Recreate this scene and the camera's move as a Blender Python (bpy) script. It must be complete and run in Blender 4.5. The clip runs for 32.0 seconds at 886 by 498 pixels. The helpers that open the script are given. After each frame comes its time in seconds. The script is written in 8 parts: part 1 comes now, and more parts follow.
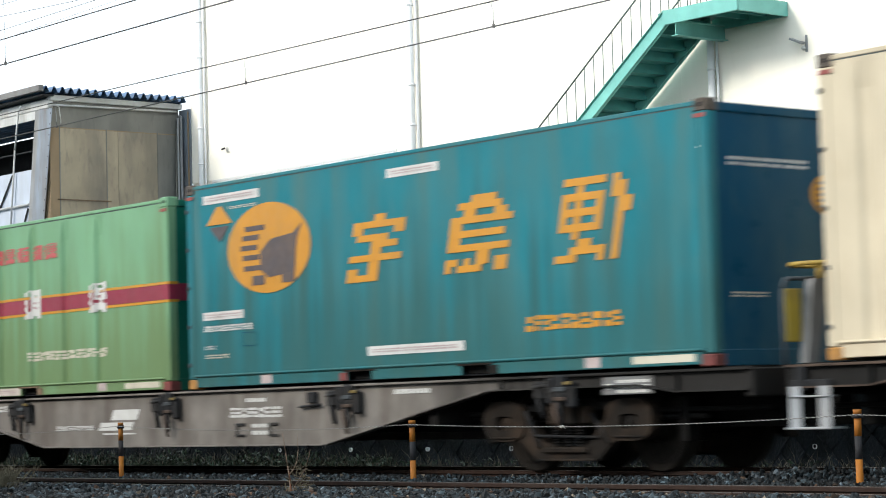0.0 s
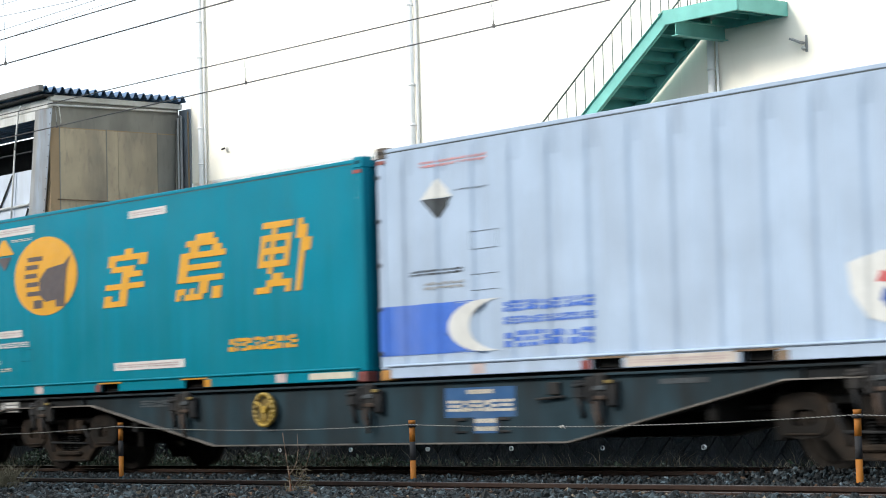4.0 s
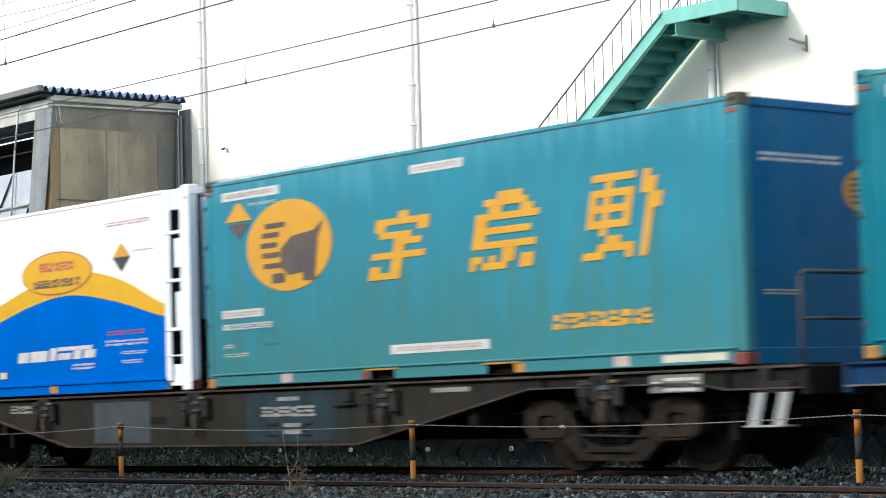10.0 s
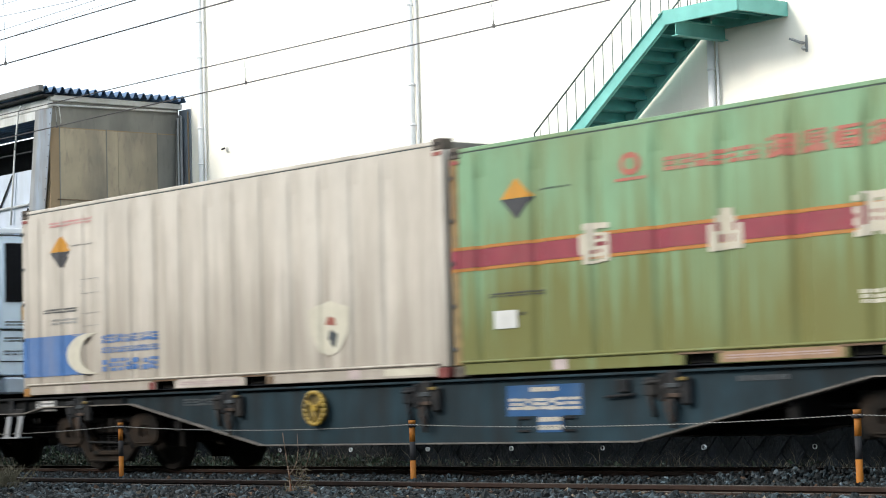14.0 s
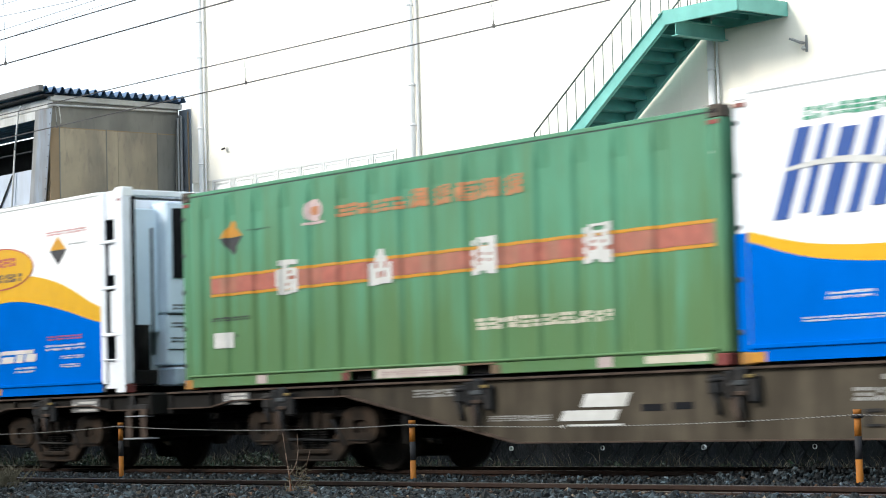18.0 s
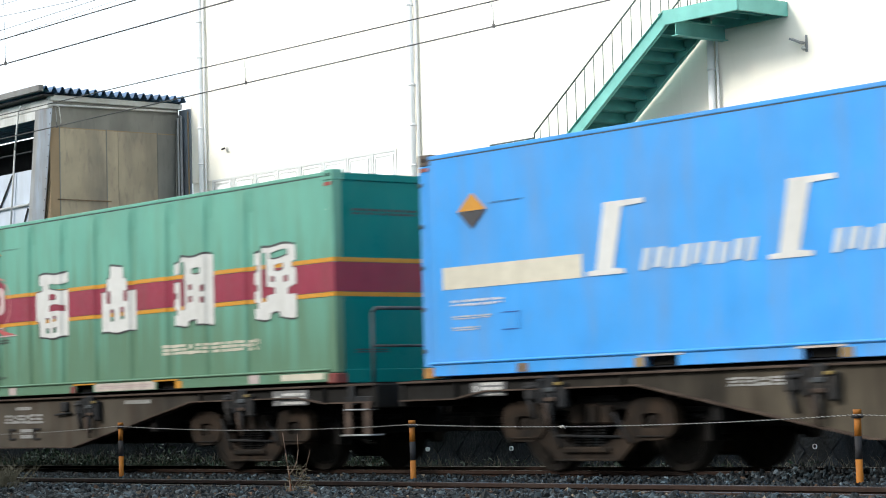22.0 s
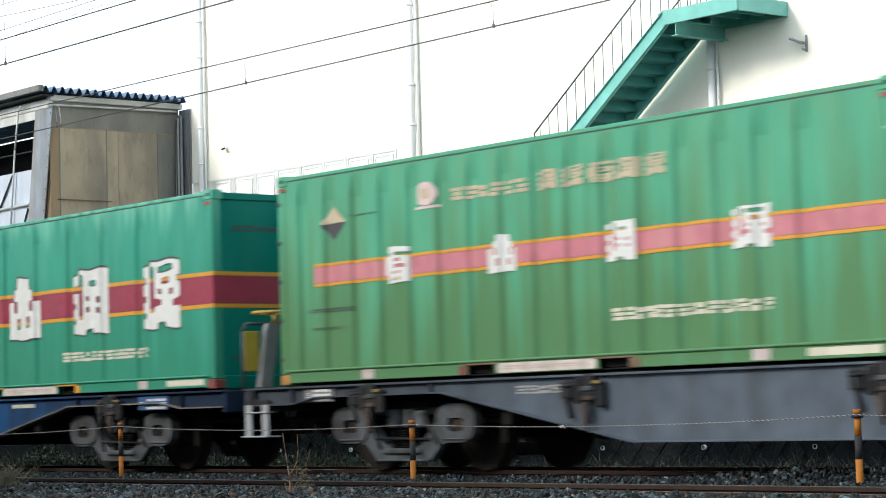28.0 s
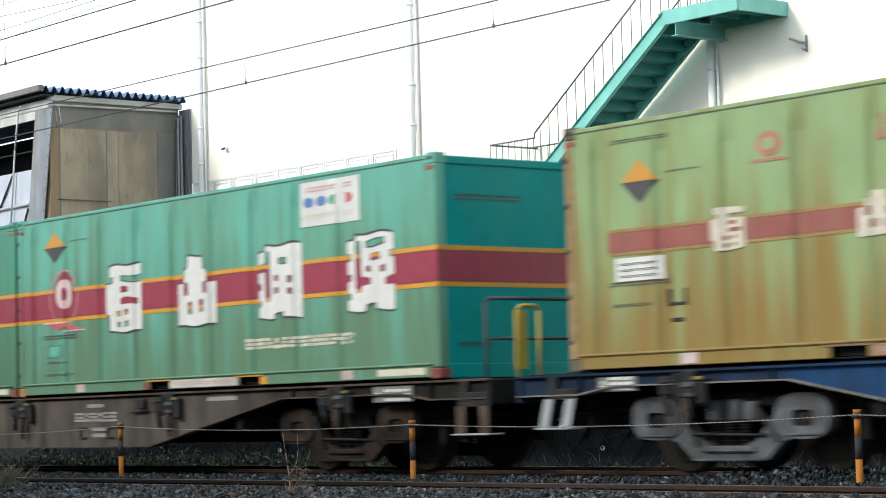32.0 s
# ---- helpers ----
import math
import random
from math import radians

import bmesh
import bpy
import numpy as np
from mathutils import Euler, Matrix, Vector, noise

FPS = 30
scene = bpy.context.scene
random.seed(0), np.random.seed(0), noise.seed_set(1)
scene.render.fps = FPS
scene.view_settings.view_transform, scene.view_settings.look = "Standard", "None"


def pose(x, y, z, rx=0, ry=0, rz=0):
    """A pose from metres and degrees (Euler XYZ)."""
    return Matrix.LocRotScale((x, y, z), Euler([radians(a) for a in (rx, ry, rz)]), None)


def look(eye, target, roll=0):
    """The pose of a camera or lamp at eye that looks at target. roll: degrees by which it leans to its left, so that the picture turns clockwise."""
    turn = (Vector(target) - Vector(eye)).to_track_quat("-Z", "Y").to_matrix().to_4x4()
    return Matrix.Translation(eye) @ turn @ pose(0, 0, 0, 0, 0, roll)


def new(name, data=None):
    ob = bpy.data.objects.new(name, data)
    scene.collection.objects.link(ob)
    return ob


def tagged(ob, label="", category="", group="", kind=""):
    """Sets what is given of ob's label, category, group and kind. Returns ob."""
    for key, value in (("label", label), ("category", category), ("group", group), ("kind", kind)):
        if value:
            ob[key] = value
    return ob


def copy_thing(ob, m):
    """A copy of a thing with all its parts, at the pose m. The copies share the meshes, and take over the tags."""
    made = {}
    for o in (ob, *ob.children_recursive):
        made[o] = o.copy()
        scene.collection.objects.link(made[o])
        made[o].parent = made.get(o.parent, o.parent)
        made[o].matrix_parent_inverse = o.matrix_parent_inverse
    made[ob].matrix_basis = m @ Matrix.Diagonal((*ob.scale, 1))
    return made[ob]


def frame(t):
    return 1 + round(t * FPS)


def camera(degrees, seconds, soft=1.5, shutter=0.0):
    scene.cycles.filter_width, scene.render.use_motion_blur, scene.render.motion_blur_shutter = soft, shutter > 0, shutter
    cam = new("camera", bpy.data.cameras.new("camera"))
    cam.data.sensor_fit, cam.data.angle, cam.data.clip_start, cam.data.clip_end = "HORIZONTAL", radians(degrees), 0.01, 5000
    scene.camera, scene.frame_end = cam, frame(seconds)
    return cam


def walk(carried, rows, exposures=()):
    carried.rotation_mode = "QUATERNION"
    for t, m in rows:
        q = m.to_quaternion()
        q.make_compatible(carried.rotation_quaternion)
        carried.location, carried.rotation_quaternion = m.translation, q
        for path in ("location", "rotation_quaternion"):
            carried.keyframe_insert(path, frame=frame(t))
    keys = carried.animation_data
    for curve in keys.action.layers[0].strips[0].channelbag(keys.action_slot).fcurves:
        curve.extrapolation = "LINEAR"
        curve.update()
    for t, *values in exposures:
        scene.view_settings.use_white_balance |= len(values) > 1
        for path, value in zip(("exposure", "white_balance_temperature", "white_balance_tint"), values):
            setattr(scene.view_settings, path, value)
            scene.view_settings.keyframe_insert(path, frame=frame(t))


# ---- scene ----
# x runs along the track (the train goes towards +x), y away from the camera, z up from the rail tops.
cam = camera(22.17, 32.0, soft=1.0, shutter=0.55)
EYE = Vector((0.0, -16.724, 0.675))
AIM = EYE + Vector((-0.77229, 0.63128, 0.07111)) * 30
CAM_POSE = look(EYE, AIM, -1.61)
walk(cam, [(0.0, CAM_POSE), (32.0, CAM_POSE)])

# how far the train has come, second by second
TRAVEL = [-15.053, -8.947, -2.804, 3.364, 9.549, 15.746, 21.951, 28.161, 34.375, 40.594, 46.818, 53.047, 59.282, 65.524, 71.773, 78.03,
          84.296, 90.568, 96.848, 103.133, 109.422, 115.714, 122.007, 128.301, 134.593, 140.885, 147.177, 153.471, 159.77, 166.081,
          172.411, 178.773, 185.18]

# ---- world, sun ----
SUN_FROM = Vector((-0.38, -0.925, 0.0)).normalized()
SUN_ELEV = radians(31)
world = bpy.data.worlds.new("world")
scene.world = world
world.use_nodes = True
wn = world.node_tree
sky = wn.nodes.new("ShaderNodeTexSky")
sky.sky_type = "NISHITA"
sky.sun_disc = False
sky.sun_elevation = SUN_ELEV
sky.sun_rotation = math.atan2(SUN_FROM.x, SUN_FROM.y)
sky.air_density, sky.dust_density, sky.ozone_density = 1.0, 4.0, 1.0
# thin bright cloud over the whole sky, uneven in broad patches
back = wn.nodes["Background"]
back.inputs["Strength"].default_value = 0.12
cloud_noise = wn.nodes.new("ShaderNodeTexNoise")
cloud_noise.inputs["Scale"].default_value, cloud_noise.inputs["Detail"].default_value = 2.2, 4.0
cloud = wn.nodes.new("ShaderNodeValToRGB")
cloud.color_ramp.elements[0].position, cloud.color_ramp.elements[1].position = 0.3, 0.7
cloud.color_ramp.elements[0].color, cloud.color_ramp.elements[1].color = (0.74, 0.885, 1.0, 1), (0.83, 0.935, 1.0, 1)
cloud_back = wn.nodes.new("ShaderNodeBackground")
cloud_back.inputs["Strength"].default_value = 1.0
cover = wn.nodes.new("ShaderNodeMixShader")
cover.inputs[0].default_value = 0.88
sky_way = wn.nodes.new("ShaderNodeTexCoord")
wn.links.new(sky_way.outputs["Generated"], cloud_noise.inputs["Vector"])
wn.links.new(cloud_noise.outputs["Fac"], cloud.inputs["Fac"])
wn.links.new(cloud.outputs["Color"], cloud_back.inputs["Color"])
wn.links.new(sky.outputs["Color"], back.inputs["Color"])
wn.links.new(back.outputs[0], cover.inputs[1])
wn.links.new(cloud_back.outputs[0], cover.inputs[2])
wn.links.new(cover.outputs[0], wn.nodes["World Output"].inputs["Surface"])

sun_data = bpy.data.lights.new("sun", "SUN")
sun_data.energy, sun_data.angle, sun_data.color = 1.7, radians(14), (1.0, 0.945, 0.86)
sun = new("sun", sun_data)
sun_way = Vector((SUN_FROM.x * math.cos(SUN_ELEV), SUN_FROM.y * math.cos(SUN_ELEV), math.sin(SUN_ELEV)))
sun.matrix_world = look(sun_way * 60, (0, 0, 0))
scene.view_settings.exposure = 0.9


# ---- materials ----
# how much of the listed tone each paint keeps: these all, others 0.81 against the raised exposure
FULL_TONE = ("wall_white_cladding", "downpipe_plastic", "window_frame_white", "stair_green_paint", "stair_green_tread", "container_paint_chilled_white", "container_paint_unit_white", "ladder_white_paint", "galvanised_steel")


def material(name, base, var=0.12, scale=5.0, dirt=None, amount=0.0, streak=0.0, low=0.45, rough=0.5, metal=0.0,
             bump=0.15, bump_scale=60.0, bump_size=0.01, coat=0.0, low_tint=None, spec=0.5, island=0.0, ends=None, crown=None):
    """Paint, metal, stone: base colour with broad and fine variation, and dirt in patches or upright streaks."""
    keep = 1.0 if name in FULL_TONE else 0.81
    base = [c * keep for c in base]
    dirt = [c * keep for c in dirt] if dirt else None
    low_tint = ([c * keep for c in low_tint[0]], low_tint[1], low_tint[2]) if low_tint else None
    m = bpy.data.materials.new(name)
    m.use_nodes = True
    nt = m.node_tree
    n, link = nt.nodes, nt.links.new
    bsdf = n["Principled BSDF"]
    tc, info = n.new("ShaderNodeTexCoord"), n.new("ShaderNodeObjectInfo")
    shift = n.new("ShaderNodeVectorMath")
    shift.operation = "ADD"
    comb = n.new("ShaderNodeCombineXYZ")
    mul = n.new("ShaderNodeMath")
    mul.operation, mul.inputs[1].default_value = "MULTIPLY", 37.0
    link(info.outputs["Random"], mul.inputs[0])
    for i in range(3):
        link(mul.outputs[0], comb.inputs[i])
    link(tc.outputs["Object"], shift.inputs[0])
    link(comb.outputs[0], shift.inputs[1])

    def tex(sc, detail, stretch=None):
        t = n.new("ShaderNodeTexNoise")
        t.inputs["Scale"].default_value, t.inputs["Detail"].default_value = sc, detail
        if stretch:
            mp = n.new("ShaderNodeMapping")
            mp.inputs["Scale"].default_value = stretch
            link(shift.outputs[0], mp.inputs["Vector"])
            link(mp.outputs[0], t.inputs["Vector"])
        else:
            link(shift.outputs[0], t.inputs["Vector"])
        return t.outputs["Fac"]

    def ramp(fac, a, b, ca, cb):
        r = n.new("ShaderNodeValToRGB")
        r.color_ramp.elements[0].position, r.color_ramp.elements[1].position = a, b
        r.color_ramp.elements[0].color, r.color_ramp.elements[1].color = (*ca, 1), (*cb, 1)
        link(fac, r.inputs["Fac"])
        return r.outputs["Color"]

    def mix(fac, a, b):
        x = n.new("ShaderNodeMix")
        x.data_type = "RGBA"
        link(fac, x.inputs[0])
        link(a, x.inputs[6])
        link(b, x.inputs[7])
        return x.outputs[2]

    dark, light = [c * (1 - var) for c in base], [min(1, c * (1 + var)) for c in base]
    colour = ramp(tex(scale, 5.0), 0.3, 0.7, dark, light)
    if dirt:
        fac = tex(1.4, 6.0, (2.2, 1.0, 0.30)) if streak else tex(2.2, 8.0)
        mask = ramp(fac, low, low + 0.28, (0, 0, 0), (amount,) * 3)
        tint = n.new("ShaderNodeRGB")
        tint.outputs[0].default_value = (*dirt, 1)
        colour = mix(mask, colour, tint.outputs[0])
        fine = ramp(tex(9.0, 6.0, (1.8, 1.0, 0.35) if streak else None), 0.55, 0.8, (0, 0, 0), (amount * 0.7,) * 3)
        colour = mix(fine, colour, tint.outputs[0])
    if ends:  # darker towards the bogies, with a ragged edge: colour, amount
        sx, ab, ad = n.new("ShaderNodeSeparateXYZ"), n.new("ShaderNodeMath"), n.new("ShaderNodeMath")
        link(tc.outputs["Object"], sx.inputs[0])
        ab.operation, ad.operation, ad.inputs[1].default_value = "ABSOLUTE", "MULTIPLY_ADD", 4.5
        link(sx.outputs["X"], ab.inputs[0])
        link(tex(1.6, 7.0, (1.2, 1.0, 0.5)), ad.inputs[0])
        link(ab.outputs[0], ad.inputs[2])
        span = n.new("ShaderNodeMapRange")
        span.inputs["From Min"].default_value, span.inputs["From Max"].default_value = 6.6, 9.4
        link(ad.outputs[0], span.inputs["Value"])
        end_tone = n.new("ShaderNodeRGB")
        end_tone.outputs[0].default_value = (*ends[0], 1)
        colour = mix(ramp(span.outputs[0], 0.0, 1.0, (0, 0, 0), (ends[1],) * 3), colour, end_tone.outputs[0])
    if low_tint:  # a ragged-edged lower tint, rust and dust on some paints, painted-in shade on others: colour, height at which it fades, amount
        sep = n.new("ShaderNodeSeparateXYZ")
        link(tc.outputs["Object"], sep.inputs[0])
        add = n.new("ShaderNodeMath")
        add.operation = "MULTIPLY_ADD"
        link(tex(3.0, 8.0, (1.7, 1.0, 0.09)), add.inputs[0])
        add.inputs[1].default_value = 4.6
        link(sep.outputs["Z"], add.inputs[2])
        fade = ramp(add.outputs[0], 0.0, 1.0, (low_tint[2],) * 3, (0, 0, 0))
        r = add.outputs[0].links[0].to_node
        mr = n.new("ShaderNodeMapRange")
        mr.inputs["From Min"].default_value, mr.inputs["From Max"].default_value = low_tint[1] + 1.75, low_tint[1] + 3.15
        link(add.outputs[0], mr.inputs["Value"])
        link(mr.outputs[0], r.inputs["Fac"])
        tint2 = n.new("ShaderNodeRGB")
        tint2.outputs[0].default_value = (*low_tint[0], 1)
        colour = mix(fade, colour, tint2.outputs[0])
    if crown:  # pale dribbles that run down from the top edge: colour, height above which they are dense, amount
        sep2, add2, mr2 = n.new("ShaderNodeSeparateXYZ"), n.new("ShaderNodeMath"), n.new("ShaderNodeMapRange")
        link(tc.outputs["Object"], sep2.inputs[0])
        add2.operation, add2.inputs[1].default_value = "MULTIPLY_ADD", 1.9
        link(tex(2.6, 7.0, (2.4, 1.0, 0.22)), add2.inputs[0])
        link(sep2.outputs["Z"], add2.inputs[2])
        mr2.inputs["From Min"].default_value, mr2.inputs["From Max"].default_value = crown[1] + 0.75, crown[1] + 1.45
        link(add2.outputs[0], mr2.inputs["Value"])
        pale = n.new("ShaderNodeRGB")
        pale.outputs[0].default_value = (*crown[0], 1)
        colour = mix(ramp(mr2.outputs[0], 0.0, 1.0, (0, 0, 0), (crown[2],) * 3), colour, pale.outputs[0])
    if island:  # piece by piece lighter or darker
        geo, pw, vm = n.new("ShaderNodeNewGeometry"), n.new("ShaderNodeMapRange"), n.new("ShaderNodeVectorMath")
        pw.inputs["To Min"].default_value, pw.inputs["To Max"].default_value = 0.35, island
        few = n.new("ShaderNodeMath")
        few.operation, few.inputs[1].default_value = "POWER", 1.0 + 0.6 * (island - 1)
        vm.operation = "SCALE"
        link(geo.outputs["Random Per Island"], few.inputs[0])
        link(few.outputs[0], pw.inputs["Value"])
        link(colour, vm.inputs[0])
        link(pw.outputs[0], vm.inputs["Scale"])
        colour = vm.outputs[0]
    link(colour, bsdf.inputs["Base Color"])
    rr = ramp(tex(scale * 2, 4.0), 0.3, 0.7, (max(0.05, rough - 0.1),) * 3, (min(1, rough + 0.12),) * 3)
    link(rr, bsdf.inputs["Roughness"])
    bsdf.inputs["Metallic"].default_value = metal
    bsdf.inputs["Specular IOR Level"].default_value = spec
    if coat:
        bsdf.inputs["Coat Weight"].default_value = coat
        bsdf.inputs["Coat Roughness"].default_value = 0.2
    if bump:
        b = n.new("ShaderNodeBump")
        b.inputs["Strength"].default_value, b.inputs["Distance"].default_value = bump, bump_size
        link(tex(bump_scale, 4.0), b.inputs["Height"])
        link(b.outputs[0], bsdf.inputs["Normal"])
    return m


RUST = (0.13, 0.065, 0.03)
SOOT = (0.035, 0.03, 0.025)
M = {}
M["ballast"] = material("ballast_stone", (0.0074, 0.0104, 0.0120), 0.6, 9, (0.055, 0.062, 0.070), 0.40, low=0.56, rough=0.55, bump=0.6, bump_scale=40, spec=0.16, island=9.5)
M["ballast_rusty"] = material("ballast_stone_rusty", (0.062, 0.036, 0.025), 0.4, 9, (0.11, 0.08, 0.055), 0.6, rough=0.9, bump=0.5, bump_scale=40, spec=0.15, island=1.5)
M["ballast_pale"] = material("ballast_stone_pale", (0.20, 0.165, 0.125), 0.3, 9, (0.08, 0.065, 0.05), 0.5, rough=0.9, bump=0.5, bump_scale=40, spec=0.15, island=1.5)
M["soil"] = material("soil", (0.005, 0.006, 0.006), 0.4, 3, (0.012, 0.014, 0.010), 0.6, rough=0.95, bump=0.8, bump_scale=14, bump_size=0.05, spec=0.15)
M["rail"] = material("rail_steel", (0.035, 0.020, 0.015), 0.3, 12, (0.04, 0.03, 0.025), 0.6, rough=0.7, metal=0.3, bump=0.3, spec=0.15)
M["rail_top"] = material("rail_running_face", (0.25, 0.22, 0.2), 0.15, 20, RUST, 0.3, rough=0.35, metal=0.9, bump=0.05)
M["sleeper"] = material("sleeper_concrete", (0.16, 0.15, 0.14), 0.2, 10, (0.06, 0.05, 0.04), 0.7, rough=0.9, bump=0.4, spec=0.15)
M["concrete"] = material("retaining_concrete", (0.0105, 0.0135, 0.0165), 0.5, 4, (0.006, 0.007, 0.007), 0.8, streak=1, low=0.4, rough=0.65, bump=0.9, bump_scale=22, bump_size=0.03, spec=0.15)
M["wall"] = material("wall_white_cladding", (0.85, 0.81, 0.715), 0.02, 0.8, (0.70, 0.66, 0.58), 0.14, streak=1, low=0.5, rough=0.6, bump=0.06, bump_scale=120)
M["label_beige"] = material("label_beige_strip", (0.56, 0.50, 0.45), 0.15, 9, (0.34, 0.25, 0.19), 0.5, streak=1, rough=0.6, bump=0.03)
M["vent_teal"] = material("vent_teal_plate", (0.10, 0.38, 0.30), 0.12, 9, (0.08, 0.24, 0.18), 0.4, rough=0.55, bump=0.05)
M["label_pink"] = material("label_pinkish_white", (0.50, 0.41, 0.40), 0.15, 12, (0.3, 0.24, 0.22), 0.5, rough=0.55, bump=0.03)
M["pipe_white"] = material("downpipe_plastic", (0.78, 0.79, 0.80), 0.04, 4, (0.6, 0.6, 0.58), 0.25, streak=1, rough=0.45)
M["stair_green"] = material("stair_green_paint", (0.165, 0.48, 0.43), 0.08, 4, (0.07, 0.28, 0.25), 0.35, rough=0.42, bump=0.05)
# darkened stair green: shade under landing and treads is in the colour
M["stair_shaded"] = material("stair_green_tread", (0.040, 0.235, 0.218), 0.1, 6, (0.03, 0.15, 0.14), 0.4, rough=0.55, bump=0.1)
# handrail green darkened in colour for its backlit look
M["rail_backlit"] = material("handrail_dark_green", (0.075, 0.125, 0.12), 0.15, 8, (0.12, 0.11, 0.09), 0.4, rough=0.5, metal=0.2, bump=0.03)
M["window_frame"] = material("window_frame_white", (0.60, 0.61, 0.60), 0.03, 6, rough=0.4, bump=0.03)
M["shed_tan"] = material("shed_tan_board", (0.37, 0.315, 0.225), 0.16, 1.6, (0.135, 0.125, 0.11), 0.75, streak=1, low=0.40, rough=0.75, bump=0.2)
M["shed_upper"] = material("shed_grey_tan_board", (0.215, 0.21, 0.185), 0.16, 2.0, (0.11, 0.11, 0.105), 0.7, streak=1, low=0.42, rough=0.75, bump=0.2)
M["shed_orange"] = material("shed_orange_board", (0.29, 0.21, 0.125), 0.12, 2.5, (0.22, 0.15, 0.09), 0.5, streak=1, low=0.42, rough=0.75, bump=0.2)
M["shed_pale"] = material("shed_pale_blue_sheet", (0.52, 0.58, 0.68), 0.05, 3, (0.42, 0.42, 0.42), 0.35, streak=1, rough=0.6)
M["shed_grey"] = material("shed_grey_sheet", (0.30, 0.31, 0.32), 0.12, 4, (0.18, 0.15, 0.12), 0.5, streak=1, rough=0.6, metal=0.2)
M["shed_fascia"] = material("shed_fascia_board", (0.20, 0.195, 0.19), 0.15, 3, (0.10, 0.085, 0.075), 0.6, streak=1, rough=0.7)
M["shed_white"] = material("shed_white_sheet", (0.62, 0.63, 0.62), 0.06, 3, (0.3, 0.26, 0.2), 0.5, streak=1, rough=0.6)
M["shed_blue"] = material("roof_blue_sheet", (0.10, 0.19, 0.34), 0.12, 6, (0.06, 0.06, 0.07), 0.5, rough=0.45, metal=0.3)
# dark braces and rivets, and the open bay's shade as a colour
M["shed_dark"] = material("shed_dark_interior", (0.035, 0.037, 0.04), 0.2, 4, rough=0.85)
M["cable"] = material("wire_copper_dark", (0.10, 0.095, 0.095), 0.1, 30, rough=0.55, metal=0.4, bump=0)
M["cable_thin"] = material("wire_grey", (0.30, 0.31, 0.33), 0.1, 30, rough=0.6, metal=0.3, bump=0)
M["post_orange"] = material("post_orange_paint", (0.37, 0.13, 0.013), 0.18, 12, (0.20, 0.08, 0.03), 0.6, rough=0.65, spec=0.25)
M["post_black"] = material("post_black_band", (0.030, 0.030, 0.033), 0.2, 12, (0.07, 0.06, 0.055), 0.4, rough=0.8, spec=0.2)
M["rope_white"] = material("rope_white_strand", (0.38, 0.37, 0.34), 0.1, 40, (0.22, 0.2, 0.17), 0.5, rough=0.8)
M["rope_black"] = material("rope_black_strand", (0.05, 0.05, 0.055), 0.2, 40, rough=0.8)
M["twig"] = material("dry_twig", (0.17, 0.115, 0.085), 0.3, 30, (0.30, 0.25, 0.19), 0.5, rough=0.85, spec=0.15)
M["twig_red"] = material("dry_twig_red", (0.17, 0.06, 0.028), 0.3, 30, (0.14, 0.08, 0.05), 0.5, rough=0.85, spec=0.15)
M["dry_leaf"] = material("dry_leaf", (0.125, 0.11, 0.075), 0.35, 20, (0.16, 0.12, 0.07), 0.6, rough=0.8, spec=0.15)
M["grass"] = material("weed_green", (0.025, 0.044, 0.024), 0.5, 9, (0.045, 0.05, 0.035), 0.6, rough=0.65, spec=0.2, island=1.9)
M["leaf"] = material("weed_leaf_green", (0.024, 0.045, 0.025), 0.5, 9, (0.07, 0.08, 0.06), 0.6, rough=0.5, spec=0.35, island=2.1)
M["straw"] = material("dry_straw", (0.11, 0.095, 0.07), 0.4, 9, (0.07, 0.06, 0.04), 0.6, rough=0.85, spec=0.15, island=2.0)
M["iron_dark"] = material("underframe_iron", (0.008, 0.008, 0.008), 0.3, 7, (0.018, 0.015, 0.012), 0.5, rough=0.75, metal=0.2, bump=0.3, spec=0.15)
M["tread_steel"] = material("wheel_tread_steel", (0.021, 0.018, 0.0155), 0.35, 12, SOOT, 0.5, rough=0.6, metal=0.4, spec=0.15)
M["bogie_brown"] = material("bogie_rust_dust", (0.037, 0.025, 0.017), 0.55, 7, (0.010, 0.009, 0.008), 0.95, low=0.35, rough=0.85, bump=0.3, spec=0.15)
M["bogie_grey"] = material("bogie_grey_paint", (0.088, 0.097, 0.108), 0.4, 7, (0.018, 0.017, 0.016), 0.9, low=0.40, rough=0.7, bump=0.2, spec=0.3)
M["casting"] = material("corner_casting_rusty", (0.20, 0.14, 0.09), 0.3, 14, RUST, 0.8, rough=0.8, metal=0.2)
M["casting_dark"] = material("corner_casting_dark", (0.105, 0.085, 0.068), 0.3, 14, (0.06, 0.045, 0.035), 0.7, rough=0.8, metal=0.1)
M["wagon_mark"] = material("wagon_marking_grey", (0.33, 0.33, 0.32), 0.15, 9, (0.12, 0.115, 0.10), 0.6, rough=0.6, bump=0.03)
M["post_sheet"] = material("shed_pale_steel", (0.25, 0.295, 0.35), 0.16, 3, (0.18, 0.145, 0.12), 0.7, streak=1, rough=0.5, metal=0.2)
M["flange_rust"] = material("flange_rusty_edge", (0.085, 0.060, 0.047), 0.35, 6, (0.03, 0.022, 0.018), 0.7, low=0.42, rough=0.8, bump=0.2, spec=0.15)
M["dark_grey"] = material("dark_grey_paint", (0.068, 0.078, 0.086), 0.3, 7, (0.02, 0.02, 0.02), 0.7, rough=0.7, bump=0.2, spec=0.25)
M["lock_iron"] = material("lock_iron", (0.016, 0.017, 0.019), 0.4, 9, (0.06, 0.05, 0.04), 0.5, rough=0.8, bump=0.3, spec=0.2)
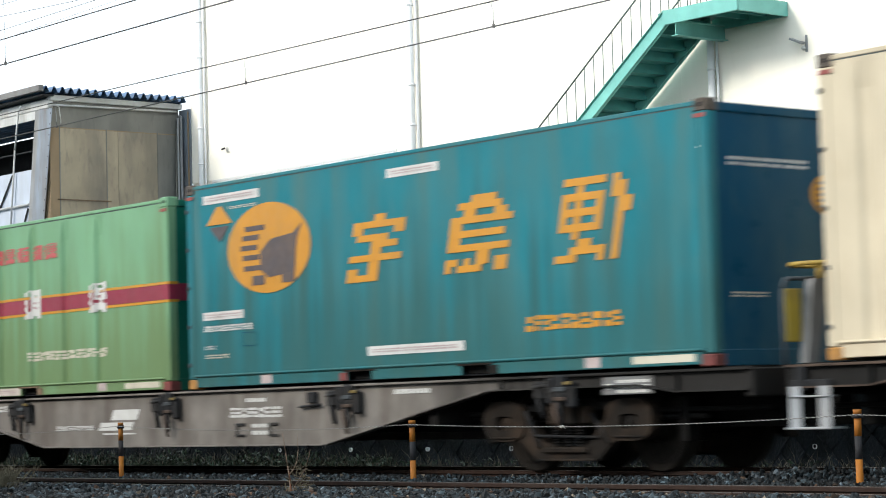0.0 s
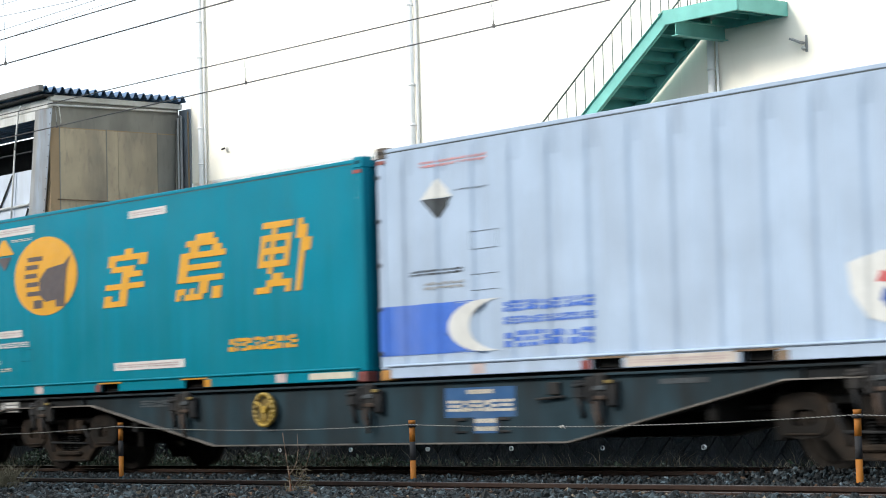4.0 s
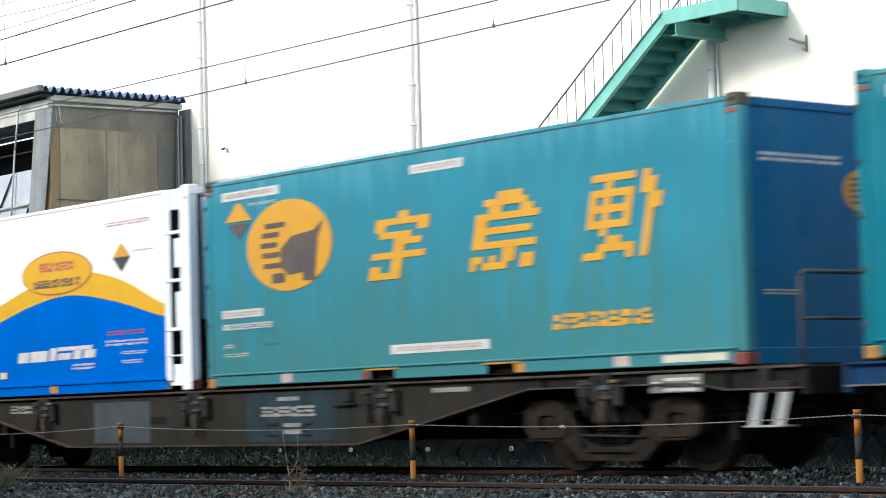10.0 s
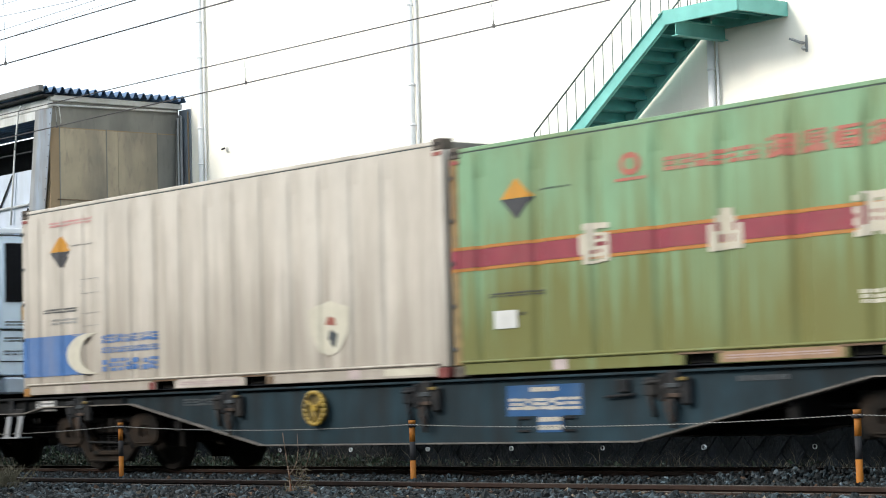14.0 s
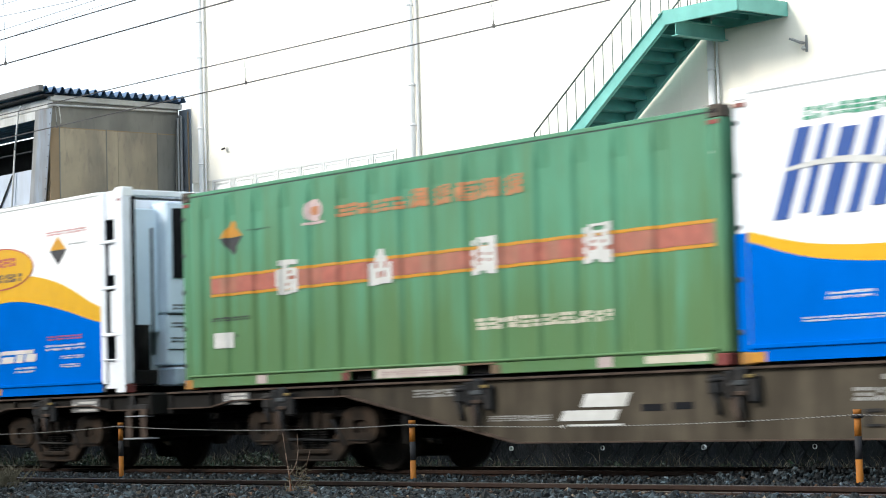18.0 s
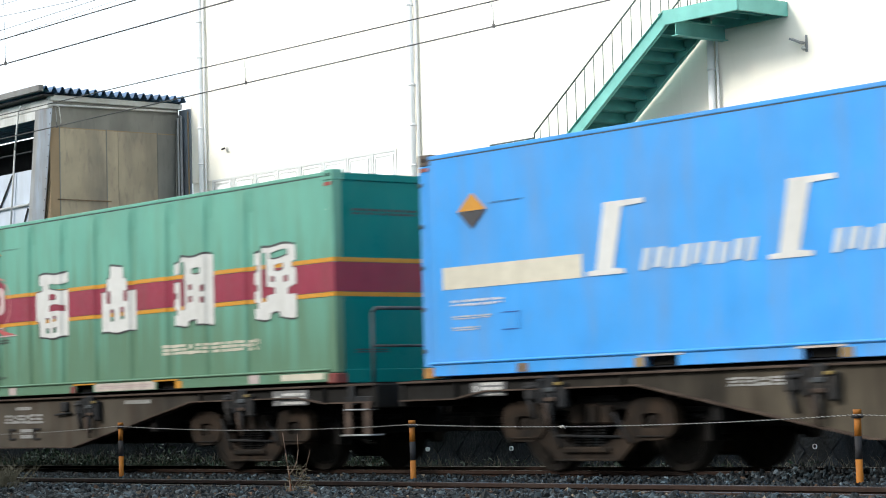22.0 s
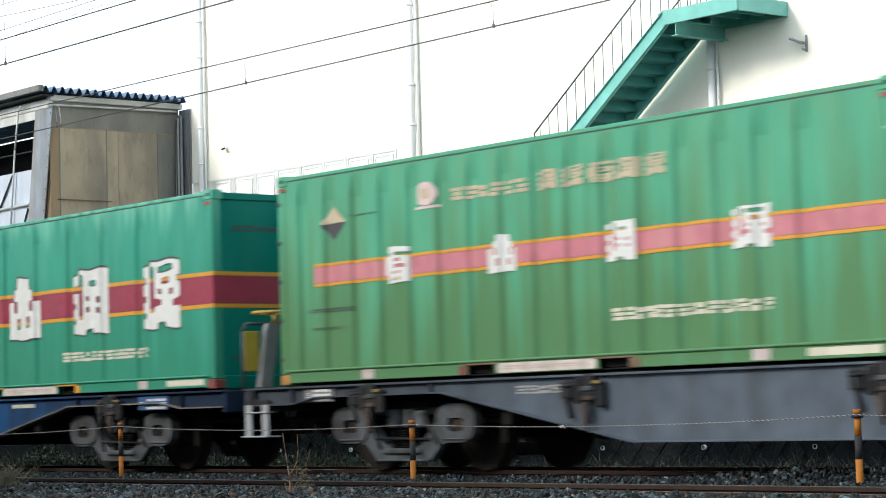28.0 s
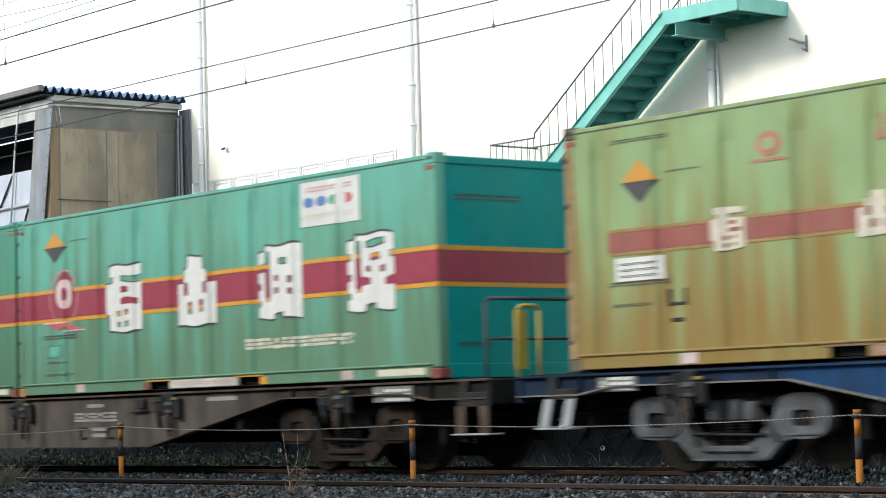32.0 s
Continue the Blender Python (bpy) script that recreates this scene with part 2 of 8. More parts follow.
M["white"] = material("white_marking", (0.66, 0.66, 0.64), 0.07, 9, (0.40, 0.385, 0.34), 0.4, streak=1, rough=0.5, bump=0.03)
M["wave_yellow"] = material("yellow_wave_paint", (0.78, 0.44, 0.02), 0.04, 6, (0.66, 0.38, 0.03), 0.25, streak=1, rough=0.4, bump=0.03, spec=0.2)
# white with the sky's blue mixed into the colour, as on the unit below
M["ladder_white"] = material("ladder_white_paint", (0.76, 0.80, 0.86), 0.05, 6, (0.5, 0.49, 0.45), 0.35, streak=1, rough=0.5, bump=0.03)
M["unit_pale"] = material("unit_pale_blue", (0.60, 0.72, 0.86), 0.06, 6, (0.4, 0.42, 0.45), 0.35, streak=1, rough=0.4, bump=0.03)
M["cream_mark"] = material("cream_marking", (0.62, 0.58, 0.47), 0.08, 9, (0.38, 0.34, 0.25), 0.4, streak=1, rough=0.55, bump=0.03)
M["red_mark"] = material("red_marking", (0.50, 0.075, 0.08), 0.12, 9, (0.35, 0.14, 0.12), 0.4, rough=0.5, bump=0.03)
M["faded_red"] = material("faded_red_marking", (0.42, 0.12, 0.085), 0.2, 9, (0.3, 0.2, 0.13), 0.6, streak=1, rough=0.6, bump=0.03)
M["pink_mark"] = material("pink_faded_marking", (0.62, 0.25, 0.25), 0.12, 9, (0.66, 0.42, 0.38), 0.6, streak=1, rough=0.6, bump=0.03)
M["orange_fade"] = material("orange_faded_marking", (0.50, 0.20, 0.08), 0.2, 9, (0.35, 0.28, 0.15), 0.6, streak=1, rough=0.6, bump=0.03)
M["stripe_red"] = material("stripe_crimson", (0.275, 0.019, 0.050), 0.10, 5, (0.22, 0.06, 0.06), 0.35, streak=1, rough=0.5, bump=0.03)
M["stripe_rust"] = material("stripe_brown_red", (0.24, 0.055, 0.045), 0.14, 5, (0.24, 0.12, 0.07), 0.5, streak=1, rough=0.6, bump=0.03)
M["stripe_yellow"] = material("stripe_orange_yellow", (0.60, 0.27, 0.012), 0.08, 9, (0.4, 0.24, 0.06), 0.4, streak=1, rough=0.5, bump=0.03)
M["amber"] = material("amber_paint", (0.58, 0.255, 0.012), 0.08, 6, (0.36, 0.20, 0.05), 0.4, streak=1, rough=0.5, bump=0.03)
M["amber_clear"] = material("amber_paint_fresh", (0.70, 0.34, 0.012), 0.05, 6, (0.55, 0.30, 0.04), 0.25, streak=1, rough=0.45, bump=0.03)
M["black_mark"] = material("black_marking", (0.035, 0.035, 0.04), 0.15, 9, (0.09, 0.08, 0.08), 0.3, rough=0.55, bump=0.03)
M["brown_mark"] = material("dark_brown_emblem", (0.075, 0.060, 0.065), 0.15, 9, (0.2, 0.12, 0.06), 0.3, rough=0.55, bump=0.03)
M["navy"] = material("navy_marking", (0.012, 0.075, 0.33), 0.08, 8, (0.06, 0.13, 0.36), 0.3, streak=1, rough=0.45, bump=0.03)
M["blue_mark"] = material("blue_marking", (0.062, 0.17, 0.42), 0.1, 6, (0.25, 0.27, 0.35), 0.5, streak=1, rough=0.5, bump=0.03)
M["green_mark"] = material("green_marking", (0.04, 0.30, 0.17), 0.1, 8, rough=0.5, bump=0.03)
# black of the grille, also painted into recesses and holes for their shade
M["grille_black"] = material("grille_black", (0.008, 0.009, 0.012), 0.2, 12, rough=0.7, spec=0.12)
M["yellow_rail"] = material("handrail_yellow", (0.44, 0.32, 0.03), 0.12, 9, (0.25, 0.16, 0.05), 0.5, rough=0.55)
M["brass"] = material("brake_wheel_yellow", (0.50, 0.33, 0.05), 0.15, 9, (0.15, 0.1, 0.04), 0.6, rough=0.5)
M["step_white"] = material("step_white_paint", (0.31, 0.33, 0.35), 0.08, 9, (0.25, 0.2, 0.15), 0.4, rough=0.55)
M["disc_yellow"] = material("dull_yellow_disc", (0.20, 0.135, 0.025), 0.2, 9, (0.05, 0.04, 0.02), 0.7, rough=0.6)
M["step_grey"] = material("step_grey_steel", (0.23, 0.235, 0.24), 0.15, 6, (0.10, 0.09, 0.08), 0.6, streak=1, rough=0.6)
M["label_blue"] = material("label_blue", (0.014, 0.082, 0.22), 0.1, 9, (0.1, 0.15, 0.22), 0.4, rough=0.5)


# ---- mesh helpers ----
def quadbox(bm, x0, x1, y0, y1, z0, z1):
    v = [bm.verts.new(c) for c in ((x0, y0, z0), (x1, y0, z0), (x1, y1, z0), (x0, y1, z0), (x0, y0, z1), (x1, y0, z1), (x1, y1, z1), (x0, y1, z1))]
    for f in ((0, 3, 2, 1), (4, 5, 6, 7), (0, 1, 5, 4), (1, 2, 6, 5), (2, 3, 7, 6), (3, 0, 4, 7)):
        bm.faces.new([v[i] for i in f])
    return v


def softbox(x0, x1, y0, y1, z0, z1, r=0.01):
    bm = bmesh.new()
    quadbox(bm, x0, x1, y0, y1, z0, z1)
    if r:
        bmesh.ops.bevel(bm, geom=list(bm.edges), offset=r, segments=1, profile=0.5, affect="EDGES")
    return bm


def tube(bm, a, b, r, seg=8, r2=None):
    a, b = Vector(a), Vector(b)
    q = (b - a).to_track_quat("Z", "Y")
    r2 = r if r2 is None else r2
    rings = []
    for p, rad in ((a, r), (b, r2)):
        rings.append([bm.verts.new(p + q @ Vector((rad * math.cos(2 * math.pi * i / seg), rad * math.sin(2 * math.pi * i / seg), 0))) for i in range(seg)])
    for i in range(seg):
        j = (i + 1) % seg
        f = bm.faces.new((rings[0][i], rings[0][j], rings[1][j], rings[1][i]))
        f.smooth = True
    bm.faces.new(rings[0][::-1])
    bm.faces.new(rings[1])
    return bm


def bent_tube(pts, r, seg=8):
    bm = bmesh.new()
    for a, b in zip(pts, pts[1:]):
        tube(bm, a, b, r, seg)
    return bm


def sheet(pts_xz, y0, y1):
    """A plate of the outline pts (x, z), from y0 to y1."""
    bm = bmesh.new()
    a = [bm.verts.new((x, y0, z)) for x, z in pts_xz]
    b = [bm.verts.new((x, y1, z)) for x, z in pts_xz]
    bm.faces.new(a)
    bm.faces.new(b[::-1])
    n = len(a)
    for i in range(n):
        j = (i + 1) % n
        bm.faces.new((a[j], a[i], b[i], b[j]))
    bmesh.ops.recalc_face_normals(bm, faces=list(bm.faces))
    return bm


def join(*bms):
    out = bmesh.new()
    for b in bms:
        me = bpy.data.meshes.new("t")
        b.to_mesh(me)
        b.free()
        out.from_mesh(me)
        bpy.data.meshes.remove(me)
    return out


def mesh_of(name, bm, mat):
    me = bpy.data.meshes.new(name)
    bm.to_mesh(me)
    bm.free()
    me.materials.append(mat)
    return me


def part(name, bm, mat, parent, label="", at=None):
    ob = new(name, mesh_of(name, bm, mat))
    ob.parent = parent
    if at:
        ob.location = at
    if label:
        ob["label"] = label
    return ob


def again(ob, at, parent=None):
    """Another part on the same mesh."""
    o = new(ob.name.split(".")[0], ob.data)
    o.parent = parent or ob.parent
    o.location = at
    return o


def thing(name, label, category, group="", kind="", at=(0, 0, 0)):
    ob = new(name)
    ob.location = at
    return tagged(ob, label, category, group, kind)


def solid(name, bm, mat, label, category, group="", kind=""):
    return tagged(new(name, mesh_of(name, bm, mat)), label, category, group, kind)


# ---- ground, tracks ----
def ground_height(x, y):
    ys = (-14, -8.5, -7.2, -6.0, -5.3, -4.7, -4.3, -3.8, -3.27, -2.7, -1.9, -1.0, -0.5, 0.6, 1.7, 2.5, 3.9)
    zs = (-0.10, 0.01, 0.030, 0.022, -0.002, -0.035, -0.07, -0.09, -0.10, -0.07, -0.055, -0.07, -0.12, -0.12, -0.15, -0.17, -0.15)
    z = float(np.interp(y, ys, zs))
    z += 0.10 * math.exp(-((x + 13.6) / 1.5) ** 2 - ((y + 0.95) / 0.36) ** 2)
    z += 0.018 * noise.noise((x * 0.7, y * 0.9, 3.1))
    return z


def build_ground():
    n = 60
    bm = bmesh.new()
    xs = np.concatenate([np.linspace(-900, -62, 8), np.linspace(-60, 22, 83), np.linspace(24, 900, 8)])
    ys = np.concatenate([np.linspace(-900, -16, 8), np.linspace(-14, 3.9, 60)])
    grid = [[bm.verts.new((x, y, ground_height(x, y) - 0.02 if -60 <= x <= 22 and y >= -14 else -0.12)) for y in ys] for x in xs]
    for i in range(len(xs) - 1):
        for j in range(len(ys) - 1):
            bm.faces.new((grid[i][j], grid[i + 1][j], grid[i + 1][j + 1], grid[i][j + 1]))
    # the terrace behind the retaining wall goes on to the horizon
    t = [[bm.verts.new((x, y, 0.98)) for y in (4.25, 30, 900)] for x in (-900, -60, 22, 900)]
    for i in range(3):
        for j in range(2):
            bm.faces.new((t[i][j], t[i + 1][j], t[i + 1][j + 1], t[i][j + 1]))
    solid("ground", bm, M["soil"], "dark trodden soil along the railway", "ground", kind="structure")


def stones(name, count, y0, y1, r0, r1, mats, weights, label, seed, span=None):
    """Loose track stones in one mesh, three kinds of colour."""
    rng = np.random.default_rng(seed)
    phi = (1 + 5 ** 0.5) / 2
    base = np.array([(-1, phi, 0), (1, phi, 0), (-1, -phi, 0), (1, -phi, 0), (0, -1, phi), (0, 1, phi), (0, -1, -phi), (0, 1, -phi), (phi, 0, -1), (phi, 0, 1), (-phi, 0, -1), (-phi, 0, 1)]) / 1.9
    tri = np.array([(0, 11, 5), (0, 5, 1), (0, 1, 7), (0, 7, 10), (0, 10, 11), (1, 5, 9), (5, 11, 4), (11, 10, 2), (10, 7, 6), (7, 1, 8), (3, 9, 4), (3, 4, 2), (3, 2, 6), (3, 6, 8), (3, 8, 9), (4, 9, 5), (2, 4, 11), (6, 2, 10), (8, 6, 7), (9, 8, 1)])
    verts, faces, kinds = [], [], []
    for i in range(count):
        y = rng.uniform(y0, y1)
        d = y + 16.72
        x = rng.uniform(*span) if span else rng.uniform(-1.9 * d, -0.72 * d)
        r = rng.uniform(r0, r1)
        q = Euler(rng.uniform(0, 6.3, 3)).to_matrix()
        v = base * rng.uniform(0.62, 1.25, (12, 1)) * np.array((1.25, 0.9, 0.75)) * r
        v = v @ np.array(q).T
        verts.append(v + (x, y, ground_height(x, y) + rng.uniform(-0.55, 0.6) * r))
        faces.append(tri + 12 * i)
        kinds.append(rng.choice(len(mats), p=weights))
    me = bpy.data.meshes.new(name)
    me.from_pydata(np.concatenate(verts).tolist(), [], np.concatenate(faces).tolist())
    for m in mats:
        me.materials.append(m)
    me.polygons.foreach_set("material_index", np.repeat(np.array(kinds, dtype=np.int32), 20))
    tagged(new(name, me), label, "gravel", kind="stuff")


def rail_profile(bm, y, x0, x1):
    pts = [(-0.063, -0.153), (0.063, -0.153), (0.063, -0.142), (0.012, -0.122), (0.012, -0.045), (0.033, -0.036), (0.033, -0.006), (0.026, 0.0),
           (-0.026, 0.0), (-0.033, -0.006), (-0.033, -0.036), (-0.012, -0.045), (-0.012, -0.122), (-0.063, -0.142)]
    a = [bm.verts.new((x0, y + p, z)) for p, z in pts]
    b = [bm.verts.new((x1, y + p, z)) for p, z in pts]
    for i in range(len(pts)):
        j = (i + 1) % len(pts)
        bm.faces.new((a[i], a[j], b[j], b[i]))
    bm.faces.new(a[::-1])
    bm.faces.new(b)


def build_track(centre, label):
    tr = thing("railway_track", label, "railway track", "railway tracks", at=(0, centre, 0))
    for side in (-0.5335, 0.5335):
        bm = bmesh.new()
        rail_profile(bm, side, -120, 40)
        part("rail", bm, M["rail"], tr, "brown rusted steel rail")
        strip = softbox(-120, 40, side - 0.024, side + 0.024, -0.001, 0.0015, 0)
        part("running_face", strip, M["rail_top"], tr, "worn shiny top of the rail")
    bm = softbox(-0.11, 0.11, -1.0, 1.0, -0.30, -0.135, 0.02)
    first = part("sleeper", bm, M["sleeper"], tr, at=(-45, 0, 0))
    for i in range(1, 62):
        again(first, (-45 + i * 0.62, 0, 0))


def build_retaining_wall():
    rw = thing("retaining_wall", "low dark retaining wall of diagonal concrete blocks", "wall", kind="structure")
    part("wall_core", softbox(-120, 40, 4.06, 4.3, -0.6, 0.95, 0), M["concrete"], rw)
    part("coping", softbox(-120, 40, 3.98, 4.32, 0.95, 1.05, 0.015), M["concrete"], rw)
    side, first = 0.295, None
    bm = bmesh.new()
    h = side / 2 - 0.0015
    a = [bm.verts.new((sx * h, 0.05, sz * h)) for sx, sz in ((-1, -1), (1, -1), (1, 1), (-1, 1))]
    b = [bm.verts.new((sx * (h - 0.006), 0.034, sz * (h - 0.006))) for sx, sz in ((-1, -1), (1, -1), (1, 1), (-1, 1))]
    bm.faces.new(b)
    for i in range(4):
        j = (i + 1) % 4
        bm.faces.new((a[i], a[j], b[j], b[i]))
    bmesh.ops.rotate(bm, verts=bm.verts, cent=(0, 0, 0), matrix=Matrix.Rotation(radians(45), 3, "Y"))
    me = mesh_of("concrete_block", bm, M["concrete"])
    diag = side * math.sqrt(2)
    rng = random.Random(4)
    for row in range(5):
        for col in range(58):
            x = -34.0 + col * diag + (row % 2) * diag / 2
            o = new("concrete_block", me)
            o.parent = rw
            o.location = (x, 4.0 + rng.uniform(-0.012, 0.010), -0.16 + row * diag / 2)
            o.rotation_euler = (radians(rng.uniform(-5, 5)), 0, radians(rng.uniform(-5, 5)))
    ring = bmesh.new()
    for i in range(14):
        a0, a1 = 2 * math.pi * i / 14, 2 * math.pi * (i + 1) / 14
        q = []
        for y, r in ((-0.008, 0.032), (0.06, 0.032), (-0.008, 0.028), (0.02, 0.028)):
            q.append([(r * math.cos(t), y, r * math.sin(t)) for t in (a0, a1)])
        for u, w in ((0, 1), (2, 0), (3, 2)):
            ring.faces.new([ring.verts.new(p) for p in (q[u][0], q[u][1], q[w][1], q[w][0])])
    bmesh.ops.remove_doubles(ring, verts=list(ring.verts), dist=0.0005)
    first = part("weep_pipe", ring, M["pipe_white"], rw, "short white plastic drain pipe end", at=(-29.6, 4.012, 0.115))
    for i in range(1, 8):
        again(first, (-29.6 + 1.868 * i, 4.012, 0.115))


def build_light_blocker():
    """An unseen dark wall along the near side, beside the camera, added to block sky light from the train's lower left.
    """
    wl = thing("wall_south", "unseen wall added to keep sky light off the lower left of the train", "wall", kind="structure")
    part("wall_core", softbox(-90, -19.1, -8.9, -8.6, -0.4, 4.2, 0.02), M["concrete"], wl)
    part("wall_cap", softbox(-90, -19.0, -8.96, -8.54, 4.2, 4.3, 0.02), M["concrete"], wl)


def blades(name, count, x0, x1, y0, y1, h0, h1, mat, label, seed, lean=0.5, width=0.008, green_zone=None, least=0.2):
    rng = np.random.default_rng(seed)
    verts, faces = [], []
    for i in range(count):
        x, y = rng.uniform(x0, x1), rng.uniform(y0, y1)
        if green_zone and noise.noise((x * 0.55, y * 0.6, 9.0)) < green_zone:
            continue
        near = min(1.0, max(0.0, (-24.0 - x) / 4.0))
        if rng.uniform() > least + (1 - least) * near:
            continue
        h = (least + 0.2 + (0.8 - least) * near) * rng.uniform(h0, h1) * (0.6 + 0.7 * abs(noise.noise((x * 0.8, y, 5))))
        z = ground_height(x, y) - 0.03
        a = rng.uniform(0, 6.28)
        dx, dy = math.cos(a) * width, math.sin(a) * width
        lx, ly = rng.normal(0, lean * h, 2)
        k = len(verts)
        verts += [(x - dx, y - dy, z), (x + dx, y + dy, z), (x + lx * 0.4 + dx * 0.7, y + ly * 0.4 + dy * 0.7, z + h * 0.6), (x + lx * 0.4 - dx * 0.7, y + ly * 0.4 - dy * 0.7, z + h * 0.6), (x + lx, y + ly, z + h * 0.95)]
        faces += [(k, k + 1, k + 2, k + 3), (k + 3, k + 2, k + 4)]
    me = bpy.data.meshes.new(name)
    me.from_pydata(verts, [], faces)
    me.materials.append(mat)
    tagged(new(name, me), label, "weeds", kind="stuff")


def leaf_litter(name, count, x0, x1, y0, y1, zlo, zhi, mat, label, seed, size=0.03):
    rng = np.random.default_rng(seed)
    verts, faces = [], []
    for i in range(count):
        x, y = rng.uniform(x0, x1), rng.uniform(y0, y1)
        clump = noise.noise((x * 0.9, y * 0.8, 2.0))
        near = min(1.0, max(0.0, (-24.0 - x) / 4.0))
        if clump < -0.05 or rng.uniform() > 0.10 + 0.9 * near:
            continue
        z = ground_height(x, y) + rng.uniform(zlo, zhi) * (0.4 + clump * 1.4) * (0.4 + 0.6 * near)
        q = Euler(rng.uniform(0, 6.3, 3)).to_matrix()
        s = size * rng.uniform(0.5, 1.3)
        k = len(verts)
        for p in ((-1, 0, 0), (0, 0.45, 0.1), (1, 0, 0), (0, -0.45, 0.1)):
            verts.append(tuple(Vector((x, y, z)) + q @ (Vector(p) * s)))
        faces += [(k, k + 1, k + 2), (k, k + 2, k + 3)]
    me = bpy.data.meshes.new(name)
    me.from_pydata(verts, [], faces)
    me.materials.append(mat)
    tagged(new(name, me), label, "weeds", kind="stuff")


def dead_plant(x, y, height, seed, label):
    """A dried weed: three crooked upright shoots and a tangle of thin side twigs."""
    rng = random.Random(seed)
    z = ground_height(x, y) - 0.02
    pl = thing("dead_weed", label, "plant", at=(x, y, z))
    ex, ey = 0.63, 0.77

    def pt(a, b):
        return (a * ex, a * ey, b * height / 0.45)

    for way, r, mat in (([(0.0, 0.0), (-0.006, 0.12), (-0.020, 0.22), (-0.034, 0.31), (-0.055, 0.45)], 0.0072, "twig"), ([(-0.008, 0.16), (0.025, 0.195), (0.055, 0.25), (0.068, 0.33), (0.062, 0.44)], 0.0052, "twig"),
                        ([(0.0, 0.0), (0.035, 0.08), (0.085, 0.15), (0.125, 0.20), (0.165, 0.33)], 0.005, "twig"), ([(0.004, 0.0), (0.0, 0.10), (-0.012, 0.19)], 0.0085, "twig_red")):
        bm = bmesh.new()
        pts = [pt(*w) for w in way]
        n = len(pts) - 1
        for i, (a, b) in enumerate(zip(pts, pts[1:])):
            tube(bm, a, b, r * (1 - 0.62 * i / n), 6, r * (1 - 0.62 * (i + 1) / n))
        part("shoot", bm, M[mat], pl, "reddish lower stem" if mat == "twig_red" else "")
    tw = bmesh.new()
    for i in range(46):
        a0, b = rng.uniform(0.0, 0.15), rng.uniform(0.03, 0.2)
        p = Vector(pt(a0, b))
        an = rng.uniform(-0.3, 3.0)
        for k in range(rng.choice((2, 3))):
            ln = rng.uniform(0.015, 0.04)
            an += rng.uniform(-0.9, 0.9)
            e = p + Vector((math.cos(an) * ln * ex, math.cos(an) * ln * ey + rng.uniform(-0.01, 0.01), math.sin(an) * ln))
            tube(tw, p, e, 0.0027, 4, 0.002)
            p = e
    part("side_twigs", tw, M["dry_leaf"], pl)
    lf = bmesh.new()
    for i in range(70):
        p = Vector(pt(rng.uniform(-0.05, 0.13), rng.uniform(0.0, 0.14) ** 1.2))
        q = Euler((rng.uniform(0, 6.3), rng.uniform(0, 6.3), rng.uniform(0, 6.3))).to_matrix()
        sz = rng.uniform(0.008, 0.02)
        lf.faces.new([lf.verts.new(p + q @ Vector(c) * sz) for c in ((-1, 0, 0), (0, 0.3, 0.1), (1, 0, 0), (0, -0.3, 0.1))])
    part("withered_leaves", lf, M["dry_leaf"], pl)


def dry_tuft(label, seed):
    """A bushy tuft of dry grass with feathery heads, leaning along the track."""
    rng = np.random.default_rng(seed)
    verts, faces = [], []

    def strip(p, e, w):
        k = len(verts)
        side = Vector((0.6, 0.75, 0.0)) * w
        m = p.lerp(e, 0.55) + Vector((0, 0, 0.012))
        verts.extend([tuple(p - side), tuple(p + side), tuple(m + side * 0.8), tuple(m - side * 0.8), tuple(e)])
        faces.extend([(k, k + 1, k + 2, k + 3), (k + 3, k + 2, k + 4)])

    for i in range(190):
        x, y = rng.normal(-19.42, 0.11), rng.normal(-6.45, 0.08)
        p = Vector((x, y, ground_height(x, y) - 0.02))
        h = rng.uniform(0.08, 0.27)
        lean = rng.normal(0.62, 0.45) * h
        e = p + Vector((0.63 * lean + rng.normal(0, 0.02), 0.77 * lean, h))
        strip(p, e, 0.0022)
        for k in range(7):
            q = p.lerp(e, rng.uniform(0.55, 1.0))
            strip(q, q + Vector((rng.normal(0.008, 0.016), rng.normal(0.008, 0.016), rng.uniform(0.004, 0.035))), 0.0035)
    me = bpy.data.meshes.new("dry_tuft")
    me.from_pydata(verts, [], faces)
    me.materials.append(M["dry_leaf"])
    tagged(new("dry_tuft", me), label, "grass", kind="stuff")


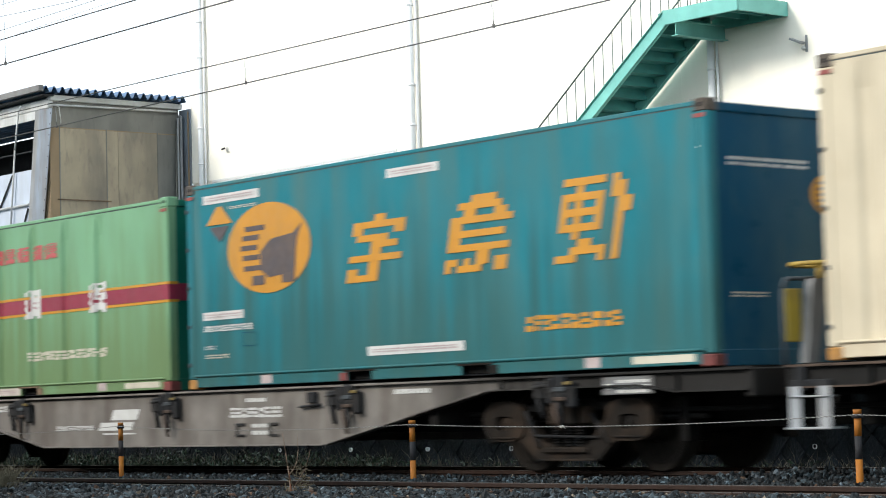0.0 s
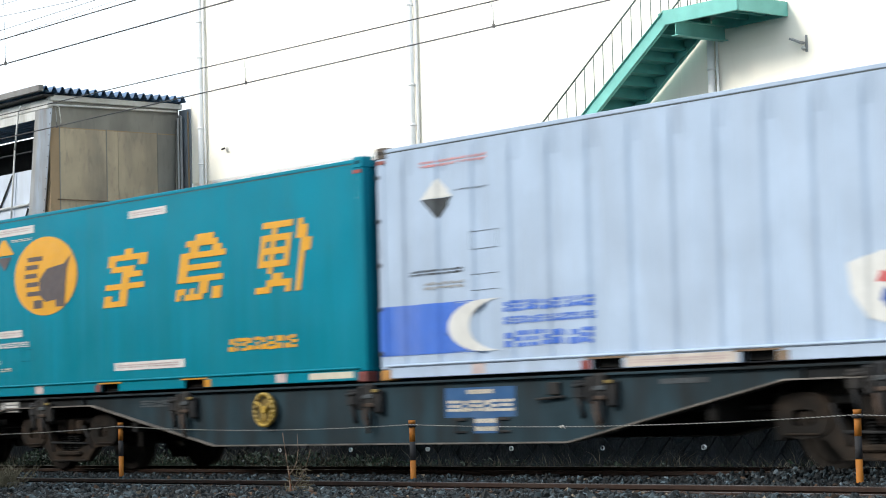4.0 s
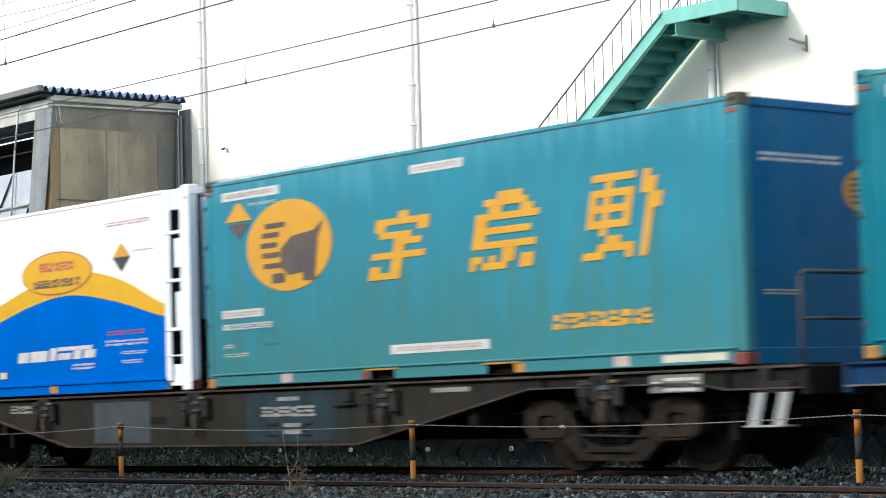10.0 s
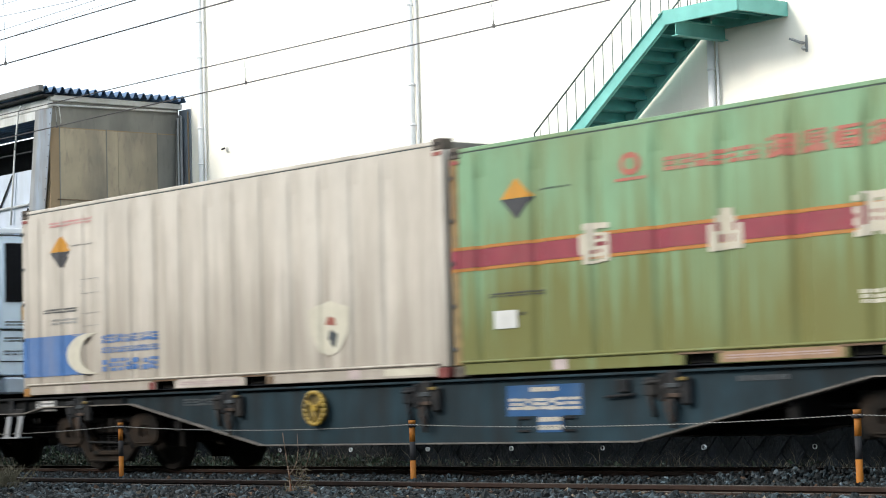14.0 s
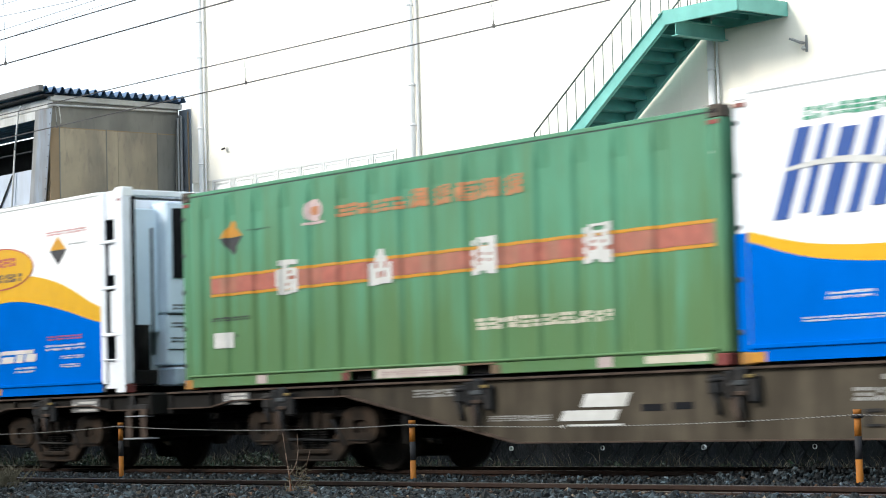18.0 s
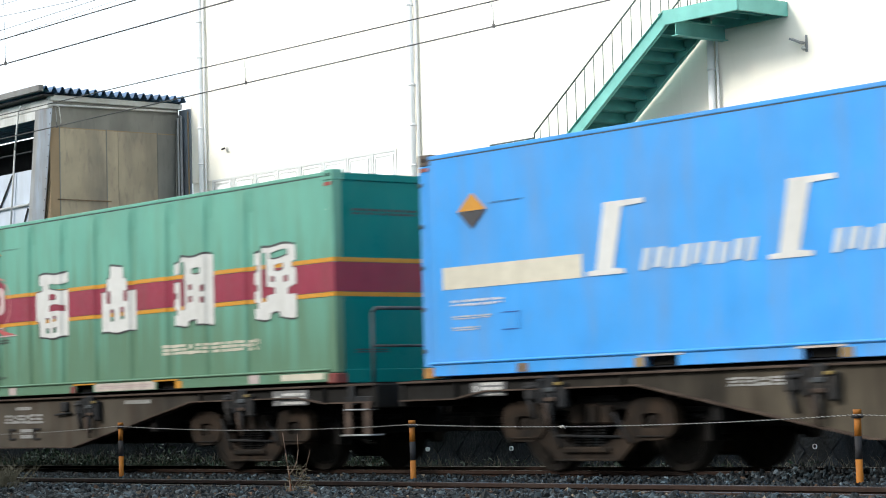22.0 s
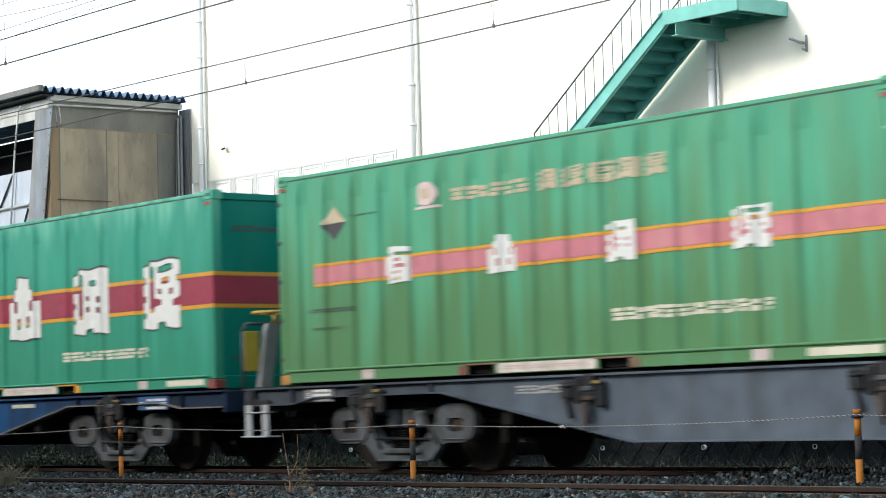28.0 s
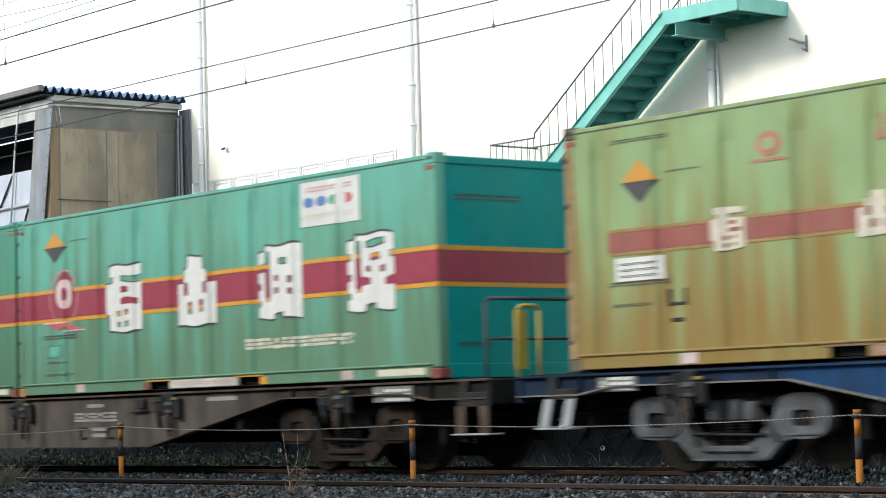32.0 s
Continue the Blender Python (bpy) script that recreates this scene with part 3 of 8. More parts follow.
# ---- fence between the tracks ----
def build_fence():
    spots = [(-30.6, 0.60), (-24.54, 0.635), (-18.67, 0.580), (-12.62, 0.585), (-6.6, 0.58)]
    y = -1.95
    bm = tube(bmesh.new(), (0, 0, -0.25), (0, 0, 0.18), 0.0310, 16)
    low = mesh_of("lower_sleeve", bm, M["post_orange"])
    mid = mesh_of("black_band", tube(bmesh.new(), (0, 0, 0.18), (0, 0, 0.375), 0.0310, 16), M["post_black"])
    top = mesh_of("upper_sleeve", tube(bmesh.new(), (0, 0, 0.375), (0, 0, 0.545), 0.0310, 16), M["post_orange"])
    cap_bm = tube(bmesh.new(), (0, 0, 0.562), (0, 0, 0.60), 0.0365, 16)
    cap = mesh_of("cap", cap_bm, M["post_orange"])
    col = mesh_of("rope_collar", join(tube(bmesh.new(), (0, 0, 0.525), (0, 0, 0.562), 0.0415, 12), tube(bmesh.new(), (0, 0, 0.538), (0, 0, 0.55), 0.05, 12), softbox(-0.06, 0.06, -0.014, 0.014, 0.530, 0.552, 0.004)), M["post_black"])
    for x, h in spots:
        p = thing("marker_post", "orange and black banded plastic marker post standing in gravel", "post", "marker posts between the tracks", at=(x, y, h - 0.60))
        for nm, me in (("lower_sleeve", low), ("black_band", mid), ("upper_sleeve", top), ("cap", cap), ("rope_collar", col)):
            o = new(nm, me)
            o.parent = p
    rope = thing("warning_rope", "thin black and white twisted rope slung between marker posts", "rope")
    for strand, mat in ((0, M["rope_white"]), (1, M["rope_black"])):
        verts, faces = [], []
        for (xa, ha), (xb, hb) in zip(spots, spots[1:]):
            length, sag = xb - xa, 0.055
            n = int(length / 0.0085)
            ring0 = None
            for i in range(n + 1):
                u = i / n
                x = xa + u * length
                z = (ha - 0.045) * (1 - u) + (hb - 0.045) * u - sag * 4 * u * (1 - u)
                a = x * 2 * math.pi / 0.058 + strand * math.pi
                cx, cy, cz = x, y - 0.04 + 0.0027 * math.cos(a), z + 0.0027 * math.sin(a)
                k = len(verts)
                for j in range(4):
                    b = math.pi / 2 * j
                    verts.append((cx, cy + 0.0026 * math.cos(b), cz + 0.0026 * math.sin(b)))
                if i:
                    for j in range(4):
                        l = (j + 1) % 4
                        faces.append((k - 4 + j, k - 4 + l, k + l, k + j))
        me = bpy.data.meshes.new("rope_strand")
        me.from_pydata(verts, [], faces)
        me.materials.append(mat)
        o = new("rope_strand", me)
        o.parent = rope
    knot = join(tube(bmesh.new(), (-0.03, 0, 0.002), (0.03, 0, -0.002), 0.011, 8), tube(bmesh.new(), (-0.012, -0.006, -0.012), (0.014, 0.0, 0.014), 0.008, 6), tube(bmesh.new(), (0.02, 0, 0), (0.045, -0.004, -0.018), 0.004, 6))
    part("rope_knot", knot, M["rope_white"], rope, "knot with a short loose end", at=(-16.28, y - 0.04, 0.484))


# ---- overhead wires ----
def wire(name, pts, r, mat, label):
    bm = bent_tube(pts, r, 6)
    return solid(name, bm, mat, label, "wire", "overhead wires")


def build_overhead():
    for y, z, zm, drops in ((0.0, 5.03, 5.335, (-44.4, -39.4, -34.45, -29.45, -24.46, -19.43, -14.4, -9.4)), (-3.8, 4.93, 5.75, (-33.95, -28.95, -23.95, -18.95, -13.95))):
        cat = thing("catenary", "dark overhead contact wire hung from a messenger wire", "overhead line", "overhead wires")
        part("contact_wire", bent_tube([(-140, y, z + 0.10), (-24, y, z + 0.01), (40, y, z - 0.03)], 0.0085, 6), M["cable"], cat)
        part("messenger_wire", bent_tube([(-140, y, zm + 0.75), (-60, y, zm + 0.2), (-28, y, zm + 0.065), (-19.4, y, zm - 0.005), (-9, y, zm + 0.03), (40, y, zm + 0.8)], 0.0078, 6), M["cable"], cat)
        for x in drops:
            bm = bent_tube([(x - 0.012, y, zm + 0.03), (x - 0.03, y, zm - 0.06), (x, y, z + 0.2), (x, y, z + 0.06)], 0.0028, 5)
            part("dropper", bm, M["cable_thin"], cat)
            part("wire_clip", join(softbox(x - 0.016, x + 0.016, y - 0.012, y + 0.012, z - 0.008, z + 0.035, 0.004), tube(bmesh.new(), (x, y, z + 0.03), (x, y, z + 0.075), 0.006, 6)), M["cable"], cat)
    far = [((-35.7, 2.5, 7.47), (-30.0, 2.5, 7.46), 0.011, "cable"), ((-35.75, 2.5, 7.64), (-32.2, 2.5, 7.665), 0.006, "cable_thin"), ((-35.81, 2.5, 7.89), (-33.03, 2.5, 7.75), 0.006, "cable_thin"),
           ((-35.7, 2.5, 7.47), (-29.6, 2.5, 7.60), 0.004, "cable_thin"), ((-35.9, 2.5, 8.1), (-34.6, 2.5, 8.08), 0.005, "cable_thin")]
    for a, b, r, m in far:
        a, b = Vector(a), Vector(b)
        w = b - a
        wire("feeder_wire", [tuple(a - w * 8), tuple(b + w * 8)], r, M[m], "thin grey feeder wire high over the line")


# ---- white building ----
WALL_Y = 10.15


def build_building():
    bd = thing("warehouse", "large white clad warehouse with downpipes and a stair", "building")
    y0, y1 = WALL_Y + 0.02, WALL_Y + 0.25
    for x0, x1, z0, z1 in ((-41.45, 24, 5.75, 14.0), (-41.45, 24, 0.9, 5.13), (-41.45, -40.66, 5.13, 5.75), (-34.2, 24, 5.13, 5.75)):
        part("wall", softbox(x0, x1, y0, y1, z0, z1, 0), M["wall"], bd)
    part("end_wall", softbox(-41.45, -41.22, y1, 40, 0.9, 14.0, 0), M["wall"], bd)
    part("far_wall", softbox(23.8, 24, y1, 40, 0.9, 14.0, 0), M["wall"], bd)
    part("back_wall", softbox(-41.45, 24, 40, 40.2, 0.9, 14.0, 0), M["wall"], bd)
    part("roof", softbox(-41.7, 24.2, 9.9, 40.4, 14.0, 14.3, 0.02), M["shed_grey"], bd)
    # cladding panels on the face that shows
    w, h = 3.0, 0.60
    me = mesh_of("cladding_panel", softbox(0.0006, w - 0.0006, WALL_Y - 0.012, WALL_Y + 0.02, 0.0006, h - 0.0006, 0), M["wall"])
    for i in range(10):
        for k in range(-2, 10):
            x, z = -41.45 + i * w, 5.75 + k * h
            if k == -1 and x < -34.2:
                continue
            if k == -1 and i in (2,):
                continue
            o = new("cladding_panel", me)
            o.parent = bd
            o.location = (x, 0, z)
    part("cladding_panel", softbox(-34.19, -32.452, WALL_Y - 0.012, WALL_Y + 0.02, 5.1506, 5.7494, 0), M["wall"], bd)
    # windows in a row
    fr = mesh_of("window_frame", join(softbox(0.0, 0.80, -0.015, 0.05, 0.575, 0.62, 0.001), softbox(0.0, 0.80, -0.015, 0.05, 0.0, 0.045, 0.001),
                                      softbox(0.0, 0.06, -0.015, 0.05, 0.045, 0.575, 0.001), softbox(0.74, 0.80, -0.015, 0.05, 0.045, 0.575, 0.001)), M["window_frame"])
    sash = mesh_of("sash", join(softbox(0.10, 0.125, -0.012, 0.003, 0.05, 0.535, 0.001), softbox(0.675, 0.70, -0.012, 0.003, 0.05, 0.535, 0.001), softbox(0.125, 0.675, -0.012, 0.003, 0.51, 0.535, 0.001)), M["window_frame"])
    gl = mesh_of("pane", softbox(0.06, 0.74, -0.008, -0.005, 0.045, 0.575, 0), glass)
    # white sheet added close behind the glass so the panes look white
    bl = mesh_of("blind", softbox(0.055, 0.745, 0.004, 0.010, 0.04, 0.58, 0), M["pipe_white"])
    for i in range(8):
        wd = thing("window_%d" % (i + 1), "small white framed window with a pale blind", "window", kind="structure", at=(-40.65 + 0.8066 * i, WALL_Y, 5.13))
        for nm, m in (("window_frame", fr), ("sash", sash), ("pane", gl), ("blind", bl)):
            o = new(nm, m)
            o.parent = wd
            if nm == "pane":
                o.visible_shadow = False
    # downpipes
    for x, r, ztop in ((-40.90, 0.062, 13.8), (-33.55, 0.055, 13.8), (-25.66, 0.06, 6.62)):
        dp = thing("downpipe", "white plastic downpipe clipped to the warehouse wall", "pipe", "downpipes", at=(x, WALL_Y - 0.012, 0))
        part("pipe", tube(bmesh.new(), (0, -0.10, 1.0), (0, -0.10, ztop), r, 14), M["pipe_white"], dp)
        clip = join(tube(bmesh.new(), (0, -0.10, -0.02), (0, -0.10, 0.02), r + 0.012, 14), softbox(-0.02, 0.02, -0.10, 0.012, -0.015, 0.015, 0.004))
        first = part("pipe_clip", clip, M["pipe_white"], dp, at=(0, 0, 4.6))
        z = 5.35
        while z < min(ztop, 11):
            again(first, (0, 0, z))
            z += 0.775
        if r > 0.056:
            part("drain_line", tube(bmesh.new(), (r + 0.045, -0.06, 1.0), (r + 0.045, -0.06, ztop), 0.022, 8), M["pipe_white"], dp, "thin pale conduit beside the pipe")
        else:
            part("drain_line", tube(bmesh.new(), (r + 0.055, -0.05, 1.0), (r + 0.055, -0.05, ztop), 0.03, 8), M["pipe_white"], dp, "thin pale conduit beside the pipe")
    # wall fittings
    fx = thing("wall_floodlight", "small grey floodlight on a bracket on the wall", "lamp", at=(-23.66, WALL_Y - 0.012, 6.27))
    part("bracket", join(softbox(-0.016, 0.016, -0.03, 0.012, -0.13, 0.14, 0.004), tube(bmesh.new(), (0, -0.02, 0.02), (-0.02, -0.14, 0.03), 0.012, 6)), M["shed_grey"], fx)
    head = softbox(-0.26, 0.0, -0.16, -0.05, -0.014, 0.014, 0.005)
    bmesh.ops.rotate(head, verts=head.verts, cent=(0, 0, 0), matrix=Matrix.Rotation(radians(24), 3, "Y"))
    part("lamp_head", head, M["shed_grey"], fx, "thin tilted lamp head")
    part("junction_box", tube(bmesh.new(), (-0.05, -0.05, -0.08), (-0.01, -0.05, -0.05), 0.035, 10), M["white"], fx)
    fx2 = thing("wall_camera", "small dark security camera on the white wall", "camera", at=(-40.03, WALL_Y - 0.012, 6.36))
    part("camera_body", tube(bmesh.new(), (-0.07, -0.10, 0.0), (0.06, -0.12, 0.01), 0.02, 10), M["post_black"], fx2)
    part("camera_mount", join(softbox(-0.035, 0.035, -0.02, 0.012, -0.05, 0.05, 0.006), tube(bmesh.new(), (0, -0.02, 0), (0, -0.10, 0.01), 0.012, 8)), M["white"], fx2)


def build_stair():
    st = thing("steel_stair", "green painted outdoor steel stair on the white wall", "stairs")
    yn, yf = 9.0, 9.92
    x_top, z_top, slope = -25.65, 7.0, 0.724
    z_low = 4.2
    x_low = x_top - (z_top - z_low) / slope
    def zat(x):
        return z_top - (x_top - x) * slope
    for y in (yn, yf):
        d = 0.27
        pl = sheet([(x_low - 0.1, zat(x_low - 0.1)), (x_low - 0.1, zat(x_low - 0.1) - d), (x_top + 0.12, zat(x_top + 0.12) - d - 0.02), (x_top + 0.12, z_top), (x_top, z_top)], y - 0.004, y + 0.008)
        lip_t = bmesh.new()
        for off in (0.0, -d):
            a = [(x_low - 0.1, zat(x_low - 0.1) + off), (x_top + (0.0 if off == 0 else 0.12), zat(x_top + (0.0 if off == 0 else 0.12)) + off)]
            p = [lip_t.verts.new((a[0][0], y - 0.0375, a[0][1])), lip_t.verts.new((a[1][0], y - 0.0375, a[1][1])), lip_t.verts.new((a[1][0], y + 0.0375, a[1][1])), lip_t.verts.new((a[0][0], y + 0.0375, a[0][1]))]
            q = [lip_t.verts.new((v.co.x, v.co.y, v.co.z + 0.012)) for v in p]
            for f in ((p[0], p[1], p[2], p[3]), (q[3], q[2], q[1], q[0]), (p[0], q[0], q[1], p[1]), (p[1], q[1], q[2], p[2]), (p[2], q[2], q[3], p[3]), (p[3], q[3], q[0], p[0])):
                lip_t.faces.new(f)
        bmesh.ops.recalc_face_normals(lip_t, faces=list(lip_t.faces))
        part("stringer", join(pl, lip_t), M["stair_green"], st)
    n = 16
    rise = (z_top - z_low) / n
    tread = mesh_of("tread", join(softbox(-0.15, 0.15, yn + 0.01, yf - 0.006, -0.012, 0.012, 0.003), softbox(-0.15, -0.142, yn + 0.01, yf - 0.006, -rise + 0.03, -0.012, 0), softbox(0.142, 0.15, yn + 0.01, yf - 0.006, 0.0, 0.05, 0)), M["stair_shaded"])
    for i in range(n):
        z = z_low + rise * (i + 0.5)
        o = new("tread", tread)
        o.parent = st
        o.location = (x_top - (z_top - z) / slope + 0.02, 0, z - 0.06)
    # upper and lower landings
    # landing, joists and riser plate take the shaded green
    part("landing", softbox(x_top - 0.14, -24.04, yn, WALL_Y - 0.014, z_top - 0.05, z_top - 0.02, 0), M["stair_shaded"], st)
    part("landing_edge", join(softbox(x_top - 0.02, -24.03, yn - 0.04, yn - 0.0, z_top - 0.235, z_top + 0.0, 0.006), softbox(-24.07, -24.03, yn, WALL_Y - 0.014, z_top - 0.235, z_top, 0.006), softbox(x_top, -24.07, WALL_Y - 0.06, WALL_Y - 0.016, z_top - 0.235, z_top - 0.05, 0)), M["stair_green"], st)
    part("floor_joist", join(softbox(-24.9, -24.84, yn, WALL_Y - 0.06, z_top - 0.17, z_top - 0.05, 0), softbox(-24.5, -24.44, yn, WALL_Y - 0.06, z_top - 0.17, z_top - 0.05, 0)), M["stair_shaded"], st)
    part("riser_plate", softbox(x_top - 0.16, x_top - 0.145, yn + 0.01, yf, z_top - 0.27, z_top - 0.02, 0), M["stair_shaded"], st)
    bx = -25.42
    part("support_beam", join(softbox(bx - 0.075, bx + 0.075, yn - 0.02, WALL_Y - 0.014, 6.795, 6.81, 0), softbox(bx - 0.075, bx + 0.075, yn - 0.02, WALL_Y - 0.014, 6.565, 6.58, 0), softbox(bx - 0.006, bx + 0.006, yn, WALL_Y - 0.014, 6.58, 6.795, 0)), M["stair_green"], st)
    part("lower_landing", softbox(-30.1, x_low, yn, WALL_Y - 0.014, z_low - 0.2, z_low, 0.005), M["stair_shaded"], st)
    for y in (yn, yf):
        up = 0.77
        def zr(x):
            return zat(x) + up
        run = [(-30.08, y, 5.30), (-28.9, y, 5.30), (-28.9, y, zr(-28.9) - 0.04), (x_top - 0.1, y, zr(x_top - 0.1)), (x_top + 0.15, y, z_top + 1.05), (-24.05, y, z_top + 1.05)]
        if y == yf:
            run = run[:5]
        part("handrail", bent_tube(run, 0.014, 8), M["rail_backlit"], st)
        x = -28.75
        bal = mesh_of("baluster", tube(bmesh.new(), (0, 0, 0), (0, 0, 0.76), 0.0075, 6), M["rail_backlit"])
        while x < x_top:
            o = new("baluster", bal)
            o.parent = st
            o.location = (x, y, zat(x))
            x += 0.232
        for i in range(8):
            xx = -30.08 + i * 0.165
            o = new("baluster", bal)
            o.parent = st
            o.location = (xx, y, 5.30 - 0.76)
        if y == yn:
            tall = mesh_of("baluster", tube(bmesh.new(), (0, 0, 0), (0, 0, 1.05), 0.0075, 6), M["rail_backlit"])
            for i in range(8):
                o = new("baluster", tall)
                o.parent = st
                o.location = (x_top + 0.12 + i * 0.21, y - 0.02, z_top)
    endr = bent_tube([(-30.08, yn, 5.30), (-30.08, WALL_Y - 0.03, 5.30)], 0.017, 8)
    part("handrail", endr, M["rail_backlit"], st)
    part("handrail", bent_tube([(-24.05, yn, z_top + 1.05), (-24.05, WALL_Y - 0.03, z_top + 1.05)], 0.017, 8), M["rail_backlit"], st)


def build_shed():
    sh = thing("lean_to_shed", "weathered tan and grey shed with a corrugated roof", "shed")
    xe = -41.8
    # end wall boards
    for ya, yb in ((6.85, 7.075), (7.08, 8.215), (8.22, 8.50), (8.505, 9.495), (9.50, 10.05)):
        part("wall_board", softbox(xe - 0.04, xe, ya, yb, 0.98, 6.86, 0.003), M["shed_orange"] if ya < 7 else M["shed_upper"] if ya >= 9.5 else M["shed_tan"], sh)
    part("upper_board", softbox(xe - 0.044, xe - 0.004, 6.85, 10.05, 6.862, 7.42, 0.003), M["shed_upper"], sh, "grey-tan upper board")
    part("rust_line", softbox(xe - 0.002, xe + 0.003, 7.08, 9.96, 6.845, 6.865, 0), M["shed_orange"], sh, "thin rusty line under the upper board")
    for yj in (7.078, 8.217, 9.497):
        part("board_joint", softbox(xe - 0.03, xe + 0.008, yj - 0.014, yj + 0.014, 0.98, 6.88, 0.003), M["shed_upper"], sh)
    part("corner_board", sheet([(xe - 0.042, 0.98), (xe - 0.042, 7.26), (-41.95, 7.26), (-42.35, 4.2), (-42.35, 0.98)], 6.842, 6.849), M["shed_orange"], sh, "orange-tan board behind the corner sheet")
    part("tie_rod", tube(bmesh.new(), (xe + 0.03, 7.0, 5.33), (xe + 0.03, 8.3, 5.33), 0.012, 6), M["casting"], sh, "rusty horizontal tie rod")
    part("side_flashing", join(softbox(xe - 0.03, xe + 0.04, 10.05, 10.10, 0.98, 7.30, 0.01), tube(bmesh.new(), (xe + 0.14, 10.02, 1.0), (xe + 0.14, 10.02, 7.25), 0.03, 8), tube(bmesh.new(), (xe + 0.2, 9.9, 1.0), (xe + 0.2, 9.9, 7.2), 0.022, 8)), M["shed_grey"], sh)
    fold = bmesh.new()
    strip = []
    for i in range(25):
        ya, d = 9.88 + i * 0.007, 0.03 * math.sin(i * 1.7) + 0.02 * math.sin(i * 0.6)
        strip.append([fold.verts.new((xe + 0.06 + d * k, ya + 0.10 * (1 - k) * (1 - i / 25) + 0.02, z)) for z, k in ((1.0, 1.0), (5.5, 1.0), (6.6, 0.7), (7.24, 0.3))])
    for a, b in zip(strip, strip[1:]):
        for k in range(3):
            fold.faces.new((a[k], b[k], b[k + 1], a[k + 1]))
    part("hanging_sheet", fold, M["shed_upper"], sh, "folded grey plastic sheet hanging at the wall end")
    part("infill_board", softbox(xe - 0.06, -41.42, 10.10, 10.135, 0.98, 7.40, 0.004), M["post_sheet"], sh, "grey filler board beside the warehouse")
    part("corner_post", softbox(-41.475, -41.455, 10.06, 10.09, 0.98, 7.34, 0.004), M["shed_orange"], sh, "thin brown timber post")
    part("end_beam", softbox(xe - 0.1, xe + 0.05, 6.85, 10.12, 7.42, 7.54, 0.01), M["shed_white"], sh)
    part("gutter", tube(bmesh.new(), (xe + 0.06, 6.85, 7.32), (xe + 0.06, 9.95, 7.36), 0.022, 8), M["shed_white"], sh)
    # corrugated roof: the wave runs across, the sheets along x
    bm = bmesh.new()
    ys = np.arange(6.60, 10.12, 0.0249)
    ring = []
    for y in ys:
        ph = (y - 6.6) / 0.199 * 2 * math.pi
        z = 7.615 + 0.080 * max(-0.75, min(0.85, math.asin(math.sin(ph)) / 1.2))
        ring.append([bm.verts.new((x, y, z + dz)) for x, dz in ((xe + 0.22, 0), (-70, 0), (-70, 0.012), (xe + 0.22, 0.012))])
    for a, b in zip(ring, ring[1:]):
        for i in range(4):
            j = (i + 1) % 4
            bm.faces.new((a[i], a[j], b[j], b[i]))
    bmesh.ops.recalc_face_normals(bm, faces=list(bm.faces))
    part("corrugated_roof", bm, M["shed_blue"], sh)
    part("eave_fascia", softbox(-70, xe + 0.18, 6.50, 6.62, 7.575, 7.71, 0.012), M["shed_fascia"], sh)
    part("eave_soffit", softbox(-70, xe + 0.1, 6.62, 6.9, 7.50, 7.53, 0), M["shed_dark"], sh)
    # open track side: posts, beams, dark bay, pale lower sheet
    yf = 6.86
    part("top_rail", softbox(-70, xe, yf - 0.05, yf + 0.08, 7.26, 7.46, 0.012), M["shed_white"], sh)
    part("top_rail", softbox(-70, -42.3, yf - 0.04, yf - 0.018, 7.07, 7.255, 0.005), M["shed_white"], sh)
    part("corner_sheet", sheet([(-41.56, 7.22), (-42.06, 7.26), (-42.46, 5.09), (-42.62, 4.2), (-42.10, 4.2), (-41.93, 5.09)], yf - 0.09, yf - 0.075), M["post_sheet"], sh, "pale blue-grey steel corner sheet, slanting")
    part("corner_strip", sheet([(-42.06, 7.26), (-42.27, 7.24), (-42.62, 5.09), (-42.78, 4.2), (-42.62, 4.2), (-42.46, 5.09)], yf - 0.088, yf - 0.073), M["shed_grey"], sh, "rust-stained strip along the corner sheet")
    rv = mesh_of("rivet", tube(bmesh.new(), (0, yf - 0.098, 0), (0, yf - 0.09, 0), 0.014, 6), M["shed_dark"])
    for i in range(10):
        o = new("rivet", rv)
        o.parent = sh
        z = 7.12 - i * 0.225
        o.location = (-41.56 - (7.22 - z) * 0.1735 - 0.035, 0, z)
    # back sheet and deck near black: the bay's shade is painted in
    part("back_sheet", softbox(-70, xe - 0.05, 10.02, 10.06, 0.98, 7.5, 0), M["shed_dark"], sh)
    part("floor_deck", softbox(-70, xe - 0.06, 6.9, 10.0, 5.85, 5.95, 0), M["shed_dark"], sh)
    part("lower_sheet", softbox(-70, -42.35, yf - 0.06, yf - 0.02, 0.98, 6.02, 0), M["shed_pale"], sh, "pale blue lower wall sheet")
    part("lower_rail", tube(bmesh.new(), (-70, yf - 0.09, 5.2), (-42.6, yf - 0.09, 5.28), 0.03, 8), M["shed_white"], sh)
    part("hanging_cable", bent_tube([(-42.8, yf - 0.12, 7.42), (-42.95, yf - 0.12, 7.3), (-43.12, yf - 0.12, 6.5), (-43.35, yf - 0.12, 4.9)], 0.022, 8), M["shed_white"], sh, "pale cable hanging down the front")
    part("hanging_cable", bent_tube([(-41.72, 6.86, 7.34), (-41.7, 7.02, 7.28), (-41.7, 7.06, 6.98), (-41.7, 7.05, 6.93)], 0.012, 8), M["shed_white"], sh)
    part("brace", tube(bmesh.new(), (-43.3, yf - 0.085, 5.98), (-44.5, yf - 0.085, 4.6), 0.022, 6), M["shed_dark"], sh)
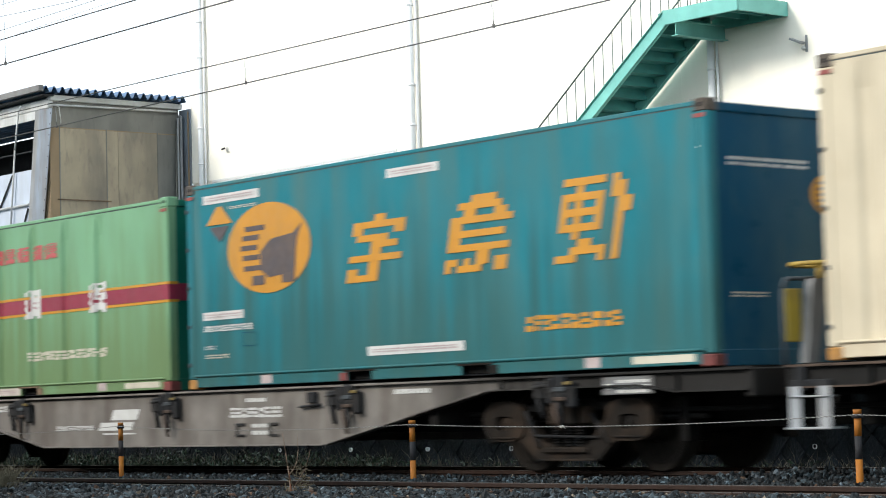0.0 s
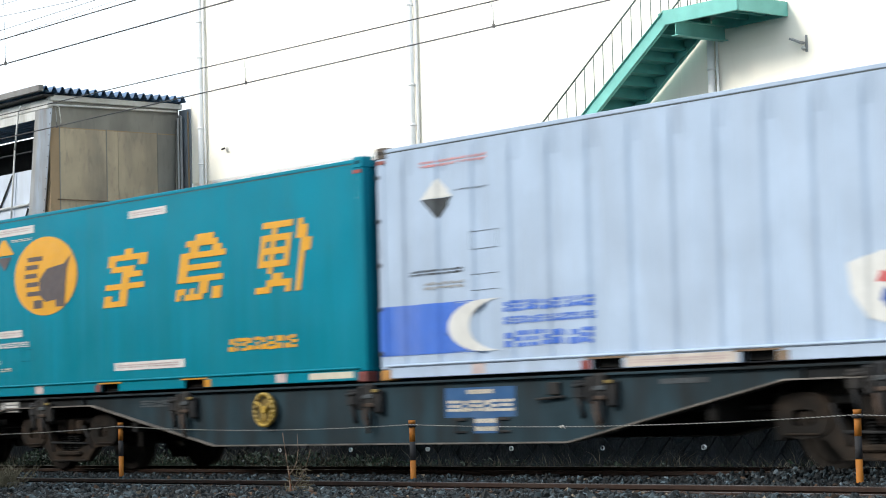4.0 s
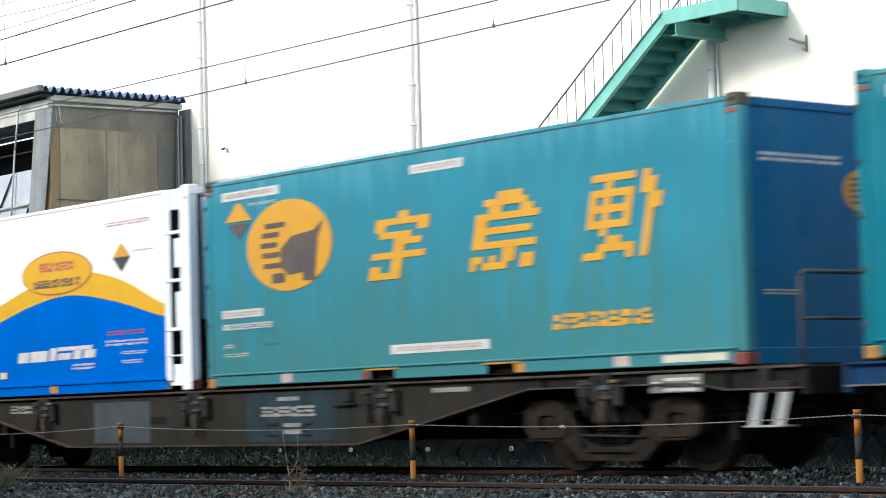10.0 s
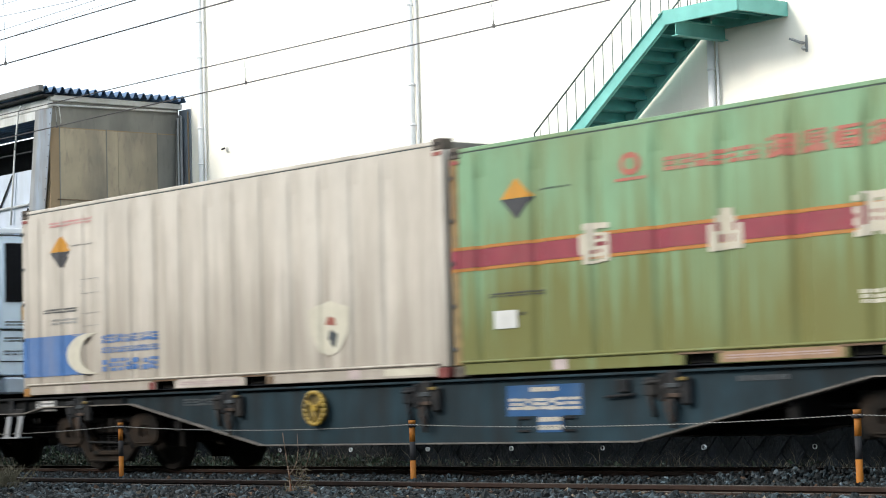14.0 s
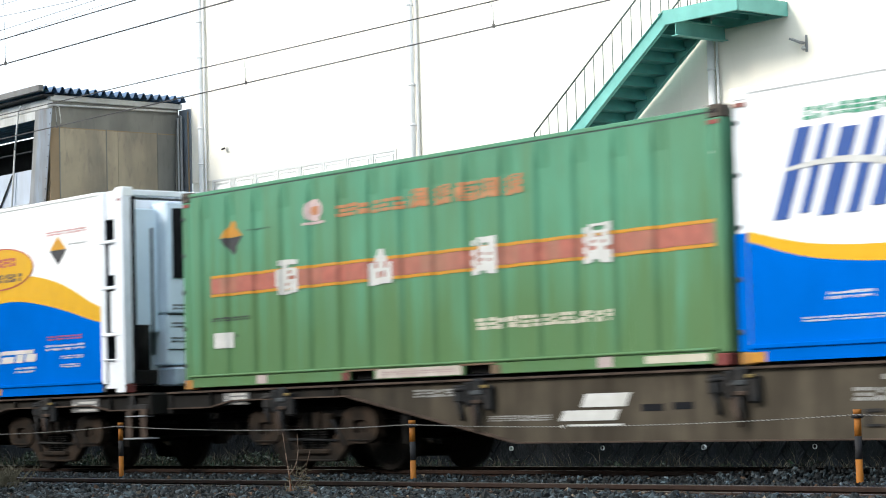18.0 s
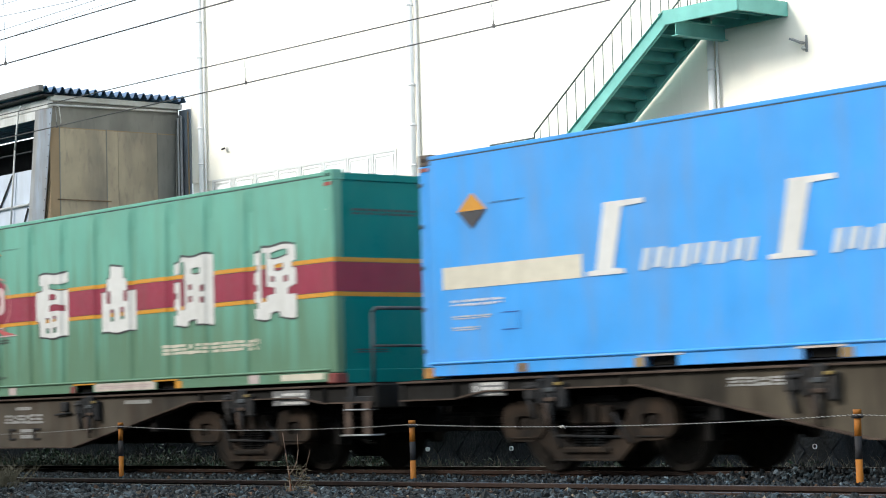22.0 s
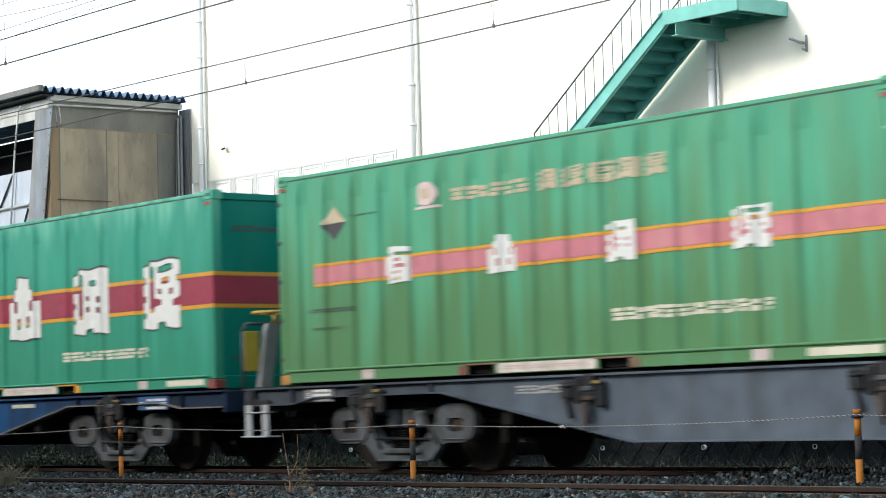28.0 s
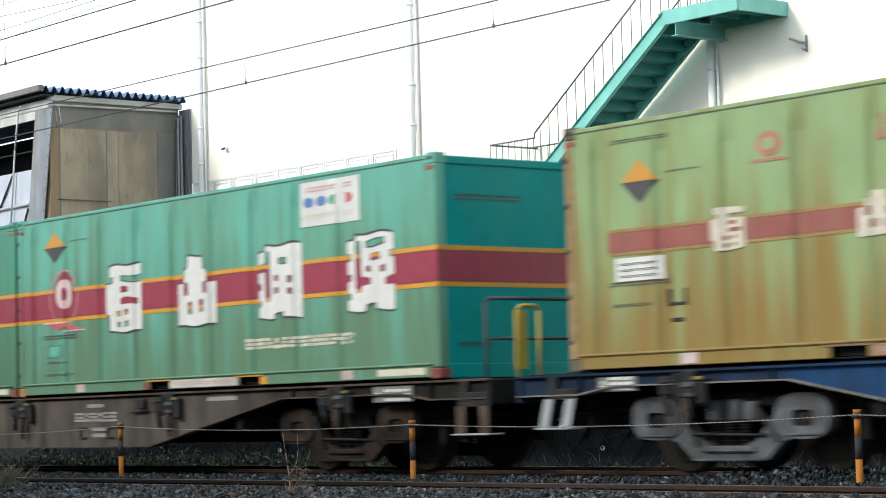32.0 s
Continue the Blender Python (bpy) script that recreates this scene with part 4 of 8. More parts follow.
    part("brace", tube(bmesh.new(), (-42.65, yf - 0.085, 5.2), (-43.0, yf - 0.085, 4.6), 0.022, 6), M["shed_dark"], sh)
    part("brace", tube(bmesh.new(), (-70, yf + 0.0, 6.55), (-42.6, yf + 0.0, 6.42), 0.02, 6), M["shed_dark"], sh)


# clear glass
glass = bpy.data.materials.new("window_glass")
glass.use_nodes = True
gb = glass.node_tree.nodes["Principled BSDF"]
gb.inputs["Transmission Weight"].default_value = 1.0
gb.inputs["Roughness"].default_value = 0.02
gb.inputs["Base Color"].default_value = (0.93, 0.96, 0.96, 1)

build_ground()
build_track(0.0, "rusty single railway track in dark ballast under the train")
build_track(-3.8, "rusty neighbouring railway track half buried in dark ballast")
build_retaining_wall()
build_light_blocker()
build_overhead()
build_building()
build_stair()
build_shed()
build_fence()


# ---- wagons ----
BASE_Z = 1.02
BODY_PAINTED = ("side_sill", "sill_flange", "end_sill", "end_rail", "lower_flange", "stiffener")


def housing(cx, y0, y1):
    """A rounded axle housing seen from the side, pierced by a squarish opening."""
    bm = bmesh.new()
    n, rings = 28, []
    for y, a, b, zc, p in ((y1, 0.335, 0.215, 0.535, 2.7), (y0, 0.335, 0.215, 0.535, 2.7), (y0, 0.125, 0.075, 0.515, 5.0), (y1, 0.135, 0.085, 0.515, 5.0)):
        ring = []
        for i in range(n):
            t = 2 * math.pi * (i + 0.5) / n
            c, d = math.cos(t), math.sin(t)
            ring.append(bm.verts.new((cx + a * math.copysign(abs(c) ** (2 / p), c), y, zc + b * math.copysign(abs(d) ** (2 / p), d))))
        rings.append(ring)
    for k in range(4):
        u, w = rings[k], rings[(k + 1) % 4]
        for i in range(n):
            j = (i + 1) % n
            bm.faces.new((u[i], u[j], w[j], w[i]))
    bmesh.ops.recalc_face_normals(bm, faces=list(bm.faces))
    return bm


def coil(x, y, z0, z1, r):
    """A coil spring as one ribbed lathe shape."""
    bm = bmesh.new()
    n, rings = 10, []
    for i in range(15):
        rr = r if i % 2 else r * 0.72
        rings.append([bm.verts.new((x + rr * math.cos(2 * math.pi * j / n), y + rr * math.sin(2 * math.pi * j / n), z0 + (z1 - z0) * i / 14)) for j in range(n)])
    for a, b in zip(rings, rings[1:]):
        for j in range(n):
            bm.faces.new((a[j], a[(j + 1) % n], b[(j + 1) % n], b[j]))
    bm.faces.new(rings[0][::-1])
    bm.faces.new(rings[-1])
    return bm


def foot_step(wg, end, style, plate_mat):
    """Foot step under one end of the near sill: upright with two treads, upright and short, or slanting."""
    if style == "slant":
        x0, x1, z0, z1, lean, w = (9.28, 9.72, 0.455, 0.755, 0.09, 0.13) if end > 0 else (-9.60, -9.14, 0.465, 0.755, 0.09, 0.13)
    elif style == "tall":
        x0, x1, z0, z1, lean, w = (9.44, 9.92, 0.43, 0.80, 0.0, 0.13) if end > 0 else (-9.93, -9.45, 0.43, 0.80, 0.0, 0.13)
    else:
        x0, x1, z0, z1, lean, w = (9.46, 10.0, 0.42, 0.71, 0.0, 0.15)
    y = -1.27
    st = None
    for xa in (x0, x1 - w):
        bm = bmesh.new()
        v = [[bm.verts.new((xa + dx + ax, y + ay, zz)) for ax, ay in ((0, -0.008), (w, -0.008), (w, 0.008), (0, 0.008))] for zz, dx in ((z0, 0.0), (z1, lean))]
        for i in range(4):
            j = (i + 1) % 4
            bm.faces.new((v[0][i], v[0][j], v[1][j], v[1][i]))
        bm.faces.new(v[0][::-1])
        bm.faces.new(v[1])
        bmesh.ops.recalc_face_normals(bm, faces=list(bm.faces))
        if st:
            part("step_plate", bm, plate_mat, st)
        else:
            st = part("foot_step", bm, plate_mat, wg, "steel foot step hung under the sill")
    part("step_tread", softbox(x0 - 0.02, x1 + 0.02, y - 0.05, y + 0.17, z0 - 0.02, z0, 0.005), M["step_white"], st, "white painted tread")
    if style == "tall":
        part("step_tread", softbox(x0 + 0.02, x1 - 0.02, y - 0.03, y + 0.13, 0.70, 0.716, 0.004), M["step_white"], st, "white painted tread")
    part("step_bracket", join(softbox(x0 + lean, x1 + lean, y + 0.01, y + 0.04, z1 - 0.01, 0.86, 0.01), softbox(x0 + lean + 0.06, x0 + lean + 0.18, y + 0.0, y + 0.03, 0.76, 0.98, 0.006)), M["lock_iron"], st)


def brake_stand(wg):
    """Hand brake column at the rear end with a flat lying wheel on top."""
    x = -9.90
    col = bmesh.new()
    v = [[col.verts.new((xx, yy, zz)) for xx, yy in ((x - 0.05, ya), (x + 0.04, ya), (x + 0.04, yb), (x - 0.05, yb))] for zz, ya, yb in ((0.98, -1.10, -0.93), (1.72, -0.99, -0.79), (1.79, -0.96, -0.81))]
    for a, b in zip(v, v[1:]):
        for i in range(4):
            j = (i + 1) % 4
            col.faces.new((a[i], a[j], b[j], b[i]))
    col.faces.new(v[0][::-1])
    col.faces.new(v[2])
    st = part("brake_stand", col, M["step_grey"], wg, "grey sheet steel hand brake column")
    part("stand_side", softbox(x - 0.10, x - 0.06, -1.24, -1.03, 1.21, 1.70, 0.01), M["yellow_rail"], st, "yellow painted plate")
    part("stand_frame", bent_tube([(x - 0.09, -1.25, 0.98), (x - 0.09, -1.25, 1.70), (x - 0.09, -1.20, 1.79), (x - 0.09, -0.70, 1.80)], 0.020, 8), M["dark_grey"], st)
    wheel = bmesh.new()
    for i in range(24):
        a0, a1 = 2 * math.pi * i / 24, 2 * math.pi * (i + 1) / 24
        tube(wheel, (x + 0.27 * math.cos(a0), -0.83 + 0.27 * math.sin(a0), 1.925), (x + 0.27 * math.cos(a1), -0.83 + 0.27 * math.sin(a1), 1.925), 0.022, 7)
    for i in range(4):
        a0 = 2 * math.pi * i / 4 + 0.4
        tube(wheel, (x, -0.83, 1.905), (x + 0.27 * math.cos(a0), -0.83 + 0.27 * math.sin(a0), 1.925), 0.012, 6)
    tube(wheel, (x, -0.83, 1.78), (x, -0.83, 1.94), 0.03, 10)
    part("brake_wheel", wheel, M["brass"], st, "yellow hand brake wheel lying flat")


def build_wagon():
    """One flat container wagon, 20.4 m over couplers, its middle at x = 0."""
    wg = thing("flat_wagon", "container flat wagon with fish-bellied side sills", "rail wagon", "wagons of the train")
    ps = M["iron_dark"]
    prof = [(-9.95, 0.99), (-9.95, 0.80), (-9.0, 0.80), (-8.5, 0.875), (-6.2, 0.875), (-3.25, 0.325), (3.25, 0.325), (6.2, 0.875), (8.5, 0.875), (9.0, 0.80), (9.95, 0.80), (9.95, 0.99)]
    for s in (-1, 1):
        y = 1.205 * s
        part("side_sill", sheet(prof, y - 0.006, y + 0.006), ps, wg)
        part("sill_flange", softbox(-9.98, 9.98, min(y - 0.05 * s, y + 0.06 * s), max(y - 0.05 * s, y + 0.06 * s), 0.975, 1.0, 0.004), ps, wg)
        bm = bmesh.new()
        lo = prof[1:-1]
        for a, b in zip(lo, lo[1:]):
            v = []
            for (px, pz) in (a, b):
                v.append([bm.verts.new((px, y + dy, pz + dz)) for dy, dz in ((-0.07, -0.016), (0.07, -0.016), (0.07, 0.0), (-0.07, 0.0))])
            for i in range(4):
                j = (i + 1) % 4
                bm.faces.new((v[0][i], v[0][j], v[1][j], v[1][i]))
        bmesh.ops.recalc_face_normals(bm, faces=list(bm.faces))
        part("lower_flange", bm, ps, wg)
        for x in (-9.0, -6.4, 6.4, 9.0):
            zb = float(np.interp(abs(x), (0, 3.25, 6.2, 8.5, 9.0, 10), (0.33, 0.33, 0.875, 0.875, 0.80, 0.80)))
            part("stiffener", softbox(x - 0.006, x + 0.006, min(y, y + 0.055 * s), max(y, y + 0.055 * s), zb, 0.975, 0), ps, wg)
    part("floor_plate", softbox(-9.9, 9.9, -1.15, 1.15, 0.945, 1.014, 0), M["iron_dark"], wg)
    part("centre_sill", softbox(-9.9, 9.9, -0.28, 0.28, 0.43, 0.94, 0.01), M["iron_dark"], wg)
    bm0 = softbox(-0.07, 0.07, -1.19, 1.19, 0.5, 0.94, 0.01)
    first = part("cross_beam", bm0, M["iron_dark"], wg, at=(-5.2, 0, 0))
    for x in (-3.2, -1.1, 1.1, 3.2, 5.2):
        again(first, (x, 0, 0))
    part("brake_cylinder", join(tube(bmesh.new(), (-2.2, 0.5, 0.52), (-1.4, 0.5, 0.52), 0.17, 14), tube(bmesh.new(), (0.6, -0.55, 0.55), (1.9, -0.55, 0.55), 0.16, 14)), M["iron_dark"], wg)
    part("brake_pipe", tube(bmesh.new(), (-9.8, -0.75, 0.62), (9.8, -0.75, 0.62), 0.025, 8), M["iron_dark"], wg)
    for e in (-1, 1):
        part("end_sill", softbox(*sorted((9.90 * e, 10.0 * e)), -1.24, 1.24, 0.72, 0.995, 0.015), ps, wg)
        part("coupler", join(softbox(*sorted((9.8 * e, 10.12 * e)), -0.11, 0.11, 0.74, 0.98, 0.02), softbox(*sorted((10.06 * e, 10.19 * e)), -0.15, 0.15, 0.76, 1.0, 0.03)), M["iron_dark"], wg)
        part("brake_hose", bent_tube([(9.98 * e, -0.42, 0.82), (10.1 * e, -0.42, 0.75), (10.16 * e, -0.40, 0.55), (10.2 * e, -0.38, 0.52)], 0.024, 8), M["iron_dark"], wg)
    # end rails over the deck
    part("end_rail", bent_tube([(9.93, -1.22, 0.98), (9.93, -1.22, 1.80), (9.93, -1.17, 1.85), (9.93, 0.10, 1.85), (9.93, 0.15, 1.80), (9.93, 0.15, 0.98)], 0.021, 8), ps, wg)
    part("end_rail", join(bent_tube([(9.93, -1.22, 1.42), (9.93, 0.15, 1.42)], 0.016, 8)), ps, wg)
    part("hand_grip", join(bent_tube([(-9.96, -1.22, 0.98), (-9.96, -1.22, 1.70), (-9.96, -1.17, 1.745), (-9.96, -0.97, 1.745), (-9.96, -0.92, 1.70), (-9.96, -0.92, 0.98)], 0.020, 8), softbox(-9.975, -9.955, -1.25, -1.09, 1.08, 1.70, 0.004)), M["yellow_rail"], wg, "yellow painted hand grip at the wagon end")
    # container locks that hang on the sill
    for x in (-7.4, -3.8, 0.0, 3.8, 7.4):
        for s in (-1, 1):
            y0, y1 = sorted((1.225 * s, 1.30 * s))
            lk = join(softbox(x - 0.24, x - 0.15, y0, y1, 0.70, 0.97, 0.02), softbox(x - 0.13, x + 0.05, y0, y1, 0.72, 1.0, 0.025), softbox(x + 0.07, x + 0.19, y0, y1, 0.66, 0.93, 0.02),
                      tube(bmesh.new(), (x - 0.04, 1.29 * s, 0.74), (x + 0.0, 1.30 * s, 0.50), 0.03, 8, 0.018), tube(bmesh.new(), (x - 0.2, 1.27 * s, 0.84), (x + 0.15, 1.27 * s, 0.80), 0.028, 8))
            part("container_lock", lk, M["lock_iron"], wg)
            part("lock_arm", join(softbox(x - 0.47, x - 0.30, *sorted((1.215 * s, 1.27 * s)), 0.75, 0.94, 0.02), tube(bmesh.new(), (x - 0.40, 1.25 * s, 0.76), (x - 0.33, 1.25 * s, 0.56), 0.025, 7), tube(bmesh.new(), (x - 0.46, 1.26 * s, 0.88), (x - 0.2, 1.28 * s, 0.90), 0.02, 6)), M["lock_iron"], wg)
        part("lock_handle", softbox(x + 0.07, x + 0.17, -1.325, -1.303, 0.895, 0.93, 0.006), M["disc_yellow"], wg, "yellow lock lever")
        part("lock_plate", softbox(x - 0.10, x + 0.06, -1.318, -1.302, 0.83, 0.875, 0.006), M["dark_grey"], wg)
        part("lock_bracket", join(softbox(x - 0.09, x + 0.07, -1.325, -1.302, 0.735, 0.775, 0.006), softbox(x - 0.12, x - 0.06, -1.316, -1.302, 0.60, 0.72, 0.006), tube(bmesh.new(), (x - 0.09, -1.30, 0.62), (x - 0.05, -1.28, 0.44), 0.022, 7)), M["flange_rust"], wg)
    # bogies
    for bx in (-7.17, 7.17):
        bg = new("bogie")
        bg.parent = wg
        bg.location = (bx, 0, 0)
        chord = [(-0.80, 0.56), (-0.58, 0.55), (-0.34, 0.31), (-0.20, 0.265), (0.20, 0.265), (0.34, 0.31), (0.58, 0.55), (0.80, 0.56), (0.86, 0.34), (0.68, 0.30), (0.47, 0.125), (-0.47, 0.125), (-0.68, 0.30), (-0.86, 0.34)]
        for s in (-1, 1):
            part("side_frame", sheet(chord, *sorted((0.93 * s, 1.03 * s))), M["bogie_brown"], bg, "bow-shaped lower side frame")
            part("frame_lip", softbox(-0.46, 0.46, *sorted((0.90 * s, 1.065 * s)), 0.118, 0.142, 0.006), M["bogie_brown"], bg)
            part("top_beam", softbox(-0.74, 0.74, *sorted((0.90 * s, 0.97 * s)), 0.63, 0.72, 0.015), M["iron_dark"], bg)
            for dx in (-0.18, 0.0, 0.18):
                part("bolster_spring", coil(dx, 0.985 * s, 0.26, 0.47, 0.055), M["iron_dark"], bg)
            for dx in (-0.27, -0.02, 0.2):
                part("bolster_end", softbox(dx, dx + 0.17, *sorted((0.95 * s, 1.05 * s)), 0.49, 0.70 - 0.02 * (dx > 0), 0.02), M["bogie_brown"], bg)
            part("spring_plank", softbox(-0.34, 0.34, *sorted((0.94 * s, 1.07 * s)), 0.20, 0.262, 0.015), M["bogie_brown"], bg)
            for ax in (-0.95, 0.95):
                part("axle_box", housing(ax, *sorted((0.93 * s, 1.055 * s))), M["bogie_brown"], bg, "rounded axle housing with a square opening")
                part("axle_cap", join(tube(bmesh.new(), (ax, 0.90 * s, 0.50), (ax, 1.03 * s, 0.50), 0.085, 16, 0.075), tube(bmesh.new(), (ax, 1.02 * s, 0.50), (ax, 1.05 * s, 0.50), 0.03, 8)), M["bogie_brown"], bg)
                part("housing_lip", softbox(ax - 0.20, ax + 0.20, *sorted((0.95 * s, 1.075 * s)), 0.352, 0.372, 0.006), M["bogie_brown"], bg)
            part("brake_lever", join(tube(bmesh.new(), (-0.62, 1.03 * s, 0.64), (-0.40, 1.04 * s, 0.26), 0.022, 8), tube(bmesh.new(), (0.40, 1.04 * s, 0.60), (0.64, 1.03 * s, 0.30), 0.022, 8), tube(bmesh.new(), (-0.45, 1.045 * s, 0.38), (0.5, 1.045 * s, 0.36), 0.016, 8)), M["lock_iron"], bg)
            part("brake_hanger", join(tube(bmesh.new(), (-1.75, 0.75 * s, 0.55), (1.75, 0.75 * s, 0.55), 0.03, 8), softbox(1.42, 1.52, *sorted((0.62 * s, 0.8 * s)), 0.30, 0.75, 0.01), softbox(-1.52, -1.42, *sorted((0.62 * s, 0.8 * s)), 0.30, 0.75, 0.01)), M["iron_dark"], bg)
        part("bolster", softbox(-0.3, 0.3, -0.9, 0.9, 0.5, 0.78, 0.03), M["iron_dark"], bg)
        for ax in (-0.95, 0.95):
            half = [(0.0, 0.075), (0.48, 0.075), (0.50, 0.13), (0.515, 0.33), (0.505, 0.455), (0.535, 0.45), (0.545, 0.43), (0.63, 0.425), (0.632, 0.36), (0.60, 0.33), (0.60, 0.14), (0.70, 0.12), (0.70, 0.075), (0.95, 0.07)]
            prof2 = [(-y, r) for y, r in half[:0:-1]] + half
            bm = bmesh.new()
            rings = [[bm.verts.new((r * math.cos(2 * math.pi * i / 32), y, r * math.sin(2 * math.pi * i / 32))) for i in range(32)] for y, r in prof2]
            for a, b in zip(rings, rings[1:]):
                for i in range(32):
                    bm.faces.new((a[i], a[(i + 1) % 32], b[(i + 1) % 32], b[i]))
            bm.faces.new(rings[0])
            bm.faces.new(rings[-1])
            bmesh.ops.recalc_face_normals(bm, faces=list(bm.faces))
            o = part("wheelset", bm, M["tread_steel"], bg, "worn steel wheels on an axle")
            o.location = (ax, 0, 0.43)
    return wg


def bars(parent, name, mat, rows, y=-1.2125, label=""):
    """Plain bars for writing that cannot be read; rows of x0, x1, z0, z1, one part for each line of writing."""
    for x0, x1, z0, z1 in rows:
        bm = bmesh.new()
        rng = random.Random(int((x0 + 20) * 100) + int(z0 * 1000))
        n = max(1, int((x1 - x0) / max(0.07, (z1 - z0) * 0.8)))
        w = (x1 - x0) / n
        for i in range(n):
            if z1 - z0 < 0.06:
                quadbox(bm, x0 + i * w, x0 + (i + 0.84) * w, y, y + 0.003, z0, z1)
                continue
            rows = rng.choice((2, 3, 3))
            for k in range(rows):
                zz = z0 + (z1 - z0) * (rng.uniform(0, 0.05) + k * 0.95 / rows)
                quadbox(bm, x0 + (i + rng.choice((0.0, 0.05, 0.2))) * w, x0 + (i + rng.choice((0.9, 0.84, 0.7))) * w, y, y + 0.003, zz, zz + (z1 - z0) * 0.6 / rows)
        tagged(part(name, bm, mat, parent, label), kind="stuff")


M["patch_slate"] = material("patch_slate_paint", (0.062, 0.076, 0.090), 0.2, 4, (0.04, 0.045, 0.05), 0.5, streak=1, rough=0.65, spec=0.15)
M["wagon_plate"] = material("notice_plate_grey", (0.17, 0.175, 0.18), 0.15, 9, (0.10, 0.09, 0.08), 0.6, streak=1, rough=0.6, bump=0.03)
M["rail_blue"] = material("end_rail_blue", (0.004, 0.055, 0.15), 0.15, 6, (0.01, 0.02, 0.04), 0.5, rough=0.5, spec=0.2)
# pale tone for the lower flange of the blue and slate sills
M["flange_pale"] = material("worn_flange_edge", (0.16, 0.145, 0.13), 0.3, 4, (0.06, 0.055, 0.05), 0.6, streak=1, rough=0.6, spec=0.2)
M["faded_white"] = material("faded_white_marking", (0.56, 0.51, 0.42), 0.12, 9, (0.36, 0.31, 0.2), 0.5, streak=1, rough=0.6, bump=0.03)
WAGON_KINDS = {  # sill colour, dirt, bogies
    "pale": ((0.215, 0.197, 0.180), (0.085, 0.066, 0.052), 0.55, "bogie_brown", "pale grey container flat wagon with sooty ends"),
    "taupe": ((0.095, 0.085, 0.073), (0.030, 0.025, 0.02), 0.85, "bogie_brown", "grey-brown container flat wagon with fish-bellied side sills"),
    "slate": ((0.023, 0.045, 0.058), (0.020, 0.018, 0.017), 0.8, "bogie_brown", "slate blue container flat wagon with fish-bellied side sills"),
    "blue": ((0.003, 0.068, 0.205), (0.008, 0.02, 0.04), 0.6, "bogie_grey", "bright blue container flat wagon with grey bogies"),
    "navy": ((0.009, 0.056, 0.155), (0.014, 0.026, 0.048), 0.65, "bogie_grey", "dull dark blue container flat wagon with grimy grey bogies"),
    "dark": ((0.030, 0.027, 0.024), (0.018, 0.015, 0.012), 0.7, "bogie_brown", "dark soot-brown container flat wagon"),
    "tan": ((0.086, 0.075, 0.060), (0.055, 0.036, 0.024), 0.7, "bogie_brown", "dusty tan container flat wagon with sooty ends"),
    "brown": ((0.088, 0.074, 0.054), (0.028, 0.022, 0.016), 0.8, "bogie_brown", "dusty brown container flat wagon"),
    "grey": ((0.086, 0.106, 0.134), (0.045, 0.04, 0.035), 0.35, "bogie_grey", "clean grey container flat wagon with grey bogies"),
}
STEPS = {0: (-1, "tall"), 1: (-1, "tall"), 2: (-1, "slant"), 3: (1, "slant"), 4: (1, "slant"), 5: (-1, "slant"), 6: (1, "short"), 7: (1, "tall"), 8: (1, "tall"), 9: (-1, "tall"), 10: (-1, "slant"), 11: (1, "short")}
WAGONS = [(0, "taupe"), (1, "pale"), (2, "slate"), (3, "blue"), (4, "dark"), (5, "slate"), (6, "brown"), (7, "brown"), (8, "tan"), (9, "grey"), (10, "navy"), (11, "taupe")]


